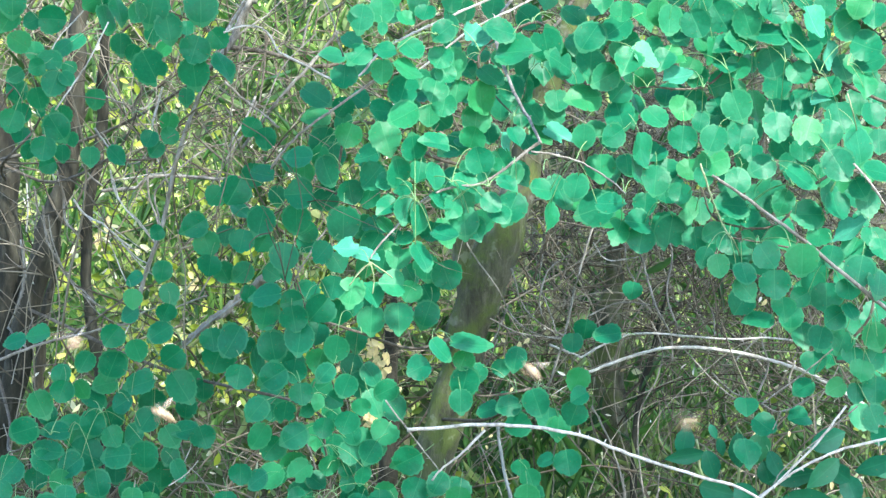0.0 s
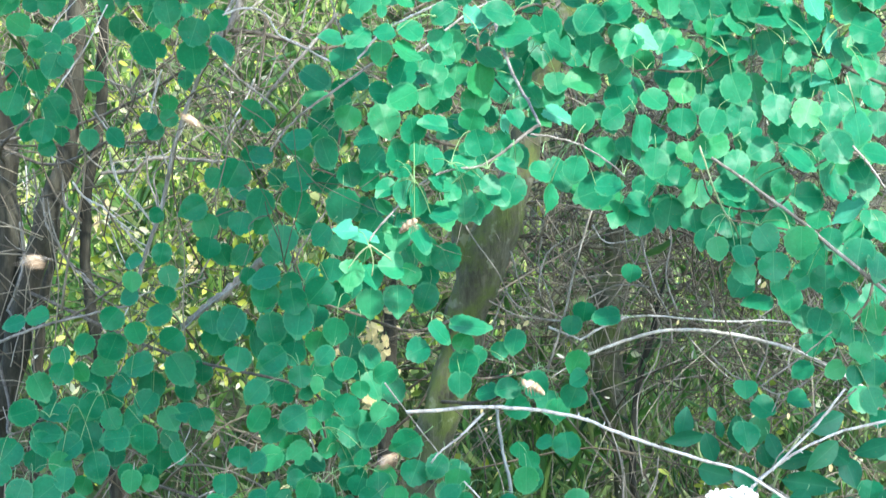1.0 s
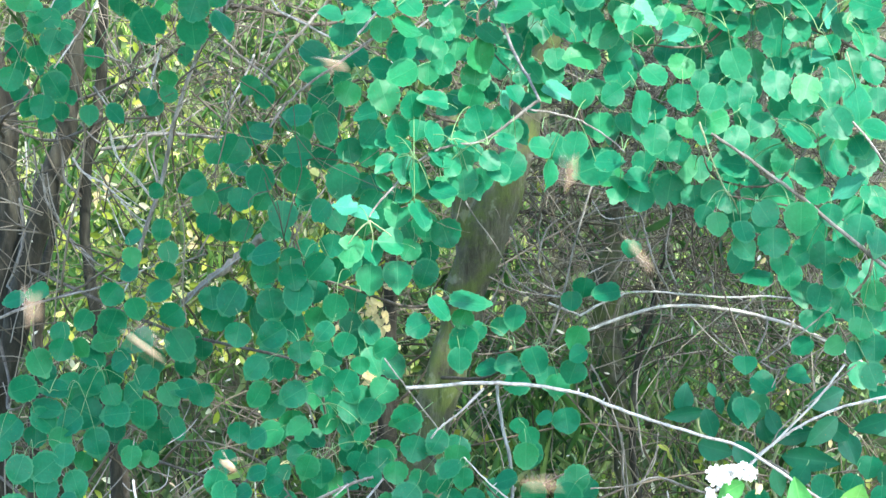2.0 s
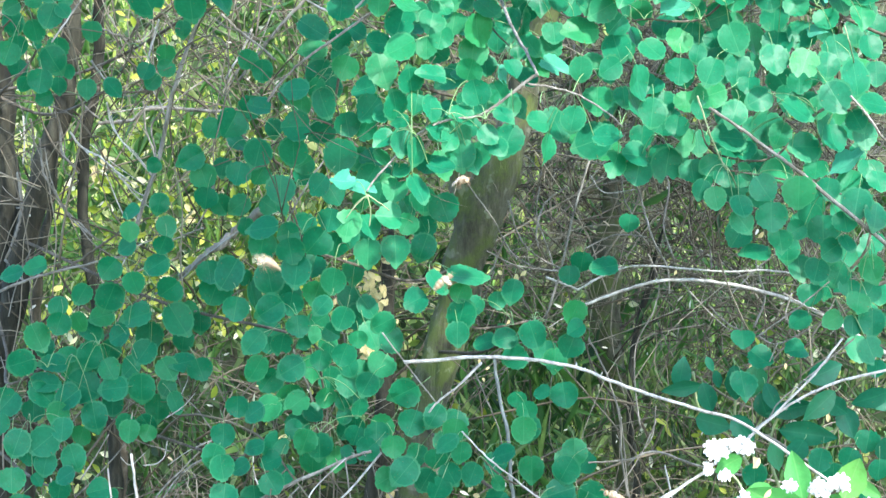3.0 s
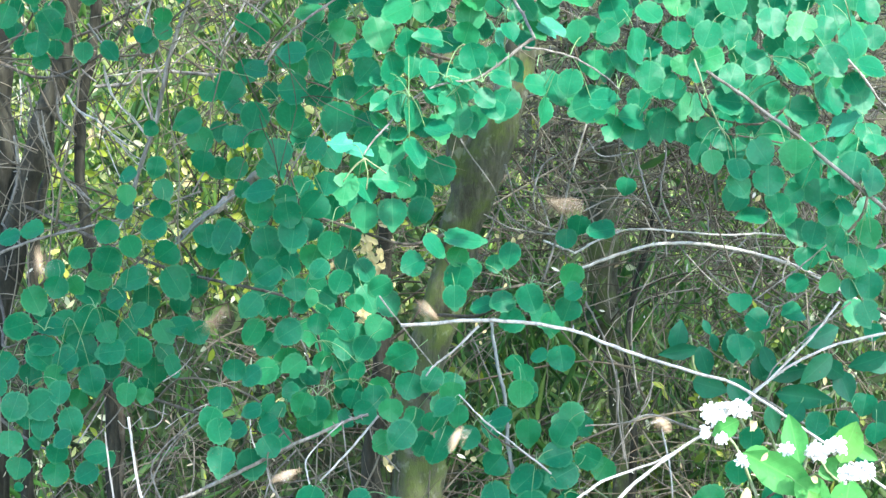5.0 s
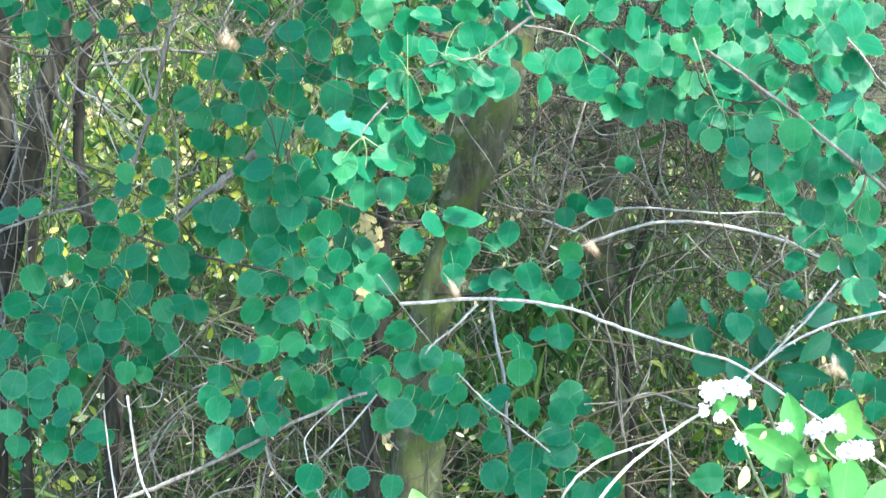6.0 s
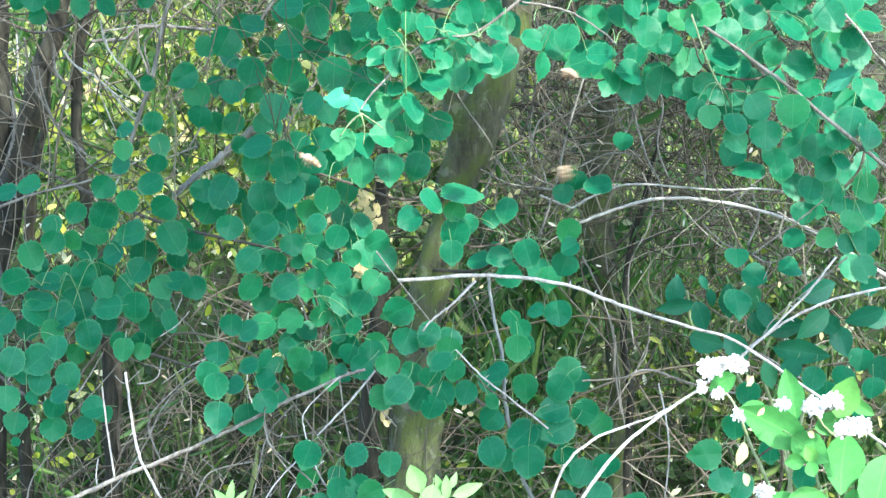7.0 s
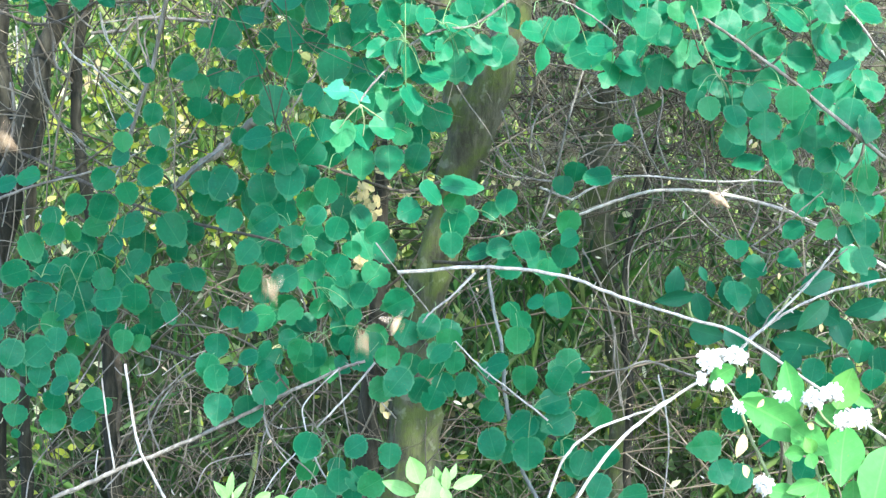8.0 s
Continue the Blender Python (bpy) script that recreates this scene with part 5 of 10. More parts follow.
leaf(bough, 2, 0.637, 5.076, 1.541, 0.0418, 24, 24, -7)
leaf(bough, 5, 0.348, 5.113, 1.516, 0.0421, 36, -16, -16)
leaf(bough, 2, 0.442, 5.082, 1.524, 0.0324, -16, 39, -4)
leaf(bough, 1, 0.523, 5.123, 1.510, 0.0310, 35, -21, -24)
leaf(bough, 4, 0.587, 5.143, 1.509, 0.0320, -28, 21, -3)
bough = stem(side_aspen, "bough", BROWN, 0.0022, 0.0060, (0.365, 4.760, 1.389), (0.390, 4.775, 1.341), (0.472, 4.790, 1.332), (0.538, 4.805, 1.396), (0.604, 4.820, 1.412), (0.724, 4.940, 1.426), (0.845, 4.900, 1.500))
leaf(bough, 0, 0.331, 4.650, 1.460, 0.0406, 5, -4, 0)
leaf(bough, 6, 0.375, 4.657, 1.459, 0.0391, 20, -10, -11)
leaf(bough, 3, 0.376, 4.684, 1.425, 0.0440, 70, -29, -4)
leaf(bough, 0, 0.361, 4.673, 1.406, 0.0314, 30, 19, -21)
leaf(bough, 2, 0.432, 4.887, 1.456, 0.0460, 10, 13, -11)
leaf(bough, 3, 0.447, 4.703, 1.419, 0.0371, 60, -12, -16, (0.529, 4.730, 1.398))
leaf(bough, 8, 0.465, 4.685, 1.475, 0.0425, 0, 15, -20)
leaf(bough, 12, 0.507, 4.680, 1.469, 0.0424, 20, 0, -23)
leaf(bough, 3, 0.410, 4.680, 1.400, 0.0369, 20, -1, -23)
leaf(bough, 0, 0.503, 4.911, 1.417, 0.0330, 60, 9, -21, (0.561, 4.730, 1.406))
leaf(bough, 6, 0.497, 4.694, 1.404, 0.0457, -55, 55, 1)
leaf(bough, 8, 0.552, 4.698, 1.422, 0.0473, -30, 6, -11)
leaf(bough, 5, 0.545, 4.847, 1.403, 0.0309, 0, 2, -4, (0.593, 4.730, 1.414))
leaf(bough, 3, 0.584, 4.731, 1.449, 0.0540, -12, 41, 0)
leaf(bough, 8, 0.476, 4.885, 1.372, 0.0459, 0, -1, -6, (0.529, 4.730, 1.398))
leaf(bough, 7, 0.553, 4.740, 1.363, 0.0462, 0, 38, -23, (0.561, 4.730, 1.406))
leaf(bough, 4, 0.517, 4.750, 1.350, 0.0447, 85, -23, -19, (0.561, 4.730, 1.406))
leaf(bough, 6, 0.610, 4.728, 1.411, 0.0429, 80, -48, -28)
leaf(bough, 3, 0.588, 4.744, 1.388, 0.0335, -30, -7, -35, (0.561, 4.730, 1.406))
leaf(bough, 6, 0.600, 4.752, 1.367, 0.0367, 0, 12, -16, (0.593, 4.730, 1.414))
leaf(bough, 3, 0.491, 4.850, 1.364, 0.0342, 20, 3, -2, (0.493, 4.730, 1.390))
leaf(bough, 7, 0.336, 4.769, 1.379, 0.0336, 10, -9, -13, (0.362, 4.730, 1.390))
leaf(bough, 10, 0.346, 4.767, 1.359, 0.0352, 0, 17, -14, (0.362, 4.730, 1.390))
leaf(bough, 12, 0.323, 4.780, 1.324, 0.0482, 10, 16, 0, (0.303, 4.730, 1.367))
leaf(bough, 0, 0.359, 4.784, 1.315, 0.0386, -5, 6, -16, (0.362, 4.730, 1.375))
leaf(bough, 4, 0.383, 4.762, 1.324, 0.0304, 60, -6, -1, (0.394, 4.730, 1.343))
leaf(bough, 4, 0.409, 4.750, 1.363, 0.0479, 80, -41, -24, (0.493, 4.730, 1.390))
leaf(bough, 7, 0.429, 4.756, 1.345, 0.0367, 10, -2, -35, (0.493, 4.730, 1.390))
leaf(bough, 3, 0.480, 4.758, 1.316, 0.0399, 80, -35, -23, (0.498, 4.730, 1.367))
leaf(bough, 0, 0.402, 4.763, 1.308, 0.0336, 0, 19, -13, (0.394, 4.730, 1.343))
leaf(bough, 7, 0.431, 4.767, 1.312, 0.0352, -25, 59, -11, (0.426, 4.730, 1.339))
leaf(bough, 14, 0.579, 4.759, 1.327, 0.0639, 38, -71, -14, (0.593, 4.730, 1.414))
leaf(bough, 4, 0.200, 4.774, 1.460, 0.0337, 0, -15, -5)
leaf(bough, 8, 0.241, 4.761, 1.461, 0.0352, 60, 11, -16)
leaf(bough, 6, 0.230, 4.917, 1.412, 0.0446, 0, -6, -30)
leaf(bough, 0, 0.280, 4.771, 1.442, 0.0561, 0, 59, -5)
leaf(bough, 0, 0.274, 4.779, 1.411, 0.0465, 12, 66, -30)
leaf(bough, 8, 0.302, 4.785, 1.397, 0.0434, 10, 19, -12)
leaf(bough, 8, 0.139, 4.761, 1.385, 0.0352, 80, -29, -36, (0.186, 4.730, 1.426))
leaf(bough, 4, 0.189, 4.775, 1.389, 0.0369, 10, -15, -13, (0.186, 4.730, 1.426))
leaf(bough, 4, 0.168, 4.862, 1.379, 0.0490, -20, 41, -15, (0.141, 4.730, 1.413))
leaf(bough, 2, 0.150, 4.758, 1.349, 0.0415, 22, 62, -15, (0.186, 4.730, 1.426))
leaf(bough, 6, 0.225, 4.920, 1.351, 0.0562, 70, -23, 1, (0.255, 4.730, 1.381))
leaf(bough, 8, 0.236, 4.754, 1.365, 0.0415, -80, 48, -14, (0.186, 4.730, 1.426))
leaf(bough, 1, 0.277, 4.757, 1.338, 0.0447, 80, -38, -32, (0.303, 4.730, 1.367))
leaf(bough, 10, 0.248, 4.758, 1.327, 0.0368, 30, 14, -33, (0.255, 4.730, 1.381))
leaf(bough, 7, 0.281, 4.769, 1.314, 0.0416, 10, -5, -3, (0.303, 4.730, 1.367))
leaf(bough, 8, 0.292, 4.857, 1.360, 0.0359, 0, -12, -24, (0.255, 4.730, 1.381))
leaf(bough, 6, 0.374, 4.882, 1.352, 0.0361, 0, 13, -11, (0.362, 4.730, 1.390))
leaf(bough, 1, 0.310, 4.917, 1.434, 0.0363, 30, -14, -28)
leaf(bough, 4, 0.269, 4.917, 1.417, 0.0330, 0, 10, -34, (0.186, 4.730, 1.426))
leaf(bough, 1, 0.446, 4.864, 1.435, 0.0327, 0, -11, -32)
leaf(bough, 0, 0.519, 4.862, 1.439, 0.0359, 0, -3, -4)
leaf(bough, 2, 0.551, 4.789, 1.465, 0.0370, 10, 14, -19)
leaf(bough, 8, 0.632, 4.879, 1.451, 0.0361, 0, 11, -10)
leaf(bough, 1, 0.628, 4.911, 1.310, 0.0396, 0, 17, -25)
leaf(bough, 5, 0.581, 4.762, 1.301, 0.0352, 20, -17, -25)
leaf(bough, 3, 0.456, 4.886, 1.369, 0.0361, 0, 19, -2, (0.493, 4.730, 1.390))
leaf(bough, 5, 0.413, 4.858, 1.329, 0.0326, 0, -17, -24, (0.374, 4.730, 1.367))
leaf(bough, 0, 0.547, 4.887, 1.311, 0.0361, 0, -16, -34, (0.529, 4.730, 1.398))
leaf(bough, 0, 0.358, 4.895, 1.410, 0.0362, 0, 0, -18)
leaf(bough, 8, 0.327, 4.913, 1.409, 0.0363, 0, 0, -32)
leaf(bough, 0, 0.163, 5.050, 1.489, 0.0432, -44, 16, 0)
leaf(bough, 4, 0.226, 4.961, 1.467, 0.0300, -59, 29, -15)
leaf(bough, 2, 0.274, 5.016, 1.484, 0.0345, -22, 16, -29)
leaf(bough, 8, 0.405, 5.034, 1.484, 0.0355, 59, -26, -21)
leaf(bough, 7, 0.425, 5.007, 1.480, 0.0303, -47, 16, 0)
leaf(bough, 6, 0.464, 5.022, 1.464, 0.0337, 1, 37, -4)
leaf(bough, 3, 0.611, 5.021, 1.471, 0.0405, 17, 34, -29)
leaf(bough, 2, 0.017, 4.965, 1.441, 0.0417, 59, -31, -5)
leaf(bough, 1, 0.032, 4.957, 1.450, 0.0341, -49, 36, -27)
leaf(bough, 5, 0.127, 4.956, 1.444, 0.0366, -14, 33, -37)
leaf(bough, 8, 0.246, 4.969, 1.449, 0.0325, -12, 31, -22)
leaf(bough, 1, 0.366, 5.026, 1.440, 0.0304, -13, -15, -22)
leaf(bough, 5, 0.421, 5.000, 1.452, 0.0369, 21, 14, -2)
leaf(bough, 8, 0.511, 5.053, 1.437, 0.0407, -32, -3, -24)
leaf(bough, 3, 0.555, 5.052, 1.445, 0.0339, 16, 22, -2)
leaf(bough, 5, 0.570, 4.990, 1.453, 0.0377, -13, 36, 0)
leaf(bough, 3, 0.623, 4.979, 1.456, 0.0359, 55, -24, -29)
leaf(bough, 6, 0.013, 5.002, 1.394, 0.0328, 56, -34, -1)
leaf(bough, 4, 0.053, 4.974, 1.410, 0.0401, -24, -14, -27)
leaf(bough, 3, 0.082, 5.043, 1.410, 0.0356, 19, -11, -29)
leaf(bough, 3, 0.109, 5.003, 1.404, 0.0428, -42, 40, -3)
leaf(bough, 6, 0.251, 5.032, 1.406, 0.0422, 29, 41, -28)
leaf(bough, 2, 0.281, 5.013, 1.404, 0.0345, -39, 41, -24)
leaf(bough, 0, 0.343, 5.033, 1.385, 0.0347, 38, -16, -22)
leaf(bough, 2, 0.393, 5.060, 1.413, 0.0348, 50, -37, -7)
leaf(bough, 8, 0.421, 4.948, 1.391, 0.0349, 37, -19, 0)
leaf(bough, 5, 0.452, 4.970, 1.417, 0.0417, -29, 21, -18)
leaf(bough, 7, 0.514, 4.950, 1.407, 0.0424, 14, 35, -4)
leaf(bough, 8, 0.548, 4.965, 1.408, 0.0300, 30, -19, -28)
leaf(bough, 8, 0.590, 5.014, 1.387, 0.0328, -2, 10, 0)
leaf(bough, 1, 0.631, 4.957, 1.406, 0.0350, 0, -3, -15)
leaf(bough, 6, 0.019, 4.992, 1.370, 0.0310, 0, 22, -10)
leaf(bough, 1, 0.042, 4.956, 1.372, 0.0375, 20, 21, -6)
leaf(bough, 4, 0.194, 5.002, 1.355, 0.0328, -30, 38, -36)
leaf(bough, 0, 0.251, 5.043, 1.359, 0.0356, 59, -29, -5)
leaf(bough, 0, 0.327, 4.970, 1.376, 0.0409, 40, 8, -28)
leaf(bough, 1, 0.336, 4.967, 1.370, 0.0325, 56, -27, -5)
leaf(bough, 5, 0.479, 4.965, 1.376, 0.0375, -33, 33, 1)
leaf(bough, 0, 0.501, 5.051, 1.369, 0.0382, 18, 37, -25)
leaf(bough, 3, 0.572, 4.973, 1.369, 0.0401, 5, 40, -6)
leaf(bough, 6, 0.615, 5.032, 1.364, 0.0389, -49, 38, -14)
leaf(bough, 6, 0.003, 4.963, 1.316, 0.0417, -4, 38, -13)
leaf(bough, 6, 0.247, 4.952, 1.338, 0.0399, 56, -37, -8)
leaf(bough, 8, 0.327, 4.969, 1.326, 0.0417, -13, -19, -33)
leaf(bough, 4, 0.357, 5.012, 1.313, 0.0404, -33, 32, -5)
leaf(bough, 0, 0.405, 5.037, 1.311, 0.0330, -12, 28, -32)
leaf(bough, 1, 0.431, 5.055, 1.333, 0.0399, 47, -41, -14)
leaf(bough, 0, 0.473, 5.028, 1.314, 0.0414, -45, 26, -14)
leaf(bough, 4, 0.503, 4.941, 1.323, 0.0348, 9, 31, -32)
leaf(bough, 8, 0.556, 5.054, 1.323, 0.0306, 14, 29, -18)
leaf(bough, 1, 0.616, 4.950, 1.336, 0.0308, -44, 31, -7)
bough = stem(side_aspen, "bough", BROWN, 0.0022, 0.0060, (0.402, 4.720, 1.319), (0.490, 4.735, 1.303), (0.596, 4.750, 1.270), (0.606, 4.765, 1.205), (0.560, 4.780, 1.139), (0.710, 4.920, 1.165), (0.860, 4.900, 1.250))
leaf(bough, 6, 0.359, 4.614, 1.298, 0.0279, 20, 15, -2, (0.399, 4.690, 1.321))
leaf(bough, 5, 0.378, 4.610, 1.286, 0.0310, -10, 5, -12, (0.399, 4.690, 1.321))
leaf(bough, 6, 0.424, 4.827, 1.290, 0.0389, 0, 6, -34, (0.399, 4.690, 1.321))
leaf(bough, 5, 0.415, 4.624, 1.274, 0.0342, 0, 19, -37, (0.415, 4.690, 1.313))
leaf(bough, 3, 0.417, 4.637, 1.252, 0.0343, -40, 23, 0, (0.399, 4.690, 1.321))
leaf(bough, 0, 0.458, 4.642, 1.259, 0.0452, 0, 9, -2, (0.442, 4.690, 1.313))
leaf(bough, 0, 0.446, 4.641, 1.298, 0.0421, -30, 17, -7, (0.415, 4.690, 1.313))
leaf(bough, 7, 0.455, 4.871, 1.294, 0.0360, 20, -11, -28, (0.486, 4.690, 1.305))
leaf(bough, 5, 0.498, 4.658, 1.291, 0.0469, 0, -8, -26, (0.442, 4.690, 1.313))
leaf(bough, 7, 0.540, 4.677, 1.295, 0.0346, 10, 5, -2)
leaf(bough, 8, 0.579, 4.666, 1.275, 0.0439, 10, -6, -10)
leaf(bough, 7, 0.564, 4.671, 1.249, 0.0361, -10, -6, -29, (0.537, 4.690, 1.289))
leaf(bough, 3, 0.605, 4.660, 1.258, 0.0376, 20, 19, -30)
leaf(bough, 4, 0.568, 4.678, 1.219, 0.0267, -10, 33, -33, (0.537, 4.690, 1.289))
leaf(bough, 7, 0.500, 4.705, 1.236, 0.0300, 60, -3, 0, (0.537, 4.690, 1.289))
leaf(bough, 2, 0.476, 4.694, 1.222, 0.0347, 0, 8, -33, (0.486, 4.690, 1.250))
leaf(bough, 0, 0.551, 4.826, 1.228, 0.0486, 0, 1, -8, (0.537, 4.690, 1.289))
leaf(bough, 7, 0.546, 4.694, 1.208, 0.0363, 60, 6, -19, (0.593, 4.690, 1.242))
leaf(bough, 1, 0.433, 4.875, 1.216, 0.0409, 30, -11, -12, (0.442, 4.690, 1.313))
leaf(bough, 3, 0.459, 4.863, 1.193, 0.0392, 85, -55, -4, (0.486, 4.690, 1.250))
leaf(bough, 6, 0.532, 4.733, 1.177, 0.0381, 20, 4, -31, (0.593, 4.690, 1.242))
leaf(bough, 5, 0.580, 4.811, 1.185, 0.0404, 0, 17, -9, (0.593, 4.690, 1.242))
leaf(bough, 2, 0.565, 4.750, 1.170, 0.0335, 20, -8, -4, (0.593, 4.690, 1.242))
leaf(bough, 1, 0.579, 4.748, 1.150, 0.0319, 0, 7, -27, (0.573, 4.690, 1.178))
leaf(bough, 3, 0.610, 4.738, 1.179, 0.0366, -20, -12, -15, (0.597, 4.690, 1.210))
leaf(bough, 0, 0.609, 4.749, 1.145, 0.0335, 30, -9, -15, (0.601, 4.690, 1.210))
leaf(bough, 0, 0.588, 4.714, 1.133, 0.0364, 20, 9, -31, (0.601, 4.690, 1.210))
leaf(bough, 6, 0.520, 4.853, 1.172, 0.0375, 0, 19, -19, (0.486, 4.690, 1.250))
leaf(bough, 5, 0.584, 4.739, 1.098, 0.0287, 10, 9, -23, (0.573, 4.690, 1.178))
leaf(bough, 5, 0.554, 4.723, 1.107, 0.0285, 60, -7, -6, (0.550, 4.690, 1.143))
leaf(bough, 2, 0.611, 4.734, 1.103, 0.0382, 0, -9, -5, (0.573, 4.690, 1.178))
leaf(bough, 12, 0.608, 4.728, 1.064, 0.0381, -20, 10, -6, (0.550, 4.690, 1.143))
leaf(bough, 5, 0.618, 4.736, 1.037, 0.0270, 0, -9, -35)
leaf(bough, 4, 0.521, 4.845, 1.096, 0.0309, 60, -33, -3, (0.550, 4.690, 1.143))
leaf(bough, 1, 0.427, 4.721, 1.081, 0.0333, 0, 2, -34)
leaf(bough, 2, 0.438, 4.834, 1.003, 0.0406, 0, 19, -27)
leaf(bough, 1, 0.519, 4.873, 1.049, 0.0393, 60, -41, -36)
leaf(bough, 0, 0.465, 4.867, 1.039, 0.0409, -40, 33, -22)
leaf(bough, 6, 0.538, 4.877, 1.246, 0.0360, 0, -17, -4, (0.537, 4.690, 1.289))
leaf(bough, 3, 0.498, 4.804, 1.202, 0.0355, 0, 0, 0, (0.486, 4.690, 1.250))
leaf(bough, 0, 0.620, 4.810, 1.210, 0.0355, 0, -2, -28, (0.593, 4.690, 1.242))
leaf(bough, 8, 0.636, 4.863, 1.132, 0.0359, 0, 0, -35, (0.601, 4.690, 1.210))
leaf(bough, 3, 0.585, 4.860, 1.272, 0.0326, 0, 4, -18)
leaf(bough, 8, 0.619, 4.742, 1.302, 0.0350, 0, 15, -37)
leaf(bough, 1, 0.534, 4.836, 1.134, 0.0374, 0, -5, -12, (0.573, 4.690, 1.178))
leaf(bough, 1, 0.386, 4.920, 1.295, 0.0314, -40, 5, -4)
leaf(bough, 1, 0.433, 4.972, 1.274, 0.0401, -46, 28, 1)
leaf(bough, 1, 0.571, 4.909, 1.281, 0.0420, 9, 33, -29)
leaf(bough, 7, 0.623, 4.936, 1.290, 0.0390, -54, 16, -37)
leaf(bough, 0, 0.437, 4.940, 1.264, 0.0348, -31, 40, 0)
leaf(bough, 1, 0.468, 4.902, 1.267, 0.0420, -42, 37, -28)
leaf(bough, 5, 0.552, 4.960, 1.258, 0.0333, -54, 2, -5)
leaf(bough, 2, 0.587, 4.942, 1.244, 0.0407, 29, 30, -27)
leaf(bough, 0, 0.630, 4.996, 1.248, 0.0310, -32, 41, -36)
leaf(bough, 7, 0.528, 4.931, 1.227, 0.0414, -18, 38, -11)
leaf(bough, 7, 0.571, 4.916, 1.169, 0.0322, 43, -39, -11)
leaf(bough, 7, 0.625, 4.931, 1.184, 0.0323, 31, -12, -37)
leaf(bough, 2, 0.572, 4.918, 1.142, 0.0405, 19, 21, -4)
leaf(bough, 8, 0.640, 5.018, 1.091, 0.0396, -9, 36, -37)
leaf(bough, 5, 0.616, 4.941, 1.044, 0.0382, -12, 19, -15)
# ---------------------------------------------------------------- the dark-stemmed trees, with shaded aspen boughs hanging before them
dark_tree = thing("aspen_tree", -0.770, 5.75, 0.0, "forked aspen with dark brown trunks and shaded green leaves", "tree")
trunk(dark_tree, "trunk", BARK_DARK, (-0.813, 5.750, 1.674, 0.033), (-0.780, 5.750, 1.549, 0.037), (-0.752, 5.750, 1.414, 0.041), (-0.740, 5.750, 1.288, 0.044), (-0.747, 5.750, 1.172, 0.046), (-0.757, 5.750, 1.056, 0.048), (-0.765, 5.750, 0.919, 0.054), (-0.774, 5.750, 0.312, 0.068))
trunk(dark_tree, "limb", BARK_DARK, (-0.595, 5.700, 1.730, 0.029), (-0.610, 5.700, 1.616, 0.031), (-0.624, 5.700, 1.482, 0.033), (-0.641, 5.700, 1.358, 0.034), (-0.670, 5.700, 1.262, 0.042), (-0.702, 5.700, 1.175, 0.044), (-0.726, 5.700, 1.060, 0.044), (-0.744, 5.700, 0.944, 0.038))
stem(dark_tree, "twig", PALE, 0.0021, 0.0016, (-0.599, 5.450, 1.343), (-0.563, 5.454, 1.302), (-0.527, 5.458, 1.279), (-0.490, 5.462, 1.255))
stem(dark_tree, "twig", PALE, 0.0016, 0.0016, (-0.567, 5.450, 1.325), (-0.522, 5.454, 1.288), (-0.479, 5.458, 1.258))
stem(dark_tree, "twig", PALE, 0.0016, 0.0021, (-0.534, 5.400, 1.395), (-0.517, 5.404, 1.340), (-0.490, 5.408, 1.313), (-0.463, 5.412, 1.276))
stem(dark_tree, "twig", GREY, 0.0021, 0.0027, (-0.640, 5.450, 1.320), (-0.635, 5.454, 1.283), (-0.623, 5.458, 1.246), (-0.601, 5.462, 1.205), (-0.563, 5.466, 1.172))
stem(dark_tree, "twig", PALE, 0.0027, 0.0027, (-0.693, 5.600, 1.366), (-0.692, 5.604, 1.323), (-0.695, 5.608, 1.285))
stem(dark_tree, "twig", GREY, 0.0021, 0.0021, (-0.513, 5.500, 1.128), (-0.564, 5.504, 1.156), (-0.588, 5.508, 1.183), (-0.625, 5.512, 1.225))
stem(dark_tree, "twig", GREY, 0.0016, 0.0021, (-0.670, 5.500, 1.151), (-0.694, 5.504, 1.095), (-0.709, 5.508, 1.039))
stem(dark_tree, "twig", GREY, 0.0021, 0.0016, (-0.547, 5.400, 1.454), (-0.525, 5.404, 1.422), (-0.499, 5.408, 1.404), (-0.476, 5.412, 1.422), (-0.467, 5.416, 1.476), (-0.454, 5.420, 1.522))
stem(dark_tree, "twig", BROWN, 0.0021, 0.0027, (-0.534, 5.500, 1.558), (-0.526, 5.504, 1.484), (-0.540, 5.508, 1.429), (-0.564, 5.512, 1.364))
stem(dark_tree, "twig", GREY, 0.0021, 0.0016, (-0.632, 5.500, 1.392), (-0.614, 5.504, 1.327), (-0.615, 5.508, 1.281), (-0.592, 5.512, 1.262))
stem(dark_tree, "twig", PALE, 0.0016, 0.0016, (-0.419, 5.500, 1.438), (-0.447, 5.504, 1.392), (-0.485, 5.508, 1.383), (-0.541, 5.512, 1.373))
stem(dark_tree, "twig", GREY, 0.0021, 0.0021, (-0.298, 5.400, 1.504), (-0.321, 5.404, 1.449), (-0.349, 5.408, 1.404), (-0.376, 5.412, 1.367))
stem(dark_tree, "twig", BROWN, 0.0021, 0.0027, (-0.493, 5.500, 1.503), (-0.466, 5.504, 1.448), (-0.448, 5.508, 1.401), (-0.420, 5.512, 1.364))
stem(dark_tree, "twig", ASH, 0.0026, 0.0032, (-0.313, 5.400, 1.195), (-0.349, 5.404, 1.168), (-0.386, 5.408, 1.140), (-0.423, 5.412, 1.103), (-0.460, 5.416, 1.084))
stem(dark_tree, "twig", GREY, 0.0021, 0.0021, (-0.205, 5.450, 1.613), (-0.260, 5.454, 1.558), (-0.288, 5.458, 1.494), (-0.315, 5.462, 1.430))
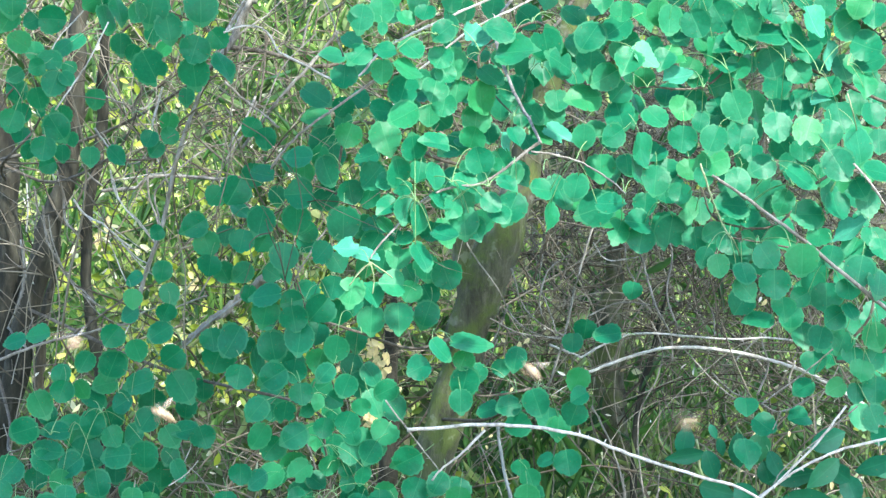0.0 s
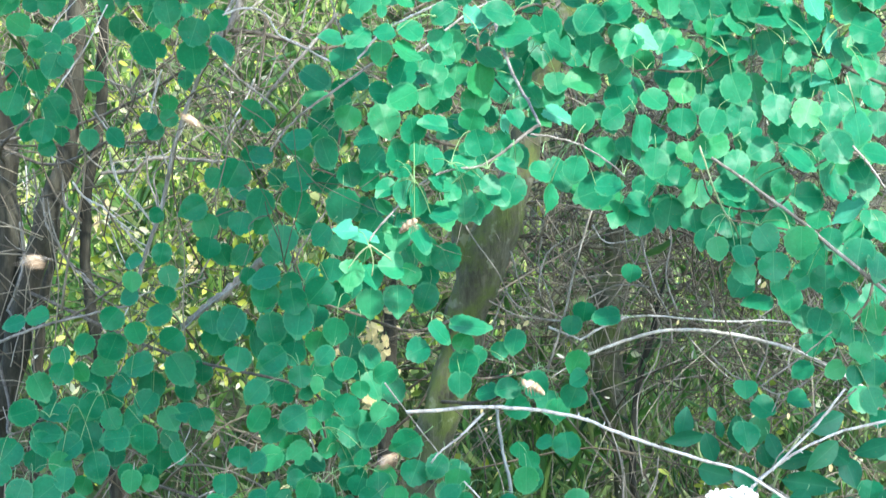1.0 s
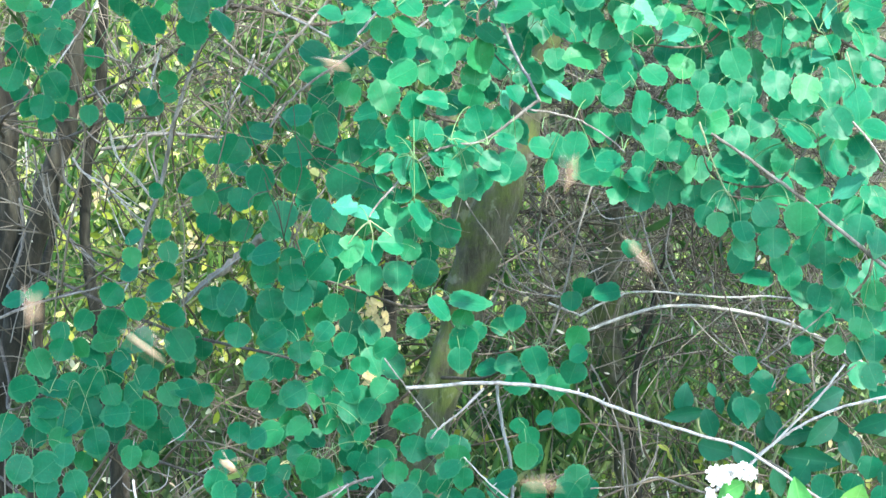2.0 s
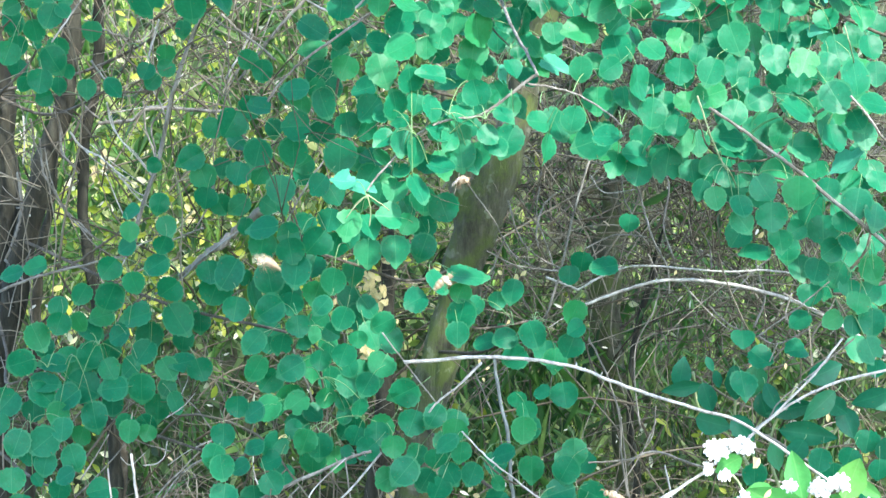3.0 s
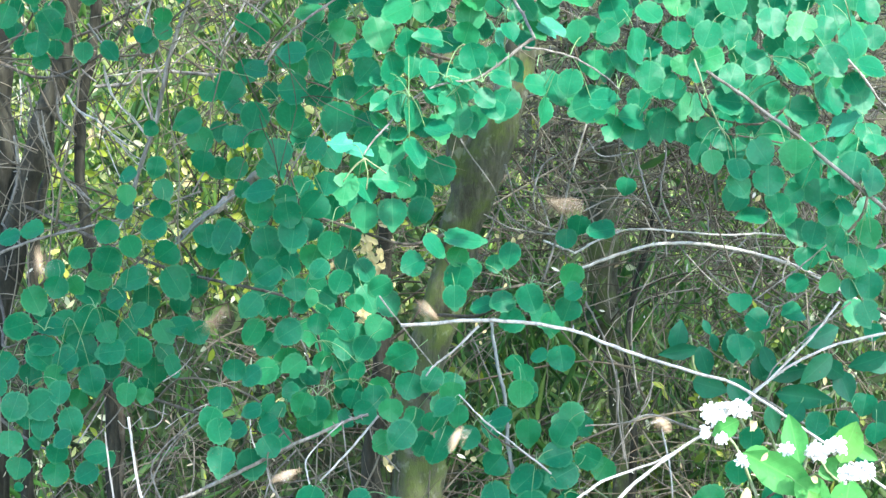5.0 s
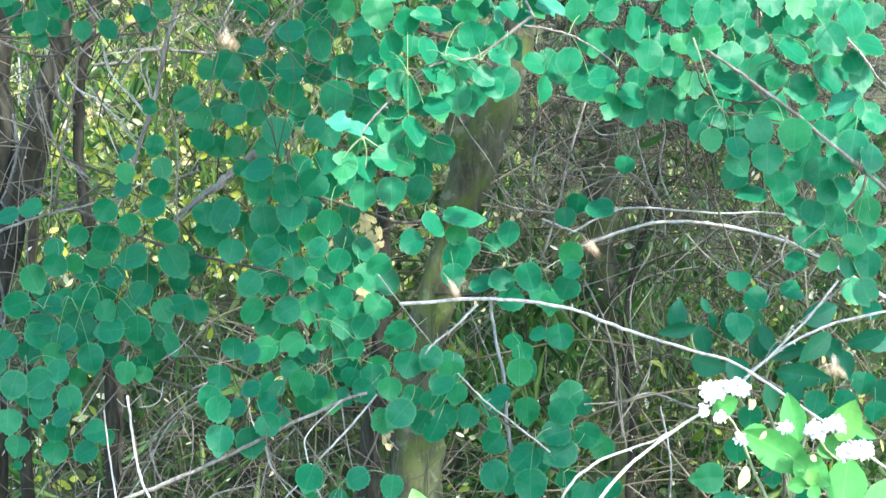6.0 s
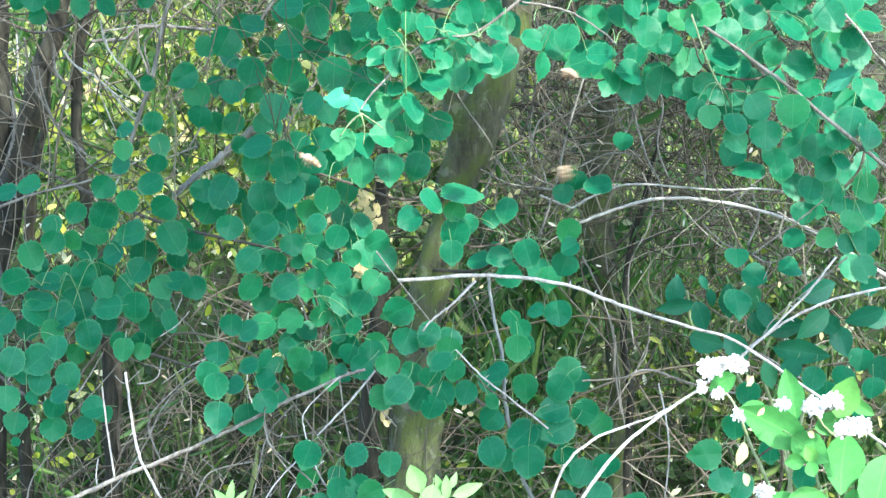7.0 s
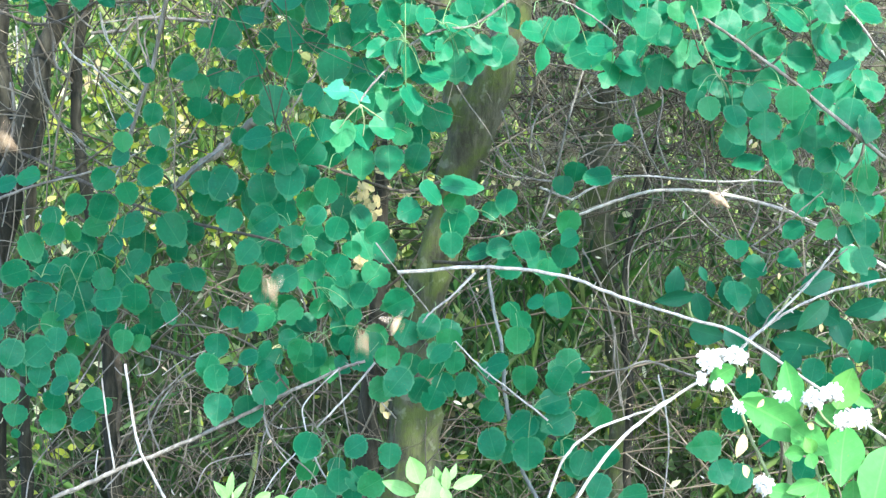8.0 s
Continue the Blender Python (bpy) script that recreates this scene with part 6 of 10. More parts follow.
stem(dark_tree, "twig", BROWN, 0.0021, 0.0021, (-0.285, 5.500, 1.604), (-0.299, 5.504, 1.549), (-0.309, 5.508, 1.494), (-0.318, 5.512, 1.457))
stem(dark_tree, "twig", PALE, 0.0022, 0.0019, (-0.538, 5.150, 1.657), (-0.566, 5.162, 1.627), (-0.583, 5.147, 1.608), (-0.600, 5.139, 1.579))
stem(dark_tree, "twig", PALE, 0.0032, 0.0026, (-0.441, 5.300, 1.527), (-0.451, 5.312, 1.496), (-0.459, 5.297, 1.462))
stem(dark_tree, "twig", BROWN, 0.0046, 0.0031, (-0.476, 5.400, 1.533), (-0.499, 5.412, 1.495), (-0.516, 5.397, 1.469))
stem(dark_tree, "twig", BROWN, 0.0031, 0.0024, (-0.612, 5.500, 1.612), (-0.549, 5.512, 1.613), (-0.492, 5.497, 1.602))
stem(dark_tree, "twig", GREY, 0.0031, 0.0023, (-0.575, 5.450, 1.526), (-0.544, 5.462, 1.511), (-0.523, 5.447, 1.502), (-0.487, 5.439, 1.490), (-0.457, 5.456, 1.517))
stem(dark_tree, "twig", PALE, 0.0038, 0.0026, (-0.582, 5.300, 1.350), (-0.566, 5.312, 1.326), (-0.538, 5.297, 1.313), (-0.510, 5.289, 1.290), (-0.489, 5.306, 1.271))
stem(dark_tree, "twig", PALE, 0.0032, 0.0019, (-0.529, 5.350, 1.396), (-0.523, 5.362, 1.360), (-0.505, 5.347, 1.334), (-0.484, 5.339, 1.312), (-0.457, 5.356, 1.277))
stem(dark_tree, "twig", GREY, 0.0047, 0.0031, (-0.628, 5.500, 1.376), (-0.622, 5.512, 1.346), (-0.617, 5.497, 1.309), (-0.603, 5.489, 1.293), (-0.591, 5.506, 1.275))
stem(dark_tree, "twig", ASH, 0.0039, 0.0031, (-0.569, 5.500, 1.459), (-0.554, 5.512, 1.436), (-0.536, 5.497, 1.418), (-0.512, 5.489, 1.405))
stem(dark_tree, "twig", GREY, 0.0031, 0.0031, (-0.591, 5.500, 1.401), (-0.578, 5.512, 1.381), (-0.556, 5.497, 1.365))
stem(dark_tree, "twig", GREY, 0.0032, 0.0024, (-0.358, 5.550, 1.433), (-0.387, 5.562, 1.426), (-0.414, 5.547, 1.409), (-0.443, 5.539, 1.385))
stem(dark_tree, "twig", GREY, 0.0039, 0.0024, (-0.655, 5.500, 1.332), (-0.653, 5.512, 1.299), (-0.646, 5.497, 1.272), (-0.626, 5.489, 1.239), (-0.606, 5.506, 1.207), (-0.586, 5.510, 1.188), (-0.566, 5.492, 1.172), (-0.553, 5.493, 1.165))
stem(dark_tree, "twig", GREY, 0.0063, 0.0040, (-0.696, 5.550, 1.274), (-0.693, 5.562, 1.231), (-0.693, 5.547, 1.199), (-0.703, 5.539, 1.163), (-0.720, 5.556, 1.127))
stem(dark_tree, "twig", ASH, 0.0039, 0.0031, (-0.713, 5.500, 1.133), (-0.702, 5.512, 1.115), (-0.683, 5.497, 1.100))
stem(dark_tree, "twig", PALE, 0.0020, 0.0020, (-0.541, 5.450, 1.276), (-0.532, 5.462, 1.251), (-0.521, 5.447, 1.227), (-0.511, 5.439, 1.209))
stem(dark_tree, "twig", PALE, 0.0026, 0.0020, (-0.515, 5.450, 1.269), (-0.498, 5.462, 1.250), (-0.478, 5.447, 1.240))
stem(dark_tree, "twig", GREEN, 0.0030, 0.0023, (-0.391, 5.300, 1.225), (-0.408, 5.312, 1.205), (-0.423, 5.297, 1.182), (-0.430, 5.289, 1.153), (-0.433, 5.306, 1.126))
stem(dark_tree, "twig", GREY, 0.0031, 0.0023, (-0.376, 5.350, 1.195), (-0.401, 5.362, 1.186), (-0.428, 5.347, 1.175))
stem(dark_tree, "twig", BROWN, 0.0046, 0.0031, (-0.615, 5.400, 1.122), (-0.578, 5.412, 1.140), (-0.547, 5.397, 1.163), (-0.525, 5.389, 1.178), (-0.493, 5.406, 1.204))
stem(dark_tree, "twig", GREY, 0.0156, 0.0101, (-0.288, 5.450, 1.218), (-0.316, 5.462, 1.196), (-0.347, 5.447, 1.169), (-0.379, 5.439, 1.145), (-0.424, 5.456, 1.109))
stem(dark_tree, "twig", BROWN, 0.0088, 0.0064, (-0.353, 5.600, 1.592), (-0.314, 5.612, 1.588), (-0.276, 5.597, 1.580), (-0.210, 5.589, 1.560), (-0.169, 5.606, 1.566))
stem(dark_tree, "twig", GREY, 0.0064, 0.0056, (-0.568, 5.600, 1.354), (-0.536, 5.612, 1.356), (-0.511, 5.597, 1.359), (-0.490, 5.589, 1.376), (-0.456, 5.606, 1.379), (-0.414, 5.610, 1.376), (-0.359, 5.592, 1.373))
stem(dark_tree, "twig", PALE, 0.0050, 0.0038, (-0.305, 5.200, 1.662), (-0.320, 5.212, 1.638), (-0.336, 5.197, 1.610))
stem(dark_tree, "twig", GREY, 0.0142, 0.0105, (-0.294, 5.250, 1.668), (-0.312, 5.262, 1.639), (-0.327, 5.247, 1.603), (-0.348, 5.239, 1.572))
stem(dark_tree, "twig", GREY, 0.0030, 0.0023, (-0.252, 5.300, 1.664), (-0.278, 5.312, 1.640), (-0.307, 5.297, 1.620), (-0.330, 5.289, 1.602))
stem(dark_tree, "twig", GREY, 0.0061, 0.0053, (-0.167, 5.350, 1.615), (-0.191, 5.362, 1.585), (-0.213, 5.347, 1.560), (-0.254, 5.339, 1.515), (-0.293, 5.356, 1.466), (-0.319, 5.360, 1.430))
stem(dark_tree, "twig", BROWN, 0.0040, 0.0032, (-0.292, 5.550, 1.614), (-0.294, 5.562, 1.568), (-0.299, 5.547, 1.521), (-0.309, 5.539, 1.475))
stem(dark_tree, "twig", BROWN, 0.0032, 0.0024, (-0.250, 5.550, 1.616), (-0.260, 5.562, 1.597), (-0.244, 5.547, 1.588), (-0.222, 5.539, 1.583), (-0.203, 5.556, 1.586))
stem(dark_tree, "twig", GREEN, 0.0023, 0.0023, (-0.199, 5.300, 1.551), (-0.180, 5.312, 1.533), (-0.171, 5.297, 1.512))
stem(dark_tree, "twig", GREY, 0.0046, 0.0038, (-0.346, 5.350, 1.535), (-0.318, 5.362, 1.508), (-0.284, 5.347, 1.483), (-0.260, 5.339, 1.463))
stem(dark_tree, "twig", PALE, 0.0039, 0.0033, (-0.301, 5.400, 1.511), (-0.312, 5.412, 1.487), (-0.326, 5.397, 1.460), (-0.343, 5.389, 1.432))
stem(dark_tree, "twig", GREY, 0.0031, 0.0024, (-0.355, 5.500, 1.406), (-0.337, 5.512, 1.438), (-0.306, 5.497, 1.461), (-0.289, 5.489, 1.474))
stem(dark_tree, "twig", GREY, 0.0039, 0.0024, (-0.488, 5.500, 1.438), (-0.476, 5.512, 1.418), (-0.460, 5.497, 1.396), (-0.446, 5.489, 1.365))
stem(dark_tree, "twig", BROWN, 0.0040, 0.0024, (-0.479, 5.550, 1.461), (-0.466, 5.562, 1.430), (-0.451, 5.547, 1.400))
stem(dark_tree, "twig", BROWN, 0.0040, 0.0032, (-0.414, 5.550, 1.451), (-0.394, 5.562, 1.432), (-0.372, 5.547, 1.414), (-0.357, 5.539, 1.400))
stem(dark_tree, "twig", PALE, 0.0026, 0.0020, (-0.625, 5.400, 1.449), (-0.635, 5.412, 1.408), (-0.622, 5.397, 1.377))
stem(dark_tree, "twig", GREY, 0.0039, 0.0024, (-0.669, 5.500, 1.364), (-0.665, 5.512, 1.327), (-0.669, 5.497, 1.291))
stem(dark_tree, "twig", PALE, 0.0026, 0.0013, (-0.521, 5.450, 1.274), (-0.491, 5.462, 1.237), (-0.464, 5.447, 1.218))
stem(dark_tree, "twig", BROWN, 0.0064, 0.0048, (-0.568, 5.600, 1.413), (-0.579, 5.612, 1.389), (-0.596, 5.597, 1.361), (-0.614, 5.589, 1.324))
stem(dark_tree, "twig", GREY, 0.0031, 0.0031, (-0.438, 5.500, 1.392), (-0.471, 5.512, 1.355), (-0.466, 5.497, 1.318), (-0.460, 5.489, 1.282))
stem(dark_tree, "twig", GREY, 0.0040, 0.0024, (-0.488, 5.550, 1.391), (-0.486, 5.562, 1.344), (-0.470, 5.547, 1.302), (-0.473, 5.539, 1.270))
stem(dark_tree, "twig", PALE, 0.0026, 0.0013, (-0.522, 5.450, 1.118), (-0.500, 5.462, 1.154), (-0.467, 5.447, 1.169))
stem(dark_tree, "twig", BROWN, 0.0148, 0.0181, (-0.547, 5.750, 0.822), (-0.545, 5.762, 0.722), (-0.548, 5.747, 0.645), (-0.547, 5.739, 0.519))
sapling = thing("sapling", -0.547, 5.72, 0.0, "slender dark-barked sapling stem in the thicket", "sapling", "saplings in the thicket")
trunk(sapling, "stem", BARK_DARK, (-0.559, 5.720, 1.731, 0.019), (-0.570, 5.720, 1.597, 0.019), (-0.588, 5.720, 1.405, 0.019), (-0.605, 5.720, 1.261, 0.019), (-0.601, 5.720, 1.135, 0.019), (-0.587, 5.720, 1.020, 0.019), (-0.564, 5.720, 0.826, 0.021), (-0.550, 5.720, 0.631, 0.025), (-0.547, 5.720, 0.319, 0.029))
stem(sapling, "twig", BROWN, 0.006, 0.002, (-0.570, 5.720, 1.597), (-0.494, 5.670, 1.666), (-0.449, 5.640, 1.777))
stem(sapling, "twig", BROWN, 0.006, 0.002, (-0.605, 5.720, 1.261), (-0.654, 5.670, 1.318), (-0.683, 5.640, 1.407))
stem(sapling, "twig", BROWN, 0.006, 0.002, (-0.587, 5.720, 1.020), (-0.631, 5.670, 1.074), (-0.657, 5.640, 1.155))
stem(sapling, "twig", BROWN, 0.006, 0.002, (-0.550, 5.720, 0.631), (-0.476, 5.670, 0.710), (-0.431, 5.640, 0.826))
sapling = thing("sapling", -0.729, 5.9, 0.0, "slender dark-barked sapling stem in the thicket", "sapling", "saplings in the thicket")
trunk(sapling, "stem", BARK_DARK, (-0.671, 5.900, 1.262, 0.004), (-0.682, 5.900, 1.202, 0.012), (-0.699, 5.900, 1.122, 0.016), (-0.710, 5.900, 0.983, 0.018), (-0.721, 5.900, 0.783, 0.020), (-0.729, 5.900, 0.280, 0.024))
stem(sapling, "twig", BROWN, 0.006, 0.002, (-0.682, 5.900, 1.202), (-0.710, 5.850, 1.240), (-0.727, 5.820, 1.296))
stem(sapling, "twig", BROWN, 0.006, 0.002, (-0.710, 5.900, 0.983), (-0.671, 5.850, 1.021), (-0.647, 5.820, 1.076))
sapling = thing("sapling", 0.322, 6.0, 0.0, "olive mossy young trunk behind the bare branches", "sapling", "saplings in the thicket")
trunk(sapling, "stem", BARK_MOSS, (0.307, 6.000, 1.247, 0.022), (0.303, 6.000, 1.176, 0.034), (0.299, 6.000, 1.085, 0.052), (0.296, 6.000, 0.994, 0.058), (0.312, 6.000, 0.912, 0.046), (0.329, 6.000, 0.821, 0.040), (0.333, 6.000, 0.708, 0.040), (0.338, 6.000, 0.564, 0.042), (0.335, 6.000, 0.250, 0.050))
stem(sapling, "twig", BROWN, 0.006, 0.002, (0.310, 6.000, 1.348), (0.255, 5.950, 1.402), (0.222, 5.920, 1.487))
stem(sapling, "twig", BROWN, 0.006, 0.002, (0.307, 6.000, 1.156), (0.258, 5.950, 1.205), (0.229, 5.920, 1.281))
stem(sapling, "twig", BROWN, 0.006, 0.002, (0.304, 6.000, 0.953), (0.358, 5.950, 1.015), (0.390, 5.920, 1.108))
stem(sapling, "twig", BROWN, 0.006, 0.002, (0.332, 6.000, 0.770), (0.362, 5.950, 0.810), (0.380, 5.920, 0.866))
sapling = thing("sapling", 0.346, 5.9, 0.0, "slender dark-barked sapling stem in the thicket", "sapling", "saplings in the thicket")
trunk(sapling, "stem", BARK_DARK, (0.398, 5.900, 1.172, 0.003), (0.374, 5.900, 1.083, 0.009), (0.344, 5.900, 0.953, 0.012), (0.340, 5.900, 0.833, 0.012), (0.345, 5.900, 0.683, 0.014), (0.346, 5.900, 0.280, 0.018))
stem(sapling, "twig", BROWN, 0.006, 0.002, (0.374, 5.900, 1.083), (0.423, 5.850, 1.139), (0.451, 5.820, 1.225))
stem(sapling, "twig", BROWN, 0.006, 0.002, (0.340, 5.900, 0.833), (0.278, 5.850, 0.898), (0.241, 5.820, 0.995))
sapling = thing("sapling", -0.125, 5.95, 0.0, "slender dark-barked sapling stem in the thicket", "sapling", "saplings in the thicket")
trunk(sapling, "stem", BARK_DARK, (-0.079, 5.950, 1.179, 0.006), (-0.087, 5.950, 1.109, 0.018), (-0.094, 5.950, 1.028, 0.028), (-0.094, 5.950, 0.877, 0.034), (-0.115, 5.950, 0.716, 0.036), (-0.120, 5.950, 0.574, 0.044), (-0.125, 5.950, 0.269, 0.050))
stem(sapling, "twig", BROWN, 0.006, 0.002, (-0.087, 5.950, 1.109), (-0.056, 5.900, 1.143), (-0.038, 5.870, 1.193))
stem(sapling, "twig", BROWN, 0.006, 0.002, (-0.094, 5.950, 0.877), (-0.034, 5.900, 0.943), (0.002, 5.870, 1.042))
stem(sapling, "twig", BROWN, 0.006, 0.002, (-0.120, 5.950, 0.574), (-0.076, 5.900, 0.625), (-0.051, 5.870, 0.697))
dry_leaf(sapling, -0.173, 5.454, 1.067, 0.015, 32)
dry_leaf(sapling, -0.099, 5.435, 1.079, 0.019, 48)
dry_leaf(sapling, -0.116, 5.489, 1.106, 0.019, -61)
dry_leaf(sapling, -0.101, 5.454, 1.106, 0.018, -65)
dry_leaf(sapling, -0.106, 5.440, 1.069, 0.014, -24)
dry_leaf(sapling, -0.130, 5.401, 1.092, 0.012, 55)
dry_leaf(sapling, -0.071, 5.459, 1.108, 0.010, -61)
dry_leaf(sapling, -0.091, 5.465, 1.085, 0.010, 58)
dry_leaf(sapling, -0.087, 5.475, 1.067, 0.011, 10)
dry_leaf(sapling, -0.110, 5.491, 1.070, 0.012, -55)
dry_leaf(sapling, -0.118, 5.470, 1.047, 0.011, -7)
dry_leaf(sapling, -0.124, 5.477, 1.112, 0.019, -61)
dry_leaf(sapling, -0.093, 5.468, 1.087, 0.020, -60)
dry_leaf(sapling, -0.097, 5.485, 1.090, 0.009, -6)
dry_leaf(sapling, -0.109, 5.417, 1.085, 0.020, 41)
dry_leaf(sapling, -0.111, 5.439, 1.101, 0.020, -7)
dry_leaf(sapling, -0.096, 5.403, 1.065, 0.020, -21)
dry_leaf(sapling, -0.120, 5.460, 1.094, 0.019, 29)
dry_leaf(sapling, -0.123, 5.490, 1.100, 0.011, -44)
dry_leaf(sapling, -0.105, 5.408, 1.074, 0.021, -1)
dry_leaf(sapling, -0.090, 5.449, 1.080, 0.013, -2)
dry_leaf(sapling, -0.116, 5.467, 1.073, 0.010, -31)
dry_leaf(sapling, -0.110, 5.478, 1.092, 0.014, 49)
dry_leaf(sapling, -0.091, 5.484, 1.064, 0.020, -71)
dry_leaf(sapling, -0.119, 5.425, 1.092, 0.013, -64)
dry_leaf(sapling, -0.108, 5.492, 1.082, 0.020, -62)
dry_leaf(sapling, -0.127, 5.457, 1.066, 0.015, 87)
dry_leaf(sapling, -0.109, 5.438, 1.107, 0.015, -5)
dry_leaf(sapling, -0.142, 5.444, 1.107, 0.019, 42)
dry_leaf(sapling, -0.109, 5.437, 1.083, 0.011, -39)
dry_leaf(sapling, -0.126, 5.487, 1.063, 0.020, -18)
dry_leaf(sapling, -0.110, 5.428, 1.114, 0.020, -52)
dry_leaf(sapling, -0.136, 5.411, 1.102, 0.016, 65)
dry_leaf(sapling, -0.102, 5.447, 1.055, 0.016, 45)
dry_leaf(sapling, -0.097, 5.433, 1.059, 0.014, 27)
dry_leaf(sapling, -0.111, 5.420, 1.057, 0.013, 35)
dry_leaf(sapling, -0.103, 5.411, 1.059, 0.020, 45)
dry_leaf(sapling, -0.100, 5.405, 1.081, 0.019, -60)
dry_leaf(sapling, -0.073, 5.418, 1.038, 0.016, 56)
dry_leaf(sapling, -0.093, 5.464, 1.086, 0.021, 2)
dry_leaf(sapling, -0.114, 5.475, 0.990, 0.010, 61)
dry_leaf(sapling, -0.111, 5.404, 0.990, 0.021, -61)
dry_leaf(sapling, -0.108, 5.421, 0.988, 0.012, -47)
dry_leaf(sapling, -0.107, 5.455, 0.999, 0.015, -81)
dry_leaf(sapling, -0.114, 5.445, 0.988, 0.015, -30)
dry_leaf(sapling, -0.116, 5.497, 0.985, 0.013, 71)
dry_leaf(sapling, -0.123, 5.460, 0.989, 0.022, -71)
dry_leaf(sapling, -0.125, 5.482, 0.989, 0.021, 40)
dry_leaf(sapling, -0.117, 5.463, 0.985, 0.011, -43)
dry_leaf(sapling, -0.118, 5.488, 0.982, 0.017, -87)
dry_leaf(sapling, -0.114, 5.409, 0.987, 0.009, -52)
dry_leaf(sapling, -0.109, 5.405, 0.990, 0.014, -0)
dry_leaf(sapling, -0.118, 5.489, 0.985, 0.015, -35)
dry_leaf(sapling, -0.121, 5.462, 0.989, 0.013, -20)
dry_leaf(sapling, -0.122, 5.494, 0.976, 0.022, 64)
dry_leaf(sapling, -0.123, 5.420, 0.997, 0.016, -46)
dry_leaf(sapling, -0.438, 5.865, 1.180, 0.016, -45)
dry_leaf(sapling, -0.436, 5.907, 1.172, 0.015, 89)
dry_leaf(sapling, -0.436, 5.949, 1.184, 0.013, 33)
dry_leaf(sapling, -0.436, 5.862, 1.175, 0.020, 76)
dry_leaf(sapling, -0.441, 5.871, 1.196, 0.019, -46)
dry_leaf(sapling, -0.598, 5.966, 1.285, 0.012, 21)
dry_leaf(sapling, -0.603, 6.034, 1.259, 0.010, 49)
dry_leaf(sapling, -0.600, 6.014, 1.270, 0.020, -70)
dry_leaf(sapling, -0.608, 5.951, 1.240, 0.020, -66)
dry_leaf(sapling, -0.613, 5.952, 1.252, 0.019, 11)
dry_leaf(sapling, -0.604, 6.044, 1.283, 0.020, 12)
dry_leaf(sapling, -0.611, 5.997, 1.268, 0.010, -14)
dry_leaf(sapling, -0.615, 5.973, 1.261, 0.015, 83)
dry_leaf(sapling, -0.093, 5.714, 1.121, 0.014, 45)
dry_leaf(sapling, -0.089, 5.653, 1.119, 0.018, -57)
dry_leaf(sapling, -0.096, 5.719, 1.115, 0.015, -49)
dry_leaf(sapling, -0.081, 5.535, 0.739, 0.018, 37)
dry_leaf(sapling, -0.078, 5.462, 0.733, 0.018, -46)
dry_leaf(sapling, -0.074, 5.514, 0.728, 0.013, 51)
dry_leaf(sapling, -0.085, 5.530, 0.736, 0.019, -34)
dry_leaf(sapling, -0.086, 5.525, 0.734, 0.018, -15)


bough = stem(dark_tree, "bough", BROWN, 0.0022, 0.0060, (-0.664, 5.120, 1.652), (-0.641, 5.135, 1.575), (-0.613, 5.150, 1.510), (-0.628, 5.165, 1.462), (-0.678, 5.180, 1.410), (-0.719, 5.520, 1.375), (-0.760, 5.700, 1.400))
leaf(bough, 7, -0.585, 5.039, 1.630, 0.0448, -85, -13, 11, (-0.660, 5.090, 1.651))
leaf(bough, 7, -0.633, 5.029, 1.595, 0.0388, 120, -29, -8, (-0.635, 5.090, 1.575))
leaf(bough, 8, -0.582, 5.038, 1.534, 0.0389, 20, 5, -15, (-0.635, 5.090, 1.575))
leaf(bough, 4, -0.563, 5.038, 1.542, 0.0237, -40, 19, -10, (-0.635, 5.090, 1.575))
leaf(bough, 6, -0.640, 5.044, 1.547, 0.0263, 60, 4, -7, (-0.620, 5.090, 1.543))
leaf(bough, 8, -0.589, 5.051, 1.568, 0.0373, 90, -33, -15)
leaf(bough, 0, -0.606, 5.032, 1.559, 0.0287, 70, 14, -10)
leaf(bough, 3, -0.643, 5.038, 1.655, 0.0406, 0, 9, -2)
leaf(bough, 2, -0.653, 5.061, 1.629, 0.0357, 30, 0, -12, (-0.660, 5.090, 1.651))
leaf(bough, 0, -0.616, 5.051, 1.627, 0.0280, 60, -11, -10)
leaf(bough, 7, -0.649, 5.063, 1.478, 0.0391, 20, 5, -8, (-0.620, 5.090, 1.543))
leaf(bough, 7, -0.600, 5.061, 1.437, 0.0391, 8, -4, 0, (-0.612, 5.090, 1.487))
leaf(bough, 5, -0.560, 5.087, 1.450, 0.0214, -20, -16, -7, (-0.605, 5.090, 1.511))
leaf(bough, 3, -0.582, 5.067, 1.468, 0.0425, -30, -5, 4, (-0.605, 5.090, 1.511))
leaf(bough, 6, -0.610, 5.078, 1.512, 0.0341, -10, -12, 13, (-0.620, 5.090, 1.543))
leaf(bough, 8, -0.628, 5.092, 1.431, 0.0239, 20, 15, 6, (-0.619, 5.090, 1.464))
leaf(bough, 5, -0.654, 5.229, 1.488, 0.0316, 0, -4, 11, (-0.620, 5.090, 1.543))
leaf(bough, 7, -0.611, 5.114, 1.489, 0.0146, 0, 3, -13, (-0.605, 5.090, 1.511))
leaf(bough, 5, -0.595, 5.248, 1.483, 0.0352, 0, 9, 12, (-0.605, 5.090, 1.511))
leaf(bough, 1, -0.655, 5.241, 1.452, 0.0352, 10, -17, 14, (-0.612, 5.090, 1.487))
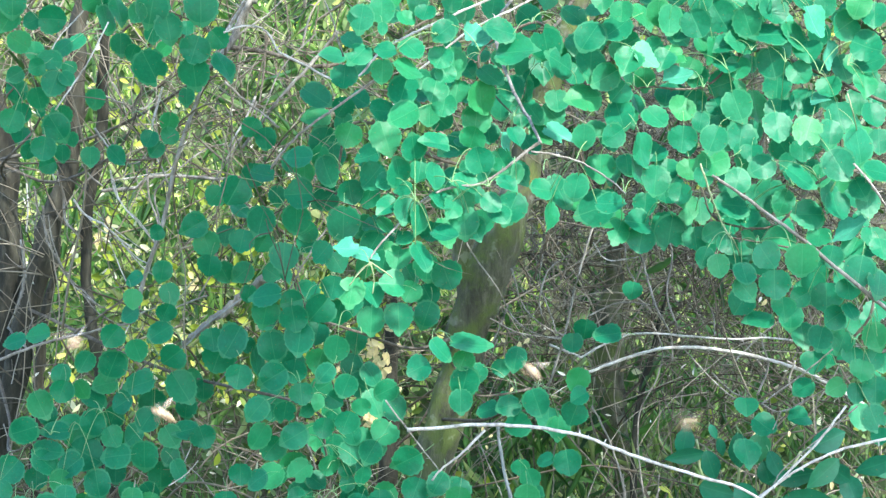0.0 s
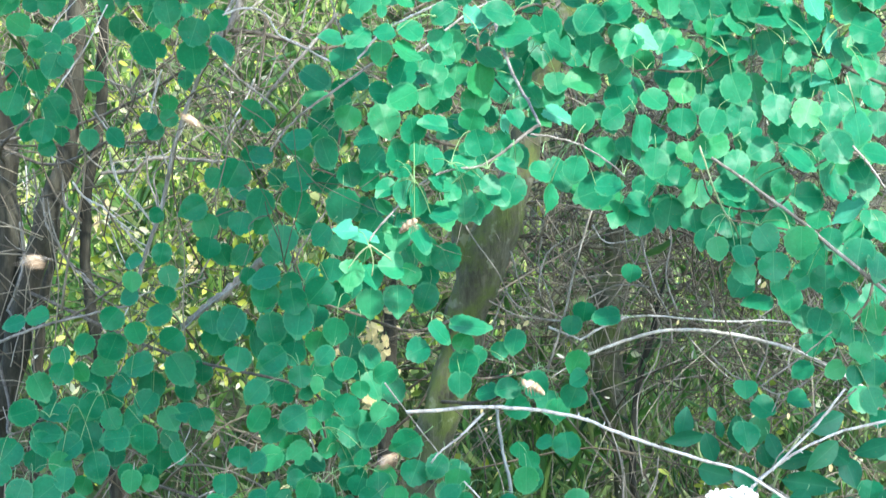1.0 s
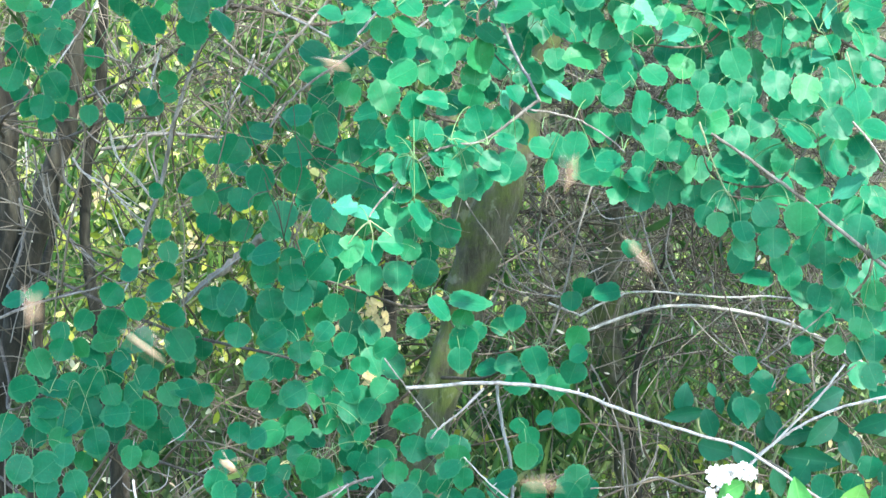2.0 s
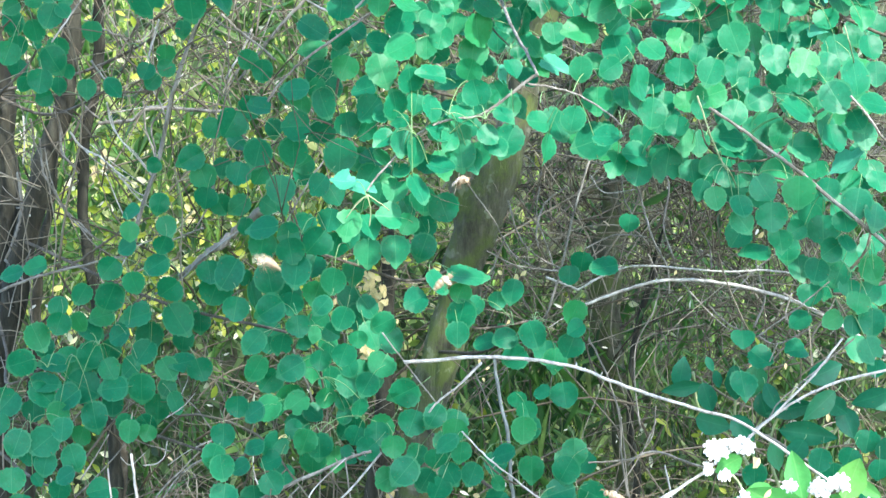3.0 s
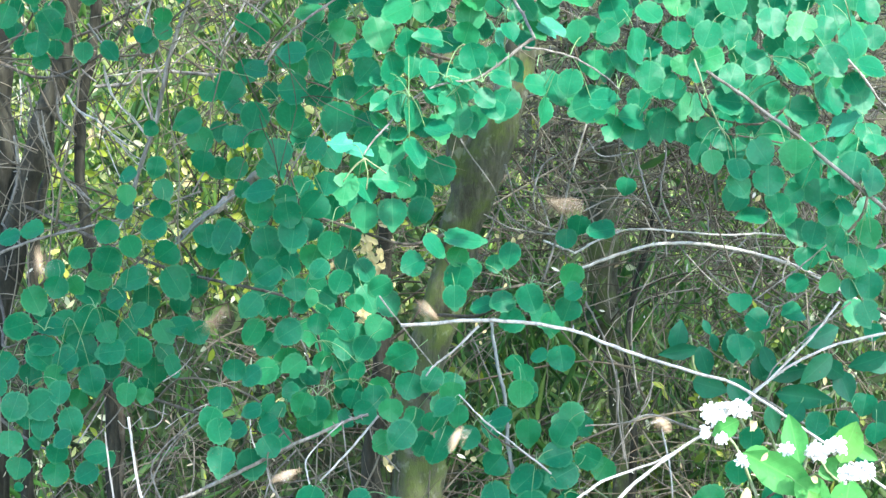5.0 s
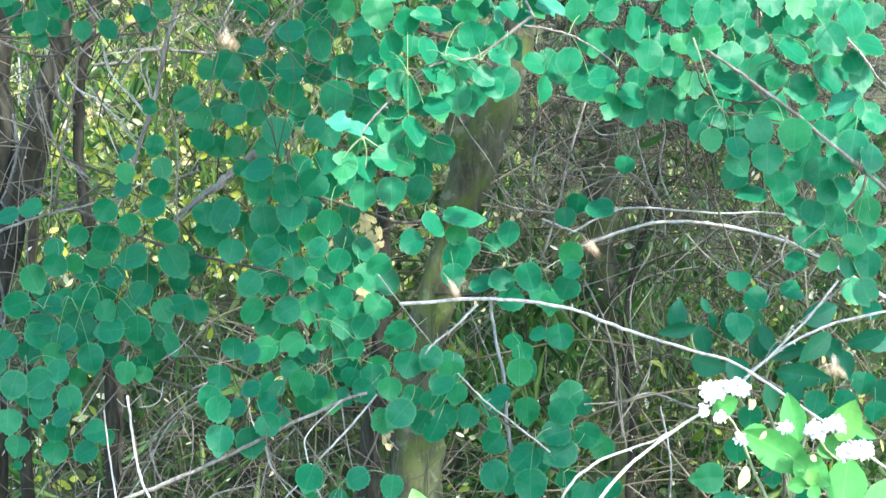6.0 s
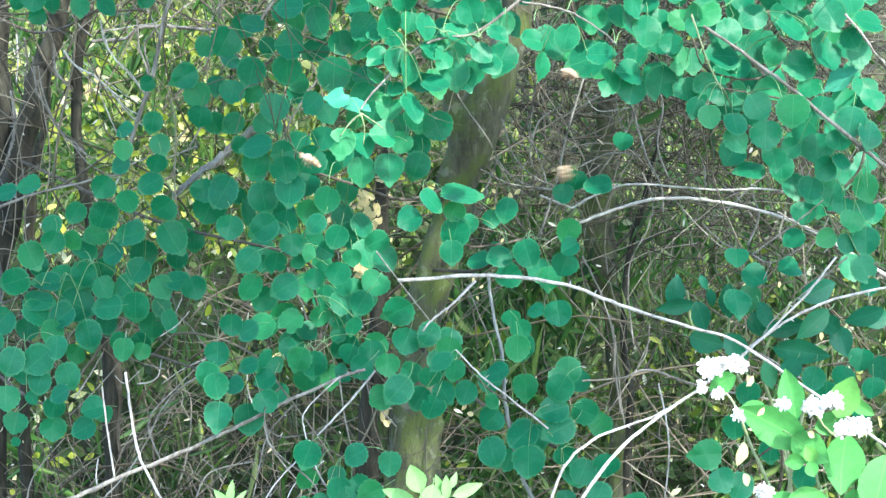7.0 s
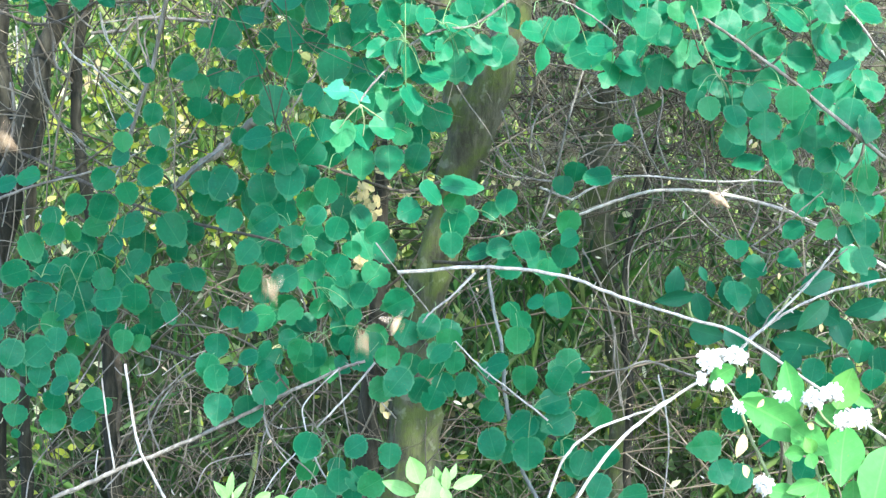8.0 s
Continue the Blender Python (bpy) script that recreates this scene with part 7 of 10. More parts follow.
bough = stem(dark_tree, "bough", BROWN, 0.0022, 0.0060, (-0.420, 5.180, 1.644), (-0.382, 5.195, 1.627), (-0.360, 5.210, 1.610), (-0.347, 5.225, 1.567), (-0.553, 5.543, 1.453), (-0.760, 5.700, 1.400))
leaf(bough, 0, -0.373, 5.067, 1.586, 0.0476, 18, 4, -4, (-0.367, 5.150, 1.618))
leaf(bough, 12, -0.443, 5.096, 1.559, 0.0531, -25, -7, 10, (-0.418, 5.150, 1.644))
leaf(bough, 2, -0.441, 5.107, 1.648, 0.0515, 10, 13, 0)
leaf(bough, 3, -0.416, 5.107, 1.619, 0.0429, -10, 17, -8, (-0.418, 5.150, 1.644))
leaf(bough, 4, -0.366, 5.099, 1.651, 0.0531, 0, 14, -4)
leaf(bough, 6, -0.376, 5.093, 1.551, 0.0479, -5, -7, 12, (-0.379, 5.150, 1.627))
leaf(bough, 7, -0.341, 5.112, 1.602, 0.0361, -40, -9, -2, (-0.367, 5.150, 1.618))
leaf(bough, 3, -0.333, 5.112, 1.561, 0.0429, -25, 55, -9, (-0.349, 5.150, 1.588))
leaf(bough, 5, -0.461, 5.100, 1.641, 0.0308, 30, -16, 7, (-0.418, 5.150, 1.644))
leaf(bough, 4, -0.513, 5.132, 1.632, 0.0431, 0, 58, -15)
leaf(bough, 3, -0.493, 5.128, 1.645, 0.0396, -8, 55, -12)
leaf(bough, 0, -0.534, 5.145, 1.659, 0.0363, 60, 10, 13)
leaf(bough, 6, -0.442, 5.335, 1.588, 0.0251, 40, 17, -1, (-0.398, 5.150, 1.635))
leaf(bough, 3, -0.511, 5.156, 1.659, 0.0346, 30, 19, 15)
leaf(bough, 0, -0.400, 5.263, 1.620, 0.0265, 0, 1, -14, (-0.398, 5.150, 1.635))
bough = stem(dark_tree, "bough", BROWN, 0.0022, 0.0060, (-0.406, 5.200, 1.138), (-0.478, 5.215, 1.084), (-0.533, 5.230, 1.021), (-0.615, 5.245, 0.984), (-0.679, 5.260, 0.956), (-0.719, 5.560, 0.973), (-0.760, 5.700, 1.050))
leaf(bough, 7, -0.501, 5.081, 1.153, 0.0393, 40, 18, -3, (-0.439, 5.170, 1.114))
leaf(bough, 5, -0.465, 5.095, 1.130, 0.0342, -20, 0, 15)
leaf(bough, 5, -0.545, 5.107, 1.111, 0.0326, 30, 18, -2, (-0.474, 5.170, 1.088))
leaf(bough, 3, -0.505, 5.131, 1.104, 0.0448, 20, 12, 12, (-0.439, 5.170, 1.114))
leaf(bough, 8, -0.473, 5.115, 1.206, 0.0309, 0, 29, -13)
leaf(bough, 5, -0.478, 5.144, 1.181, 0.0311, 60, -29, 14, (-0.404, 5.170, 1.140))
leaf(bough, 7, -0.471, 5.145, 1.233, 0.0311, 60, -48, 2)
leaf(bough, 3, -0.428, 5.127, 1.248, 0.0310, 10, 15, 5)
leaf(bough, 6, -0.420, 5.152, 1.212, 0.0320, -20, 17, -1)
leaf(bough, 7, -0.425, 5.149, 1.184, 0.0329, 20, 17, 15)
leaf(bough, 3, -0.435, 5.163, 1.151, 0.0381, 60, -29, 2, (-0.404, 5.170, 1.140))
leaf(bough, 1, -0.414, 5.144, 1.116, 0.0432, 50, 13, 15, (-0.404, 5.170, 1.140))
leaf(bough, 7, -0.622, 5.171, 1.146, 0.0399, 80, -48, 5)
leaf(bough, 5, -0.659, 5.177, 1.135, 0.0348, 70, -48, 0)
leaf(bough, 0, -0.354, 5.152, 1.142, 0.0398, -10, -10, -1)
leaf(bough, 7, -0.348, 5.192, 1.111, 0.0523, 20, 13, 10)
leaf(bough, 6, -0.625, 5.196, 1.037, 0.0436, -25, 29, 2)
leaf(bough, 4, -0.646, 5.168, 0.999, 0.0434, 70, 10, 8, (-0.606, 5.170, 0.992))
leaf(bough, 7, -0.588, 5.173, 1.060, 0.0382, 20, 11, 2)
leaf(bough, 4, -0.559, 5.186, 1.061, 0.0296, -30, -19, -1)
leaf(bough, 4, -0.594, 5.214, 1.082, 0.0315, 10, -14, -13)
leaf(bough, 4, -0.544, 5.218, 1.044, 0.0403, -60, 48, 6, (-0.606, 5.170, 0.992))
leaf(bough, 4, -0.526, 5.223, 1.066, 0.0368, 70, -33, -14, (-0.474, 5.170, 1.088))
leaf(bough, 2, -0.469, 5.197, 1.068, 0.0471, 80, -40, 15, (-0.439, 5.170, 1.114))
leaf(bough, 7, -0.496, 5.199, 1.039, 0.0384, 60, -29, 15, (-0.474, 5.170, 1.088))
leaf(bough, 6, -0.408, 5.212, 1.063, 0.0525, -30, 33, -1, (-0.439, 5.170, 1.114))
leaf(bough, 5, -0.459, 5.296, 1.029, 0.0445, 0, 8, 3, (-0.439, 5.170, 1.114))
leaf(bough, 6, -0.460, 5.219, 1.011, 0.0403, 30, -16, -13, (-0.439, 5.170, 1.114))
leaf(bough, 3, -0.545, 5.216, 1.005, 0.0420, 20, -6, 12, (-0.527, 5.170, 1.027))
leaf(bough, 2, -0.581, 5.228, 1.004, 0.0316, 80, -41, -12, (-0.527, 5.170, 1.027))
leaf(bough, 2, -0.599, 5.199, 0.993, 0.0402, 80, -45, -13, (-0.566, 5.170, 1.010))
leaf(bough, 0, -0.515, 5.203, 0.986, 0.0384, -25, 33, 0, (-0.527, 5.170, 1.027))
leaf(bough, 6, -0.481, 5.222, 0.986, 0.0368, 50, -29, 15, (-0.500, 5.170, 1.057))
leaf(bough, 6, -0.425, 5.218, 0.985, 0.0368, -30, 5, -12)
leaf(bough, 3, -0.399, 5.219, 0.994, 0.0368, 70, -33, -15)
leaf(bough, 0, -0.374, 5.213, 0.985, 0.0403, -20, 8, 7)
leaf(bough, 8, -0.558, 5.229, 0.956, 0.0580, -60, 17, -13, (-0.606, 5.170, 0.992))
leaf(bough, 2, -0.576, 5.192, 0.942, 0.0453, 60, -33, 15, (-0.527, 5.170, 1.027))
leaf(bough, 5, -0.616, 5.211, 0.962, 0.0473, -75, 52, -10, (-0.637, 5.170, 0.979))
leaf(bough, 4, -0.618, 5.197, 0.947, 0.0436, -60, 41, 15, (-0.637, 5.170, 0.979))
leaf(bough, 3, -0.506, 5.199, 0.956, 0.0437, 90, -29, 15)
leaf(bough, 3, -0.463, 5.192, 0.958, 0.0453, 5, -13, 15, (-0.527, 5.170, 1.027))
leaf(bough, 7, -0.672, 5.200, 0.934, 0.0472, 40, -11, -5, (-0.637, 5.170, 0.979))
leaf(bough, 7, -0.650, 5.353, 0.903, 0.0378, 0, -3, -5, (-0.637, 5.170, 0.979))
leaf(bough, 5, -0.592, 5.193, 0.917, 0.0384, 10, -18, 2, (-0.566, 5.170, 1.010))
leaf(bough, 3, -0.536, 5.191, 0.914, 0.0436, -10, -12, -4, (-0.566, 5.170, 1.010))
leaf(bough, 6, -0.425, 5.217, 0.955, 0.0298, 30, 8, -14)
leaf(bough, 5, -0.411, 5.191, 0.935, 0.0349, -30, 48, 11)
leaf(bough, 2, -0.445, 5.283, 0.917, 0.0426, 0, 12, 4)
leaf(bough, 5, -0.488, 5.207, 0.900, 0.0332, 10, -5, 13)
leaf(bough, 2, -0.458, 5.230, 0.897, 0.0334, -30, -13, 12)
leaf(bough, 6, -0.521, 5.333, 0.915, 0.0358, 0, -14, -9, (-0.527, 5.170, 1.027))
leaf(bough, 0, -0.687, 5.191, 0.902, 0.0384, 0, 4, -11, (-0.667, 5.170, 0.966))
leaf(bough, 3, -0.589, 5.332, 0.975, 0.0358, 0, -15, 1, (-0.527, 5.170, 1.027))
leaf(bough, 8, -0.526, 5.337, 1.001, 0.0358, 20, 8, 0, (-0.500, 5.170, 1.057))
leaf(bough, 4, -0.407, 5.317, 1.021, 0.0357, 10, -16, 5, (-0.439, 5.170, 1.114))
leaf(bough, 3, -0.380, 5.320, 1.048, 0.0322, 0, 5, 5, (-0.404, 5.170, 1.140))
leaf(bough, 2, -0.630, 5.340, 1.006, 0.0323, 0, 0, 3)
leaf(bough, 0, -0.397, 5.337, 1.064, 0.0323, 58, -10, -11)
leaf(bough, 8, -0.552, 5.316, 1.031, 0.0348, -38, 39, 10)
leaf(bough, 2, -0.562, 5.409, 0.977, 0.0363, -17, -19, -5)
leaf(bough, 1, -0.511, 5.322, 0.964, 0.0429, 25, 24, 7)
bough = stem(dark_tree, "bough", BROWN, 0.0022, 0.0060, (-0.658, 5.160, 0.914), (-0.608, 5.175, 0.895), (-0.575, 5.190, 0.840), (-0.595, 5.205, 0.802), (-0.682, 5.542, 0.771), (-0.770, 5.720, 0.800))
leaf(bough, 4, -0.641, 5.069, 0.888, 0.0409, 20, 3, -11, (-0.628, 5.130, 0.909))
leaf(bough, 5, -0.601, 5.079, 0.888, 0.0478, 50, -8, 1)
leaf(bough, 8, -0.573, 5.077, 0.908, 0.0358, 0, -14, -14, (-0.628, 5.130, 0.909))
leaf(bough, 4, -0.557, 5.080, 0.864, 0.0392, -20, -7, -11, (-0.585, 5.130, 0.874))
leaf(bough, 4, -0.601, 5.091, 0.853, 0.0359, 10, -14, -10, (-0.602, 5.130, 0.900))
leaf(bough, 5, -0.567, 5.069, 0.837, 0.0323, 60, -38, 10, (-0.568, 5.130, 0.848))
leaf(bough, 0, -0.651, 5.075, 0.831, 0.0426, 0, 11, -11, (-0.654, 5.130, 0.918))
leaf(bough, 8, -0.582, 5.112, 0.810, 0.0343, 10, 4, 15, (-0.577, 5.130, 0.830))
leaf(bough, 1, -0.614, 5.091, 0.828, 0.0256, -40, 48, 3, (-0.628, 5.130, 0.909))
leaf(bough, 1, -0.520, 5.097, 0.811, 0.0394, 75, -33, -4)
leaf(bough, 1, -0.506, 5.123, 0.798, 0.0275, -30, 12, -13, (-0.568, 5.130, 0.848))
leaf(bough, 1, -0.643, 5.127, 0.785, 0.0379, 10, 0, -8, (-0.577, 5.130, 0.830))
leaf(bough, 7, -0.587, 5.130, 0.776, 0.0413, 5, 16, 0, (-0.586, 5.130, 0.813))
leaf(bough, 5, -0.537, 5.127, 0.776, 0.0379, 60, -29, 1, (-0.568, 5.130, 0.848))
leaf(bough, 8, -0.477, 5.140, 0.897, 0.0345, 0, -17, -13)
leaf(bough, 0, -0.451, 5.153, 0.893, 0.0294, 20, 6, -4)
leaf(bough, 3, -0.644, 5.134, 0.754, 0.0147, 40, -3, 15, (-0.586, 5.130, 0.813))
leaf(bough, 0, -0.655, 5.311, 0.837, 0.0357, 0, -15, 15, (-0.628, 5.130, 0.909))
leaf(bough, 0, -0.569, 5.308, 0.869, 0.0357, 20, -18, 13)
bough = stem(dark_tree, "bough", BROWN, 0.0022, 0.0060, (-0.192, 5.065, 0.891), (-0.170, 5.050, 0.919), (-0.178, 5.035, 0.989), (-0.203, 5.020, 1.051), (-0.451, 5.430, 1.070), (-0.700, 5.680, 1.150))
leaf(bough, 7, -0.299, 4.905, 1.107, 0.0395, 10, 4, -3)
leaf(bough, 2, -0.248, 4.920, 1.105, 0.0430, 60, -12, 11, (-0.201, 4.990, 1.054))
leaf(bough, 0, -0.209, 4.936, 1.079, 0.0365, -5, 9, -2)
leaf(bough, 0, -0.227, 5.110, 1.097, 0.0395, 10, 1, 10)
leaf(bough, 3, -0.173, 4.944, 1.108, 0.0299, 40, -19, -7)
leaf(bough, 5, -0.143, 4.949, 1.089, 0.0349, 20, 9, 7)
leaf(bough, 3, -0.274, 4.939, 1.055, 0.0365, 40, -16, -2, (-0.201, 4.990, 1.054))
leaf(bough, 12, -0.234, 4.960, 1.049, 0.0333, 10, 6, 15, (-0.201, 4.990, 1.054))
leaf(bough, 7, -0.264, 5.154, 1.029, 0.0294, 0, -11, 7, (-0.201, 4.990, 1.054))
leaf(bough, 3, -0.185, 4.948, 1.065, 0.0224, 10, 29, -12)
leaf(bough, 1, -0.161, 4.972, 1.066, 0.0301, -60, -7, -9, (-0.201, 4.990, 1.054))
leaf(bough, 3, -0.200, 4.956, 1.051, 0.0216, 60, 18, -10)
leaf(bough, 7, -0.143, 4.964, 1.034, 0.0383, 20, 18, 7)
leaf(bough, 0, -0.178, 4.981, 1.024, 0.0335, 10, 18, 1, (-0.201, 4.990, 1.054))
leaf(bough, 4, -0.273, 4.981, 1.011, 0.0385, 30, 29, -2, (-0.201, 4.990, 1.054))
leaf(bough, 3, -0.220, 4.977, 1.011, 0.0401, 60, -13, 2, (-0.189, 4.990, 1.024))
leaf(bough, 7, -0.256, 5.014, 0.990, 0.0421, 40, 17, -2, (-0.201, 4.990, 1.054))
leaf(bough, 4, -0.136, 5.016, 1.009, 0.0303, -20, -15, -9, (-0.201, 4.990, 1.054))
leaf(bough, 8, -0.139, 5.019, 0.982, 0.0354, 0, 8, -12, (-0.189, 4.990, 1.024))
leaf(bough, 6, -0.108, 5.011, 0.984, 0.0370, 30, -6, 8)
leaf(bough, 7, -0.173, 5.028, 0.962, 0.0338, 10, 29, 4, (-0.176, 4.990, 0.994))
leaf(bough, 7, -0.305, 5.042, 0.947, 0.0356, 0, -5, 3)
leaf(bough, 7, -0.231, 5.167, 0.948, 0.0434, 0, 6, 12, (-0.201, 4.990, 1.054))
leaf(bough, 12, -0.214, 5.013, 0.955, 0.0370, 50, -19, -6, (-0.176, 4.990, 0.994))
leaf(bough, 3, -0.145, 5.037, 0.957, 0.0288, -10, 16, 6, (-0.176, 4.990, 0.994))
leaf(bough, 8, -0.121, 5.017, 0.947, 0.0303, 0, 41, 15, (-0.176, 4.990, 0.994))
leaf(bough, 4, -0.144, 5.041, 0.932, 0.0237, 10, 0, -3, (-0.176, 4.990, 0.994))
leaf(bough, 4, -0.279, 5.031, 0.939, 0.0338, 60, -33, 14)
leaf(bough, 8, -0.257, 5.160, 0.930, 0.0347, 0, 17, 8, (-0.176, 4.990, 0.994))
leaf(bough, 4, -0.085, 5.034, 1.073, 0.0355, 60, 10, 5)
leaf(bough, 8, -0.074, 5.040, 1.047, 0.0406, -40, 23, 7)
leaf(bough, 1, -0.090, 5.139, 0.999, 0.0449, 30, -1, -14)
leaf(bough, 2, -0.053, 5.039, 0.968, 0.0457, 60, 9, 15)
leaf(bough, 0, -0.041, 5.034, 0.924, 0.0440, 20, 0, -1)
leaf(bough, 7, -0.127, 5.049, 0.917, 0.0322, 0, -15, 15, (-0.176, 4.990, 0.994))
leaf(bough, 7, -0.087, 5.028, 0.920, 0.0388, 60, 14, -2)
leaf(bough, 3, -0.007, 5.021, 0.935, 0.0354, 30, 7, -7)
leaf(bough, 0, -0.220, 5.041, 0.912, 0.0305, 80, -5, -15, (-0.179, 4.990, 0.914))
leaf(bough, 2, -0.169, 5.146, 1.021, 0.0259, 0, -11, 8, (-0.201, 4.990, 1.054))
leaf(bough, 0, -0.125, 5.121, 1.041, 0.0292, 0, -1, 5)
leaf(bough, 2, -0.194, 5.122, 0.997, 0.0378, 0, 11, 0, (-0.201, 4.990, 1.054))
leaf(bough, 2, -0.169, 5.141, 0.978, 0.0380, 0, 4, 6, (-0.189, 4.990, 1.024))
leaf(bough, 5, -0.143, 5.132, 0.900, 0.0310, 30, 4, 6, (-0.172, 4.990, 0.961))
leaf(bough, 4, -0.112, 5.200, 1.083, 0.0367, -41, 35, 10)
leaf(bough, 4, -0.266, 5.170, 1.045, 0.0443, -53, 2, -12)
leaf(bough, 5, -0.187, 5.176, 1.064, 0.0356, 58, -5, 9)
leaf(bough, 4, -0.128, 5.231, 1.064, 0.0439, -53, 21, -7)
leaf(bough, 4, -0.106, 5.170, 1.042, 0.0417, -19, 38, -12)
leaf(bough, 8, -0.174, 5.174, 1.027, 0.0321, 13, 29, 6)
leaf(bough, 7, -0.128, 5.140, 0.987, 0.0423, -15, 38, -6)
leaf(bough, 3, -0.105, 5.195, 0.971, 0.0384, -6, 29, 4)
leaf(bough, 6, -0.263, 5.129, 0.933, 0.0422, 54, -29, -3)
leaf(bough, 8, -0.197, 5.193, 0.918, 0.0331, -47, 35, -10)
leaf(bough, 5, -0.132, 5.233, 0.944, 0.0413, -36, 41, 1)
leaf(bough, 3, -0.221, 5.187, 0.901, 0.0366, -43, 26, -9)
bough = stem(dark_tree, "bough", BROWN, 0.0022, 0.0060, (-0.166, 5.040, 0.920), (-0.226, 5.055, 0.893), (-0.287, 5.070, 0.882), (-0.322, 5.085, 0.863), (-0.536, 5.473, 0.876), (-0.750, 5.700, 0.950))
leaf(bough, 7, -0.320, 4.945, 0.916, 0.0382, 0, -13, -3)
leaf(bough, 3, -0.334, 4.932, 0.887, 0.0348, 20, -3, 8, (-0.300, 5.010, 0.881))
leaf(bough, 5, -0.322, 4.931, 0.870, 0.0381, -10, 18, 7, (-0.300, 5.010, 0.881))
leaf(bough, 8, -0.296, 4.970, 0.864, 0.0300, 60, -38, 8, (-0.254, 5.010, 0.894))
leaf(bough, 2, -0.320, 4.946, 0.822, 0.0415, 5, -2, -14, (-0.317, 5.010, 0.873))
leaf(bough, 5, -0.276, 4.983, 0.813, 0.0452, -5, 1, 3, (-0.283, 5.010, 0.890))
leaf(bough, 7, -0.250, 4.954, 0.842, 0.0383, -30, 5, -6, (-0.283, 5.010, 0.890))
leaf(bough, 9, -0.247, 4.993, 0.894, 0.0419, 40, 18, -13, (-0.224, 5.010, 0.898))
leaf(bough, 3, -0.275, 4.975, 0.893, 0.0284, 80, -38, 15, (-0.254, 5.010, 0.894))
leaf(bough, 0, -0.251, 4.982, 0.872, 0.0351, 60, -33, -4, (-0.224, 5.010, 0.898))
leaf(bough, 2, -0.180, 5.004, 0.892, 0.0403, 0, 0, 11, (-0.165, 5.010, 0.924))
leaf(bough, 2, -0.200, 4.984, 0.902, 0.0368, 20, -4, 14, (-0.165, 5.010, 0.924))
leaf(bough, 0, -0.107, 4.981, 0.890, 0.0385, 50, -8, 11)
leaf(bough, 0, -0.095, 5.004, 0.911, 0.0387, 0, 15, -1, (-0.165, 5.010, 0.924))
leaf(bough, 1, -0.125, 5.009, 0.907, 0.0353, 20, -4, 14)
leaf(bough, 3, -0.160, 5.147, 0.854, 0.0346, 0, 6, -7, (-0.165, 5.010, 0.924))
leaf(bough, 4, -0.195, 5.134, 0.852, 0.0431, 10, -16, 15, (-0.194, 5.010, 0.911))
leaf(bough, 0, -0.139, 5.014, 0.876, 0.0337, -40, 55, 3, (-0.165, 5.010, 0.924))
leaf(bough, 5, -0.238, 5.121, 0.832, 0.0310, 0, -6, -11, (-0.224, 5.010, 0.898))
bough = stem(dark_tree, "bough", BROWN, 0.0022, 0.0060, (-0.521, 5.320, 1.611), (-0.478, 5.335, 1.531), (-0.507, 5.350, 1.441), (-0.562, 5.365, 1.396), (-0.661, 5.612, 1.368), (-0.760, 5.700, 1.400))
leaf(bough, 7, -0.454, 5.210, 1.448, 0.0297, 20, -10, -13, (-0.474, 5.290, 1.531))
leaf(bough, 6, -0.549, 5.239, 1.421, 0.0299, 0, 8, -14, (-0.501, 5.290, 1.443))
leaf(bough, 4, -0.445, 5.221, 1.432, 0.0263, 40, 3, 0, (-0.487, 5.290, 1.487))
leaf(bough, 8, -0.510, 5.249, 1.421, 0.0353, -50, 48, 10, (-0.554, 5.290, 1.398))
leaf(bough, 3, -0.589, 5.225, 1.588, 0.0316, 60, -33, 10, (-0.518, 5.290, 1.611))
leaf(bough, 6, -0.502, 5.252, 1.595, 0.0335, 0, 7, 4, (-0.518, 5.290, 1.611))
leaf(bough, 5, -0.482, 5.240, 1.582, 0.0264, 20, 12, 14, (-0.518, 5.290, 1.611))
leaf(bough, 8, -0.277, 5.263, 1.448, 0.0353, 0, -12, 10)
leaf(bough, 8, -0.300, 5.271, 1.465, 0.0319, 30, 4, 7)
leaf(bough, 6, -0.452, 5.246, 1.610, 0.0264, 0, 3, 0, (-0.518, 5.290, 1.611))
leaf(bough, 0, -0.585, 5.271, 1.558, 0.0248, 0, 19, -6, (-0.518, 5.290, 1.611))
leaf(bough, 0, -0.427, 5.259, 1.452, 0.0300, 40, 4, -10)
leaf(bough, 5, -0.428, 5.264, 1.474, 0.0301, 0, 10, 15, (-0.474, 5.290, 1.531))
leaf(bough, 8, -0.545, 5.287, 1.509, 0.0320, 0, -6, 4, (-0.496, 5.290, 1.571))
leaf(bough, 2, -0.640, 5.277, 1.584, 0.0301, 0, 4, -8)
leaf(bough, 6, -0.600, 5.305, 1.424, 0.0267, 0, -9, 8)
leaf(bough, 7, -0.624, 5.313, 1.405, 0.0303, 70, 10, -5, (-0.554, 5.290, 1.398))
leaf(bough, 3, -0.671, 5.304, 1.522, 0.0356, 0, -6, 11)
leaf(bough, 3, -0.404, 5.307, 1.513, 0.0267, 0, -14, -5, (-0.474, 5.290, 1.531))
leaf(bough, 3, -0.579, 5.321, 1.598, 0.0322, 40, -41, -12, (-0.518, 5.290, 1.611))
# ---------------------------------------------------------------- bare branches, the pale ones coloured as sunlit
bare_shrub = thing("bare_shrub", 0.592, 4.9, 0.0, "arching bare grey branches of a shrub, the pale ones coloured as sunlit", "shrub")
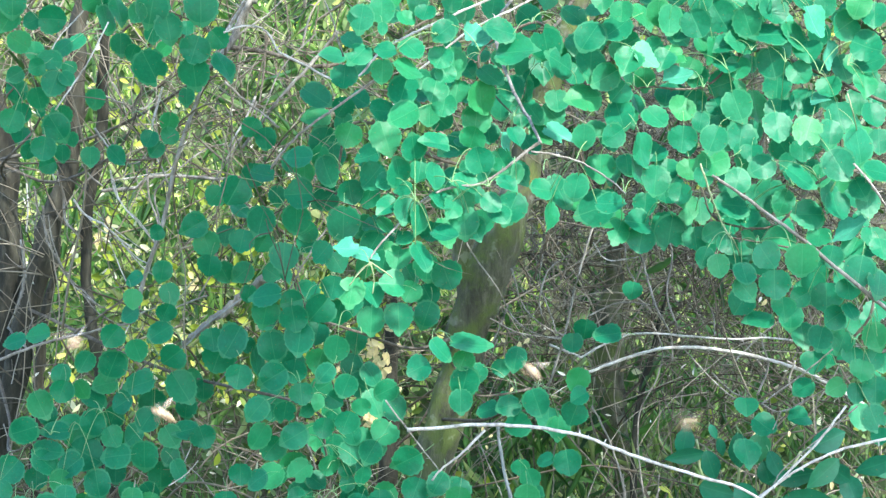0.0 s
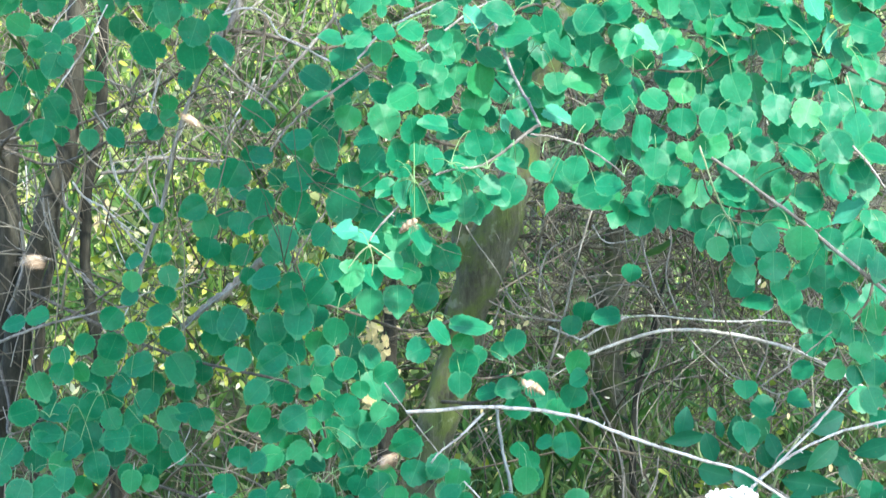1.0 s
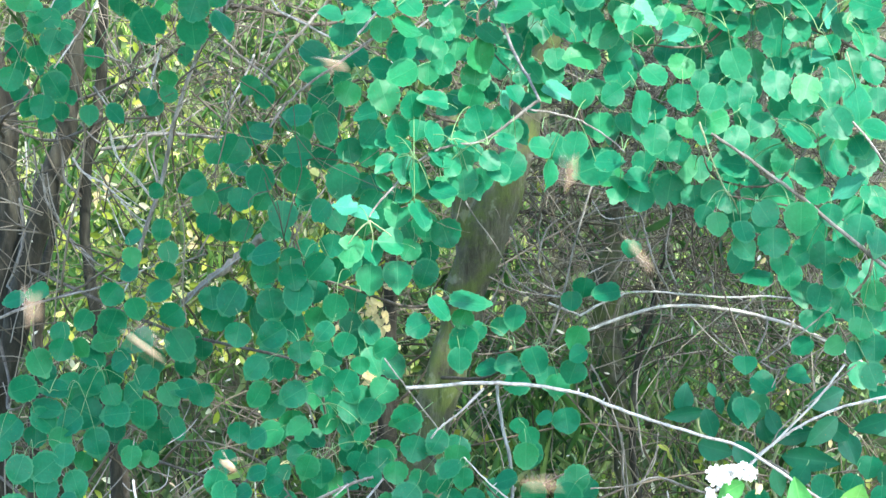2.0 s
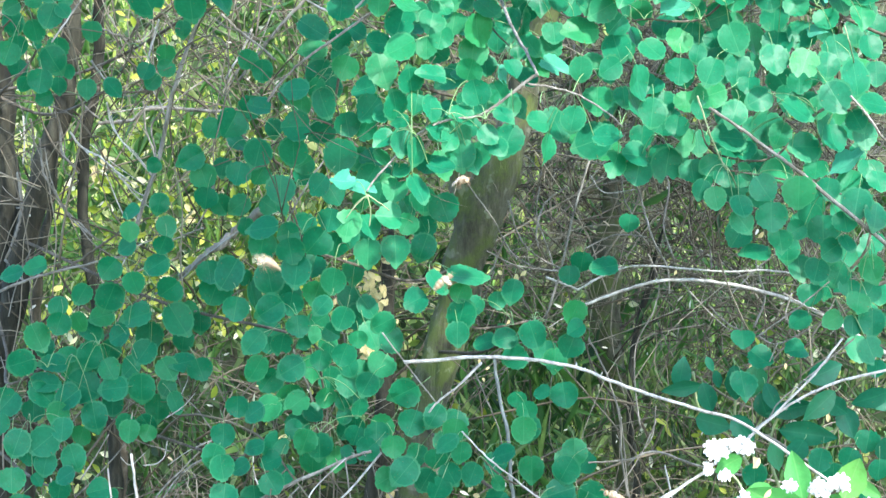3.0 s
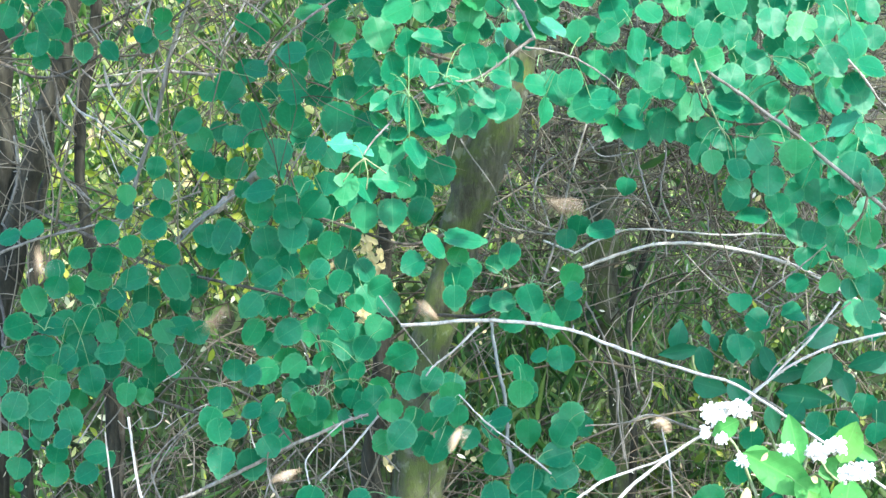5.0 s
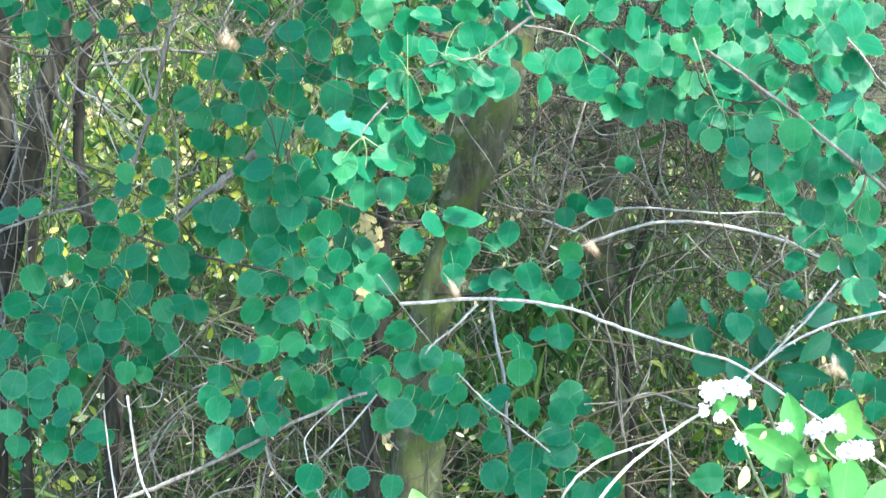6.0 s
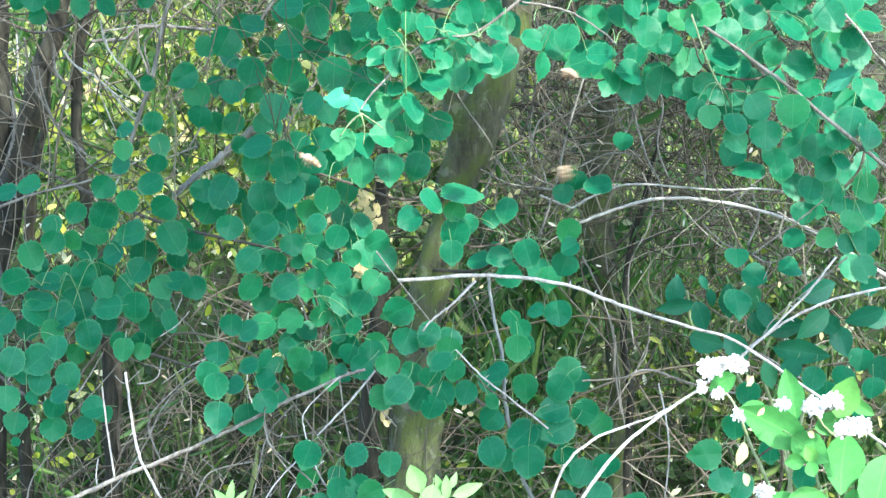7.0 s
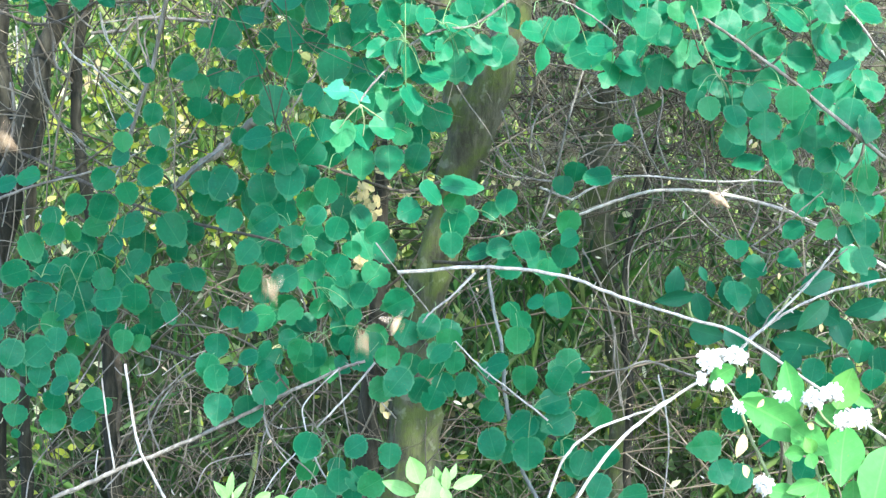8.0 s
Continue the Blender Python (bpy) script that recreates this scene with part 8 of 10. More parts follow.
stem(bare_shrub, "branch", PALE, 0.0053, 0.0040, (-0.049, 4.550, 1.066), (0.051, 4.554, 1.072), (0.128, 4.558, 1.068), (0.197, 4.562, 1.054), (0.267, 4.566, 1.026), (0.363, 4.570, 0.996), (0.414, 4.574, 0.979), (0.515, 4.578, 0.912), (0.648, 4.582, 0.814))
stem(bare_shrub, "branch", PALE, 0.0036, 0.0022, (0.057, 4.560, 1.064), (0.028, 4.564, 1.034), (-0.003, 4.568, 1.009), (-0.015, 4.572, 0.994))
stem(bare_shrub, "branch", PALE, 0.0036, 0.0031, (0.168, 5.300, 1.121), (0.193, 5.304, 1.111), (0.213, 5.308, 1.103), (0.219, 5.312, 1.100), (0.226, 5.316, 1.104), (0.265, 5.320, 1.124), (0.319, 5.324, 1.137), (0.445, 5.328, 1.128), (0.517, 5.332, 1.129), (0.580, 5.336, 1.121))
stem(bare_shrub, "branch", PALE, 0.0047, 0.0062, (0.229, 5.320, 1.075), (0.301, 5.324, 1.101), (0.364, 5.328, 1.114), (0.445, 5.332, 1.110), (0.527, 5.336, 1.091), (0.599, 5.340, 1.064), (0.735, 5.344, 0.982))
stem(bare_shrub, "branch", GREY, 0.0031, 0.0036, (0.235, 5.250, 1.311), (0.209, 5.254, 1.222), (0.191, 5.258, 1.142), (0.165, 5.262, 1.053))
stem(bare_shrub, "branch", GREY, 0.0021, 0.0026, (0.037, 5.300, 1.282), (0.050, 5.304, 1.260), (0.086, 5.308, 1.210), (0.117, 5.312, 1.156), (0.180, 5.316, 1.129), (0.283, 5.320, 1.138))
stem(bare_shrub, "branch", PALE, 0.0049, 0.0031, (0.196, 4.600, 0.741), (0.244, 4.604, 0.811), (0.306, 4.608, 0.866), (0.361, 4.612, 0.904), (0.431, 4.616, 0.958), (0.509, 4.620, 1.032), (0.556, 4.624, 1.091))
stem(bare_shrub, "branch", PALE, 0.0040, 0.0036, (0.158, 4.620, 0.738), (0.183, 4.624, 0.800), (0.230, 4.628, 0.839), (0.308, 4.632, 0.868), (0.367, 4.636, 0.902))
stem(bare_shrub, "branch", PALE, 0.0036, 0.0040, (0.432, 4.620, 0.962), (0.494, 4.624, 1.005), (0.557, 4.628, 1.032), (0.651, 4.632, 1.052))
stem(bare_shrub, "branch", GREY, 0.0023, 0.0019, (0.561, 4.800, 1.158), (0.513, 4.804, 1.117), (0.457, 4.808, 1.076))
stem(bare_shrub, "branch", GREY, 0.0019, 0.0014, (0.456, 4.800, 1.077), (0.485, 4.804, 1.065), (0.534, 4.808, 1.089))
stem(bare_shrub, "branch", GREY, 0.0019, 0.0014, (0.484, 4.800, 1.065), (0.473, 4.804, 1.039))
stem(bare_shrub, "branch", GREY, 0.0024, 0.0019, (0.600, 4.850, 1.068), (0.543, 4.854, 1.019), (0.495, 4.858, 0.977), (0.475, 4.862, 0.943))
stem(bare_shrub, "branch", GREY, 0.0025, 0.0040, (0.227, 5.100, 0.853), (0.287, 5.104, 0.857), (0.331, 5.108, 0.869), (0.409, 5.112, 0.843), (0.548, 5.116, 0.816))
stem(bare_shrub, "branch", PALE, 0.0024, 0.0024, (0.337, 5.000, 0.863), (0.350, 5.004, 0.802), (0.354, 5.008, 0.746), (0.346, 5.012, 0.669))
stem(bare_shrub, "branch", GREY, 0.0048, 0.0034, (0.391, 4.950, 0.931), (0.471, 4.954, 0.919), (0.564, 4.958, 0.864))
stem(bare_shrub, "branch", GREY, 0.0021, 0.0026, (0.332, 5.350, 1.154), (0.350, 5.354, 1.109), (0.342, 5.358, 1.063), (0.315, 5.362, 1.008), (0.313, 5.366, 0.944), (0.322, 5.370, 0.871))
stem(bare_shrub, "branch", GREY, 0.0021, 0.0021, (0.385, 5.400, 1.109), (0.440, 5.404, 1.050), (0.486, 5.408, 1.013))
stem(bare_shrub, "branch", GREY, 0.0032, 0.0032, (0.240, 5.400, 1.014), (0.268, 5.404, 0.958), (0.291, 5.408, 0.885), (0.294, 5.412, 0.829), (0.305, 5.416, 0.755))
stem(bare_shrub, "branch", GREY, 0.0021, 0.0021, (0.075, 5.350, 1.159), (0.120, 5.354, 1.136), (0.175, 5.358, 1.128), (0.229, 5.362, 1.126), (0.292, 5.366, 1.133))
stem(bare_shrub, "branch", GREY, 0.0021, 0.0021, (0.350, 5.400, 0.881), (0.323, 5.404, 0.821), (0.268, 5.408, 0.738))
stem(bare_shrub, "branch", GREY, 0.0021, 0.0021, (0.290, 5.400, 0.904), (0.297, 5.404, 0.848), (0.303, 5.408, 0.784), (0.310, 5.412, 0.737))
stem(bare_shrub, "branch", GREY, 0.0021, 0.0021, (0.346, 5.350, 0.910), (0.338, 5.354, 0.855), (0.302, 5.358, 0.813))
stem(bare_shrub, "branch", PALE, 0.0015, 0.0015, (0.173, 5.300, 1.041), (0.195, 5.304, 1.055), (0.213, 5.308, 1.060))
stem(bare_shrub, "branch", GREY, 0.0021, 0.0021, (0.052, 5.300, 0.979), (0.075, 5.304, 0.924), (0.093, 5.308, 0.879), (0.102, 5.312, 0.833))
stem(bare_shrub, "branch", BROWN, 0.0021, 0.0021, (0.012, 5.300, 0.997), (0.057, 5.304, 0.951), (0.070, 5.308, 0.879))
stem(bare_shrub, "branch", BROWN, 0.0021, 0.0026, (0.440, 5.300, 1.158), (0.454, 5.304, 1.113), (0.477, 5.308, 1.059), (0.496, 5.312, 1.022))
stem(bare_shrub, "branch", BROWN, 0.0021, 0.0026, (0.512, 5.300, 1.077), (0.517, 5.304, 1.032), (0.522, 5.308, 0.969), (0.514, 5.312, 0.914))
stem(bare_shrub, "branch", GREY, 0.0015, 0.0021, (0.593, 5.300, 1.041), (0.589, 5.304, 1.005), (0.592, 5.308, 0.978))
stem(bare_shrub, "branch", GREY, 0.0025, 0.0025, (0.533, 5.200, 1.104), (0.573, 5.204, 1.081), (0.626, 5.208, 1.064))
stem(bare_shrub, "branch", GREY, 0.0030, 0.0025, (0.546, 5.200, 1.104), (0.538, 5.204, 1.068), (0.560, 5.208, 1.041))
dry_leaf(bare_shrub, 0.486, 5.200, 0.980, 0.017, -75)
dry_leaf(bare_shrub, 0.493, 5.200, 0.957, 0.014, -22)
dry_leaf(bare_shrub, 0.483, 5.200, 0.989, 0.010, 31)
dry_leaf(bare_shrub, 0.496, 5.200, 0.969, 0.010, -66)
dry_leaf(bare_shrub, 0.537, 5.200, 0.990, 0.011, -13)
dry_leaf(bare_shrub, 0.478, 5.000, 1.208, 0.013, 40)
dry_leaf(bare_shrub, 0.095, 5.300, 1.128, 0.012, -57)
dry_leaf(bare_shrub, 0.120, 5.300, 1.119, 0.016, -4)
dry_leaf(bare_shrub, 0.132, 5.300, 1.127, 0.013, 49)
dry_leaf(bare_shrub, 0.064, 5.200, 1.019, 0.008, -48)
dry_leaf(bare_shrub, 0.061, 5.200, 0.998, 0.009, 5)
dry_leaf(bare_shrub, 0.074, 5.200, 0.987, 0.008, 58)
dry_leaf(bare_shrub, 0.068, 5.200, 0.969, 0.009, -39)
dry_leaf(bare_shrub, 0.372, 5.300, 1.128, 0.009, 14)
dry_leaf(bare_shrub, 0.538, 5.200, 1.163, 0.010, 67)
dry_leaf(bare_shrub, 0.435, 4.600, 0.921, 0.020, -30)
dry_leaf(bare_shrub, 0.046, 5.100, 0.813, 0.014, 23)
dry_leaf(bare_shrub, 0.056, 5.100, 0.802, 0.015, -74)
dry_leaf(bare_shrub, 0.580, 5.000, 0.934, 0.015, -21)
dry_leaf(bare_shrub, 0.106, 5.200, 1.059, 0.009, 32)
dry_leaf(bare_shrub, 0.141, 5.200, 1.050, 0.009, -65)
stem(bare_shrub, "branch", GREY, 0.0031, 0.0023, (0.111, 5.450, 1.233), (0.130, 5.462, 1.173), (0.161, 5.447, 1.141), (0.202, 5.439, 1.121))
stem(bare_shrub, "branch", GREY, 0.0024, 0.0024, (0.163, 5.500, 1.253), (0.159, 5.512, 1.206), (0.177, 5.497, 1.152), (0.186, 5.489, 1.123))
stem(bare_shrub, "branch", GREY, 0.0031, 0.0023, (0.207, 5.450, 1.256), (0.171, 5.462, 1.228), (0.157, 5.447, 1.183), (0.161, 5.439, 1.156))
stem(bare_shrub, "branch", GREY, 0.0024, 0.0024, (0.237, 5.500, 1.151), (0.275, 5.512, 1.169), (0.302, 5.497, 1.175), (0.338, 5.489, 1.171))
stem(bare_shrub, "branch", GREY, 0.0024, 0.0024, (0.297, 5.500, 1.272), (0.302, 5.512, 1.234), (0.315, 5.497, 1.207))
stem(bare_shrub, "branch", GREY, 0.0039, 0.0031, (0.320, 5.500, 1.263), (0.335, 5.512, 1.216), (0.348, 5.497, 1.170), (0.371, 5.489, 1.124), (0.377, 5.506, 1.077))
stem(bare_shrub, "branch", GREY, 0.0024, 0.0024, (0.435, 5.550, 1.176), (0.448, 5.562, 1.147), (0.449, 5.547, 1.115))
stem(bare_shrub, "branch", GREY, 0.0032, 0.0032, (0.363, 5.600, 1.295), (0.383, 5.612, 1.247), (0.373, 5.597, 1.182), (0.391, 5.589, 1.126))
stem(bare_shrub, "branch", PALE, 0.0020, 0.0020, (0.246, 5.500, 1.272), (0.270, 5.512, 1.243), (0.320, 5.497, 1.249))
stem(bare_shrub, "branch", BROWN, 0.0032, 0.0032, (0.118, 5.550, 1.251), (0.137, 5.562, 1.222), (0.164, 5.547, 1.185), (0.201, 5.539, 1.149))
stem(bare_shrub, "branch", GREY, 0.0031, 0.0023, (0.474, 5.450, 1.081), (0.511, 5.462, 1.117), (0.556, 5.447, 1.155), (0.600, 5.439, 1.193))
stem(bare_shrub, "branch", GREY, 0.0039, 0.0023, (0.506, 5.400, 1.031), (0.525, 5.412, 1.076), (0.514, 5.397, 1.113), (0.504, 5.389, 1.159))
stem(bare_shrub, "branch", GREY, 0.0031, 0.0031, (0.437, 5.450, 1.063), (0.466, 5.462, 1.034), (0.502, 5.447, 1.016))
stem(bare_shrub, "branch", GREY, 0.0024, 0.0024, (0.089, 5.500, 1.114), (0.075, 5.512, 1.076), (0.052, 5.497, 1.040))
stem(bare_shrub, "branch", GREY, 0.0031, 0.0024, (0.107, 5.500, 1.170), (0.089, 5.512, 1.123), (0.072, 5.497, 1.096))
thin_shrub = thing("bare_shrub", 0.122, 4.95, 0.0, "thin ash-grey upright stems and twigs", "shrub")
stem(thin_shrub, "branch", ASH, 0.0049, 0.0064, (0.081, 5.020, 1.026), (0.089, 5.024, 0.966), (0.104, 5.028, 0.897), (0.108, 5.032, 0.828), (0.119, 5.036, 0.776), (0.133, 5.040, 0.716), (0.161, 5.044, 0.663))
stem(thin_shrub, "branch", PALE, 0.0024, 0.0028, (0.032, 4.850, 0.933), (0.068, 4.854, 0.895), (0.110, 4.858, 0.861), (0.167, 4.862, 0.815))
stem(thin_shrub, "branch", GREY, 0.0024, 0.0019, (-0.085, 4.950, 1.067), (-0.047, 4.954, 1.016), (-0.005, 4.958, 0.961))
stem(thin_shrub, "branch", BROWN, 0.0019, 0.0024, (-0.010, 4.900, 0.814), (-0.012, 4.904, 0.780), (-0.011, 4.908, 0.737), (-0.007, 4.912, 0.678))
stem(thin_shrub, "branch", BROWN, 0.0019, 0.0019, (0.028, 4.900, 0.791), (0.007, 4.904, 0.763), (-0.010, 4.908, 0.744))
fallen_branch = thing("dead_branch", -0.404, 4.95, 0.0, "grey dead branch leaning across with bare pale side twigs", "dead branch")
stem(fallen_branch, "branch", GREY, 0.0077, 0.0043, (-0.592, 4.950, 0.671), (-0.555, 4.954, 0.689), (-0.475, 4.958, 0.725), (-0.391, 4.962, 0.758), (-0.299, 4.966, 0.800), (-0.224, 4.970, 0.837), (-0.140, 4.974, 0.875), (-0.102, 4.978, 0.887))
stem(fallen_branch, "branch", PALE, 0.0033, 0.0029, (-0.086, 4.900, 0.895), (-0.130, 4.904, 0.842), (-0.171, 4.908, 0.798))
stem(fallen_branch, "branch", PALE, 0.0019, 0.0028, (-0.136, 4.850, 0.894), (-0.186, 4.854, 0.844), (-0.188, 4.858, 0.812), (-0.170, 4.862, 0.753), (-0.144, 4.866, 0.711))
stem(fallen_branch, "branch", GREY, 0.0024, 0.0024, (-0.141, 4.950, 0.882), (-0.133, 4.954, 0.823), (-0.123, 4.958, 0.771))
stem(fallen_branch, "branch", PALE, 0.0038, 0.0043, (-0.448, 4.850, 0.900), (-0.442, 4.854, 0.846), (-0.431, 4.858, 0.779), (-0.412, 4.862, 0.737), (-0.391, 4.866, 0.695))
stem(fallen_branch, "branch", PALE, 0.0024, 0.0029, (-0.492, 4.950, 0.865), (-0.486, 4.954, 0.806), (-0.475, 4.958, 0.725))
stem(fallen_branch, "branch", GREY, 0.0024, 0.0024, (-0.103, 5.000, 0.884), (-0.094, 5.004, 0.841), (-0.056, 5.008, 0.796))
stem(fallen_branch, "branch", GREY, 0.0029, 0.0024, (-0.252, 4.950, 0.811), (-0.240, 4.954, 0.772), (-0.182, 4.958, 0.721), (-0.173, 4.962, 0.695))
stem(fallen_branch, "branch", PALE, 0.0024, 0.0019, (-0.200, 4.900, 0.764), (-0.238, 4.904, 0.721), (-0.255, 4.908, 0.687))
stem(fallen_branch, "branch", GREY, 0.0019, 0.0024, (-0.490, 4.950, 0.916), (-0.516, 4.954, 0.873), (-0.533, 4.958, 0.847))
stem(fallen_branch, "branch", GREY, 0.0046, 0.0036, (-0.702, 5.300, 1.097), (-0.649, 5.304, 1.117), (-0.596, 5.308, 1.132), (-0.525, 5.312, 1.148), (-0.489, 5.316, 1.155))
stem(fallen_branch, "branch", GREY, 0.0020, 0.0020, (-0.234, 5.200, 0.932), (-0.181, 5.204, 0.932), (-0.138, 5.208, 0.944))
stem(fallen_branch, "branch", PALE, 0.0020, 0.0015, (-0.462, 5.200, 0.835), (-0.443, 5.204, 0.837), (-0.430, 5.208, 0.847), (-0.425, 5.212, 0.872))
stem(fallen_branch, "branch", PALE, 0.0015, 0.0015, (-0.423, 5.200, 0.835), (-0.392, 5.204, 0.857), (-0.359, 5.208, 0.872))
stem(fallen_branch, "branch", GREY, 0.0025, 0.0025, (-0.340, 5.150, 0.866), (-0.389, 5.154, 0.837), (-0.420, 5.158, 0.801), (-0.446, 5.162, 0.748), (-0.473, 5.166, 0.704), (-0.513, 5.170, 0.659))
stem(fallen_branch, "branch", BROWN, 0.0020, 0.0020, (-0.612, 5.200, 0.773), (-0.591, 5.204, 0.706), (-0.583, 5.208, 0.670), (-0.579, 5.212, 0.638))
stem(fallen_branch, "branch", PALE, 0.0020, 0.0020, (-0.514, 5.100, 0.733), (-0.518, 5.104, 0.705), (-0.515, 5.108, 0.683))
stem(fallen_branch, "branch", GREY, 0.0015, 0.0015, (-0.366, 5.200, 0.720), (-0.345, 5.204, 0.702), (-0.327, 5.208, 0.683))
stem(fallen_branch, "branch", PALE, 0.0020, 0.0020, (-0.291, 5.200, 0.857), (-0.289, 5.204, 0.821), (-0.283, 5.208, 0.803))
stem(fallen_branch, "branch", GREY, 0.0020, 0.0020, (-0.499, 5.200, 0.888), (-0.463, 5.204, 0.870), (-0.419, 5.208, 0.856))
stem(fallen_branch, "branch", PALE, 0.0015, 0.0015, (-0.497, 5.200, 0.848), (-0.482, 5.204, 0.835), (-0.459, 5.208, 0.854))
stem(fallen_branch, "branch", GREY, 0.0021, 0.0021, (-0.266, 5.300, 0.749), (-0.239, 5.304, 0.735), (-0.185, 5.308, 0.742))
stem(fallen_branch, "branch", BROWN, 0.0021, 0.0021, (-0.060, 5.300, 0.749), (-0.069, 5.304, 0.708), (-0.105, 5.308, 0.735), (-0.149, 5.312, 0.761))
stem(fallen_branch, "branch", GREY, 0.0026, 0.0020, (-0.219, 5.250, 0.797), (-0.263, 5.254, 0.743), (-0.282, 5.258, 0.662), (-0.291, 5.262, 0.625))
stem(fallen_branch, "branch", GREY, 0.0022, 0.0022, (-0.568, 5.200, 0.785), (-0.533, 5.212, 0.819), (-0.487, 5.197, 0.874), (-0.477, 5.189, 0.919))
stem(fallen_branch, "branch", PALE, 0.0019, 0.0012, (-0.422, 5.150, 0.915), (-0.396, 5.162, 0.932), (-0.376, 5.147, 0.955))
stem(fallen_branch, "branch", GREY, 0.0030, 0.0022, (-0.431, 5.250, 0.706), (-0.450, 5.262, 0.767), (-0.404, 5.247, 0.823), (-0.358, 5.239, 0.869))
stem(fallen_branch, "branch", GREY, 0.0022, 0.0022, (-0.271, 5.250, 0.769), (-0.254, 5.262, 0.722), (-0.218, 5.247, 0.679), (-0.164, 5.239, 0.635))
stem(fallen_branch, "branch", GREY, 0.0022, 0.0022, (-0.646, 5.250, 0.615), (-0.634, 5.262, 0.677), (-0.582, 5.247, 0.742))
stem(fallen_branch, "branch", GREY, 0.0023, 0.0023, (-0.382, 5.300, 0.634), (-0.356, 5.312, 0.677), (-0.282, 5.297, 0.698))
stem(fallen_branch, "branch", PALE, 0.0019, 0.0013, (-0.234, 5.200, 0.642), (-0.216, 5.212, 0.676), (-0.171, 5.197, 0.714))
stem(fallen_branch, "branch", GREY, 0.0023, 0.0015, (-0.596, 5.300, 0.861), (-0.579, 5.312, 0.896), (-0.532, 5.297, 0.951), (-0.539, 5.289, 1.006))
stem(fallen_branch, "branch", GREY, 0.0023, 0.0015, (-0.407, 5.300, 0.933), (-0.416, 5.312, 0.977), (-0.388, 5.297, 1.005))
stem(fallen_branch, "branch", PALE, 0.0019, 0.0013, (-0.421, 5.250, 0.912), (-0.399, 5.262, 0.955), (-0.394, 5.247, 0.975))
stem(fallen_branch, "branch", GREY, 0.0023, 0.0015, (-0.362, 5.300, 0.879), (-0.390, 5.312, 0.914), (-0.433, 5.297, 0.951))
stem(bare_shrub, "branch", GREY, 0.009, 0.016, (0.698, 4.940, 0.757), (0.778, 4.92, 0.4), (0.798, 4.9, -0.03))
stem(thin_shrub, "branch", ASH, 0.012, 0.014, (0.157, 4.92, 0.685), (0.187, 4.93, 0.4), (0.187, 4.95, -0.03))
stem(fallen_branch, "branch", GREY, 0.013, 0.016, (-0.592, 4.95, 0.671), (-0.892, 4.93, 0.35), (-1.092, 4.9, -0.03))


bough = stem(thin_shrub, "bough", BROWN, 0.0022, 0.0060, (-0.153, 4.880, 0.782), (-0.120, 4.895, 0.754), (-0.120, 4.910, 0.718), (-0.104, 4.925, 0.690), (0.042, 5.008, 0.540), (0.187, 4.930, 0.450))
leaf(bough, 6, -0.181, 4.770, 0.793, 0.0401, 20, 0, 6, (-0.152, 4.850, 0.786))
leaf(bough, 4, -0.112, 4.791, 0.788, 0.0338, 60, -23, 8)
leaf(bough, 8, -0.063, 4.807, 0.773, 0.0347, 0, -16, -11, (-0.135, 4.850, 0.774))
leaf(bough, 5, -0.137, 4.812, 0.735, 0.0356, 0, 9, 3, (-0.135, 4.850, 0.774))
leaf(bough, 7, -0.108, 4.815, 0.737, 0.0388, -40, -3, -6, (-0.119, 4.850, 0.762))
leaf(bough, 8, -0.090, 4.804, 0.730, 0.0387, 60, -5, 11)
leaf(bough, 1, -0.158, 4.822, 0.711, 0.0372, 10, -17, -3, (-0.135, 4.850, 0.774))
leaf(bough, 6, -0.187, 4.814, 0.705, 0.0372, 20, 17, -5, (-0.152, 4.850, 0.786))
leaf(bough, 3, -0.141, 4.836, 0.751, 0.0260, 0, 2, -11, (-0.135, 4.850, 0.774))
leaf(bough, 5, -0.189, 4.975, 0.724, 0.0334, 30, 18, 12, (-0.152, 4.850, 0.786))
leaf(bough, 6, -0.118, 4.817, 0.717, 0.0324, 0, -19, 6, (-0.119, 4.850, 0.745))
# ---------------------------------------------------------------- dogwood shrubs
dogwood = thing("dogwood_shrub", 0.510, 4.950, 0.0, "shaded dogwood shrub with dark pointed oval leaves", "shrub")
stem(dogwood, "stem", GREEN, 0.004, 0.007, (0.376, 4.970, 1.006), (0.400, 5.000, 0.918), (0.538, 5.020, 0.710), (0.510, 4.98, 0.3), (0.510, 4.95, -0.03))
stem(dogwood, "stem", GREEN, 0.004, 0.007, (0.531, 4.970, 0.989), (0.493, 5.000, 0.884), (0.538, 5.020, 0.710), (0.510, 4.98, 0.3), (0.510, 4.95, -0.03))
stem(dogwood, "stem", GREEN, 0.004, 0.007, (0.439, 4.970, 0.972), (0.450, 5.000, 0.884), (0.538, 5.020, 0.710), (0.510, 4.98, 0.3), (0.510, 4.95, -0.03))
stem(dogwood, "stem", GREEN, 0.004, 0.007, (0.615, 4.970, 0.955), (0.577, 5.000, 0.884), (0.538, 5.020, 0.710), (0.510, 4.98, 0.3), (0.510, 4.95, -0.03))
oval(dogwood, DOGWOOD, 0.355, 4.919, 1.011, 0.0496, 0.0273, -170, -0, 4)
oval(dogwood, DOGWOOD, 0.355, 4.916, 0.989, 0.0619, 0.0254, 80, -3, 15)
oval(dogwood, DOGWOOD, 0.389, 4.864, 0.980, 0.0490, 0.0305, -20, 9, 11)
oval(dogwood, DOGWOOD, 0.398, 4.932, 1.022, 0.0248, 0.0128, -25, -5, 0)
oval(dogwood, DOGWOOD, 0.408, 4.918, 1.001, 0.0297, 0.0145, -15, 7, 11)
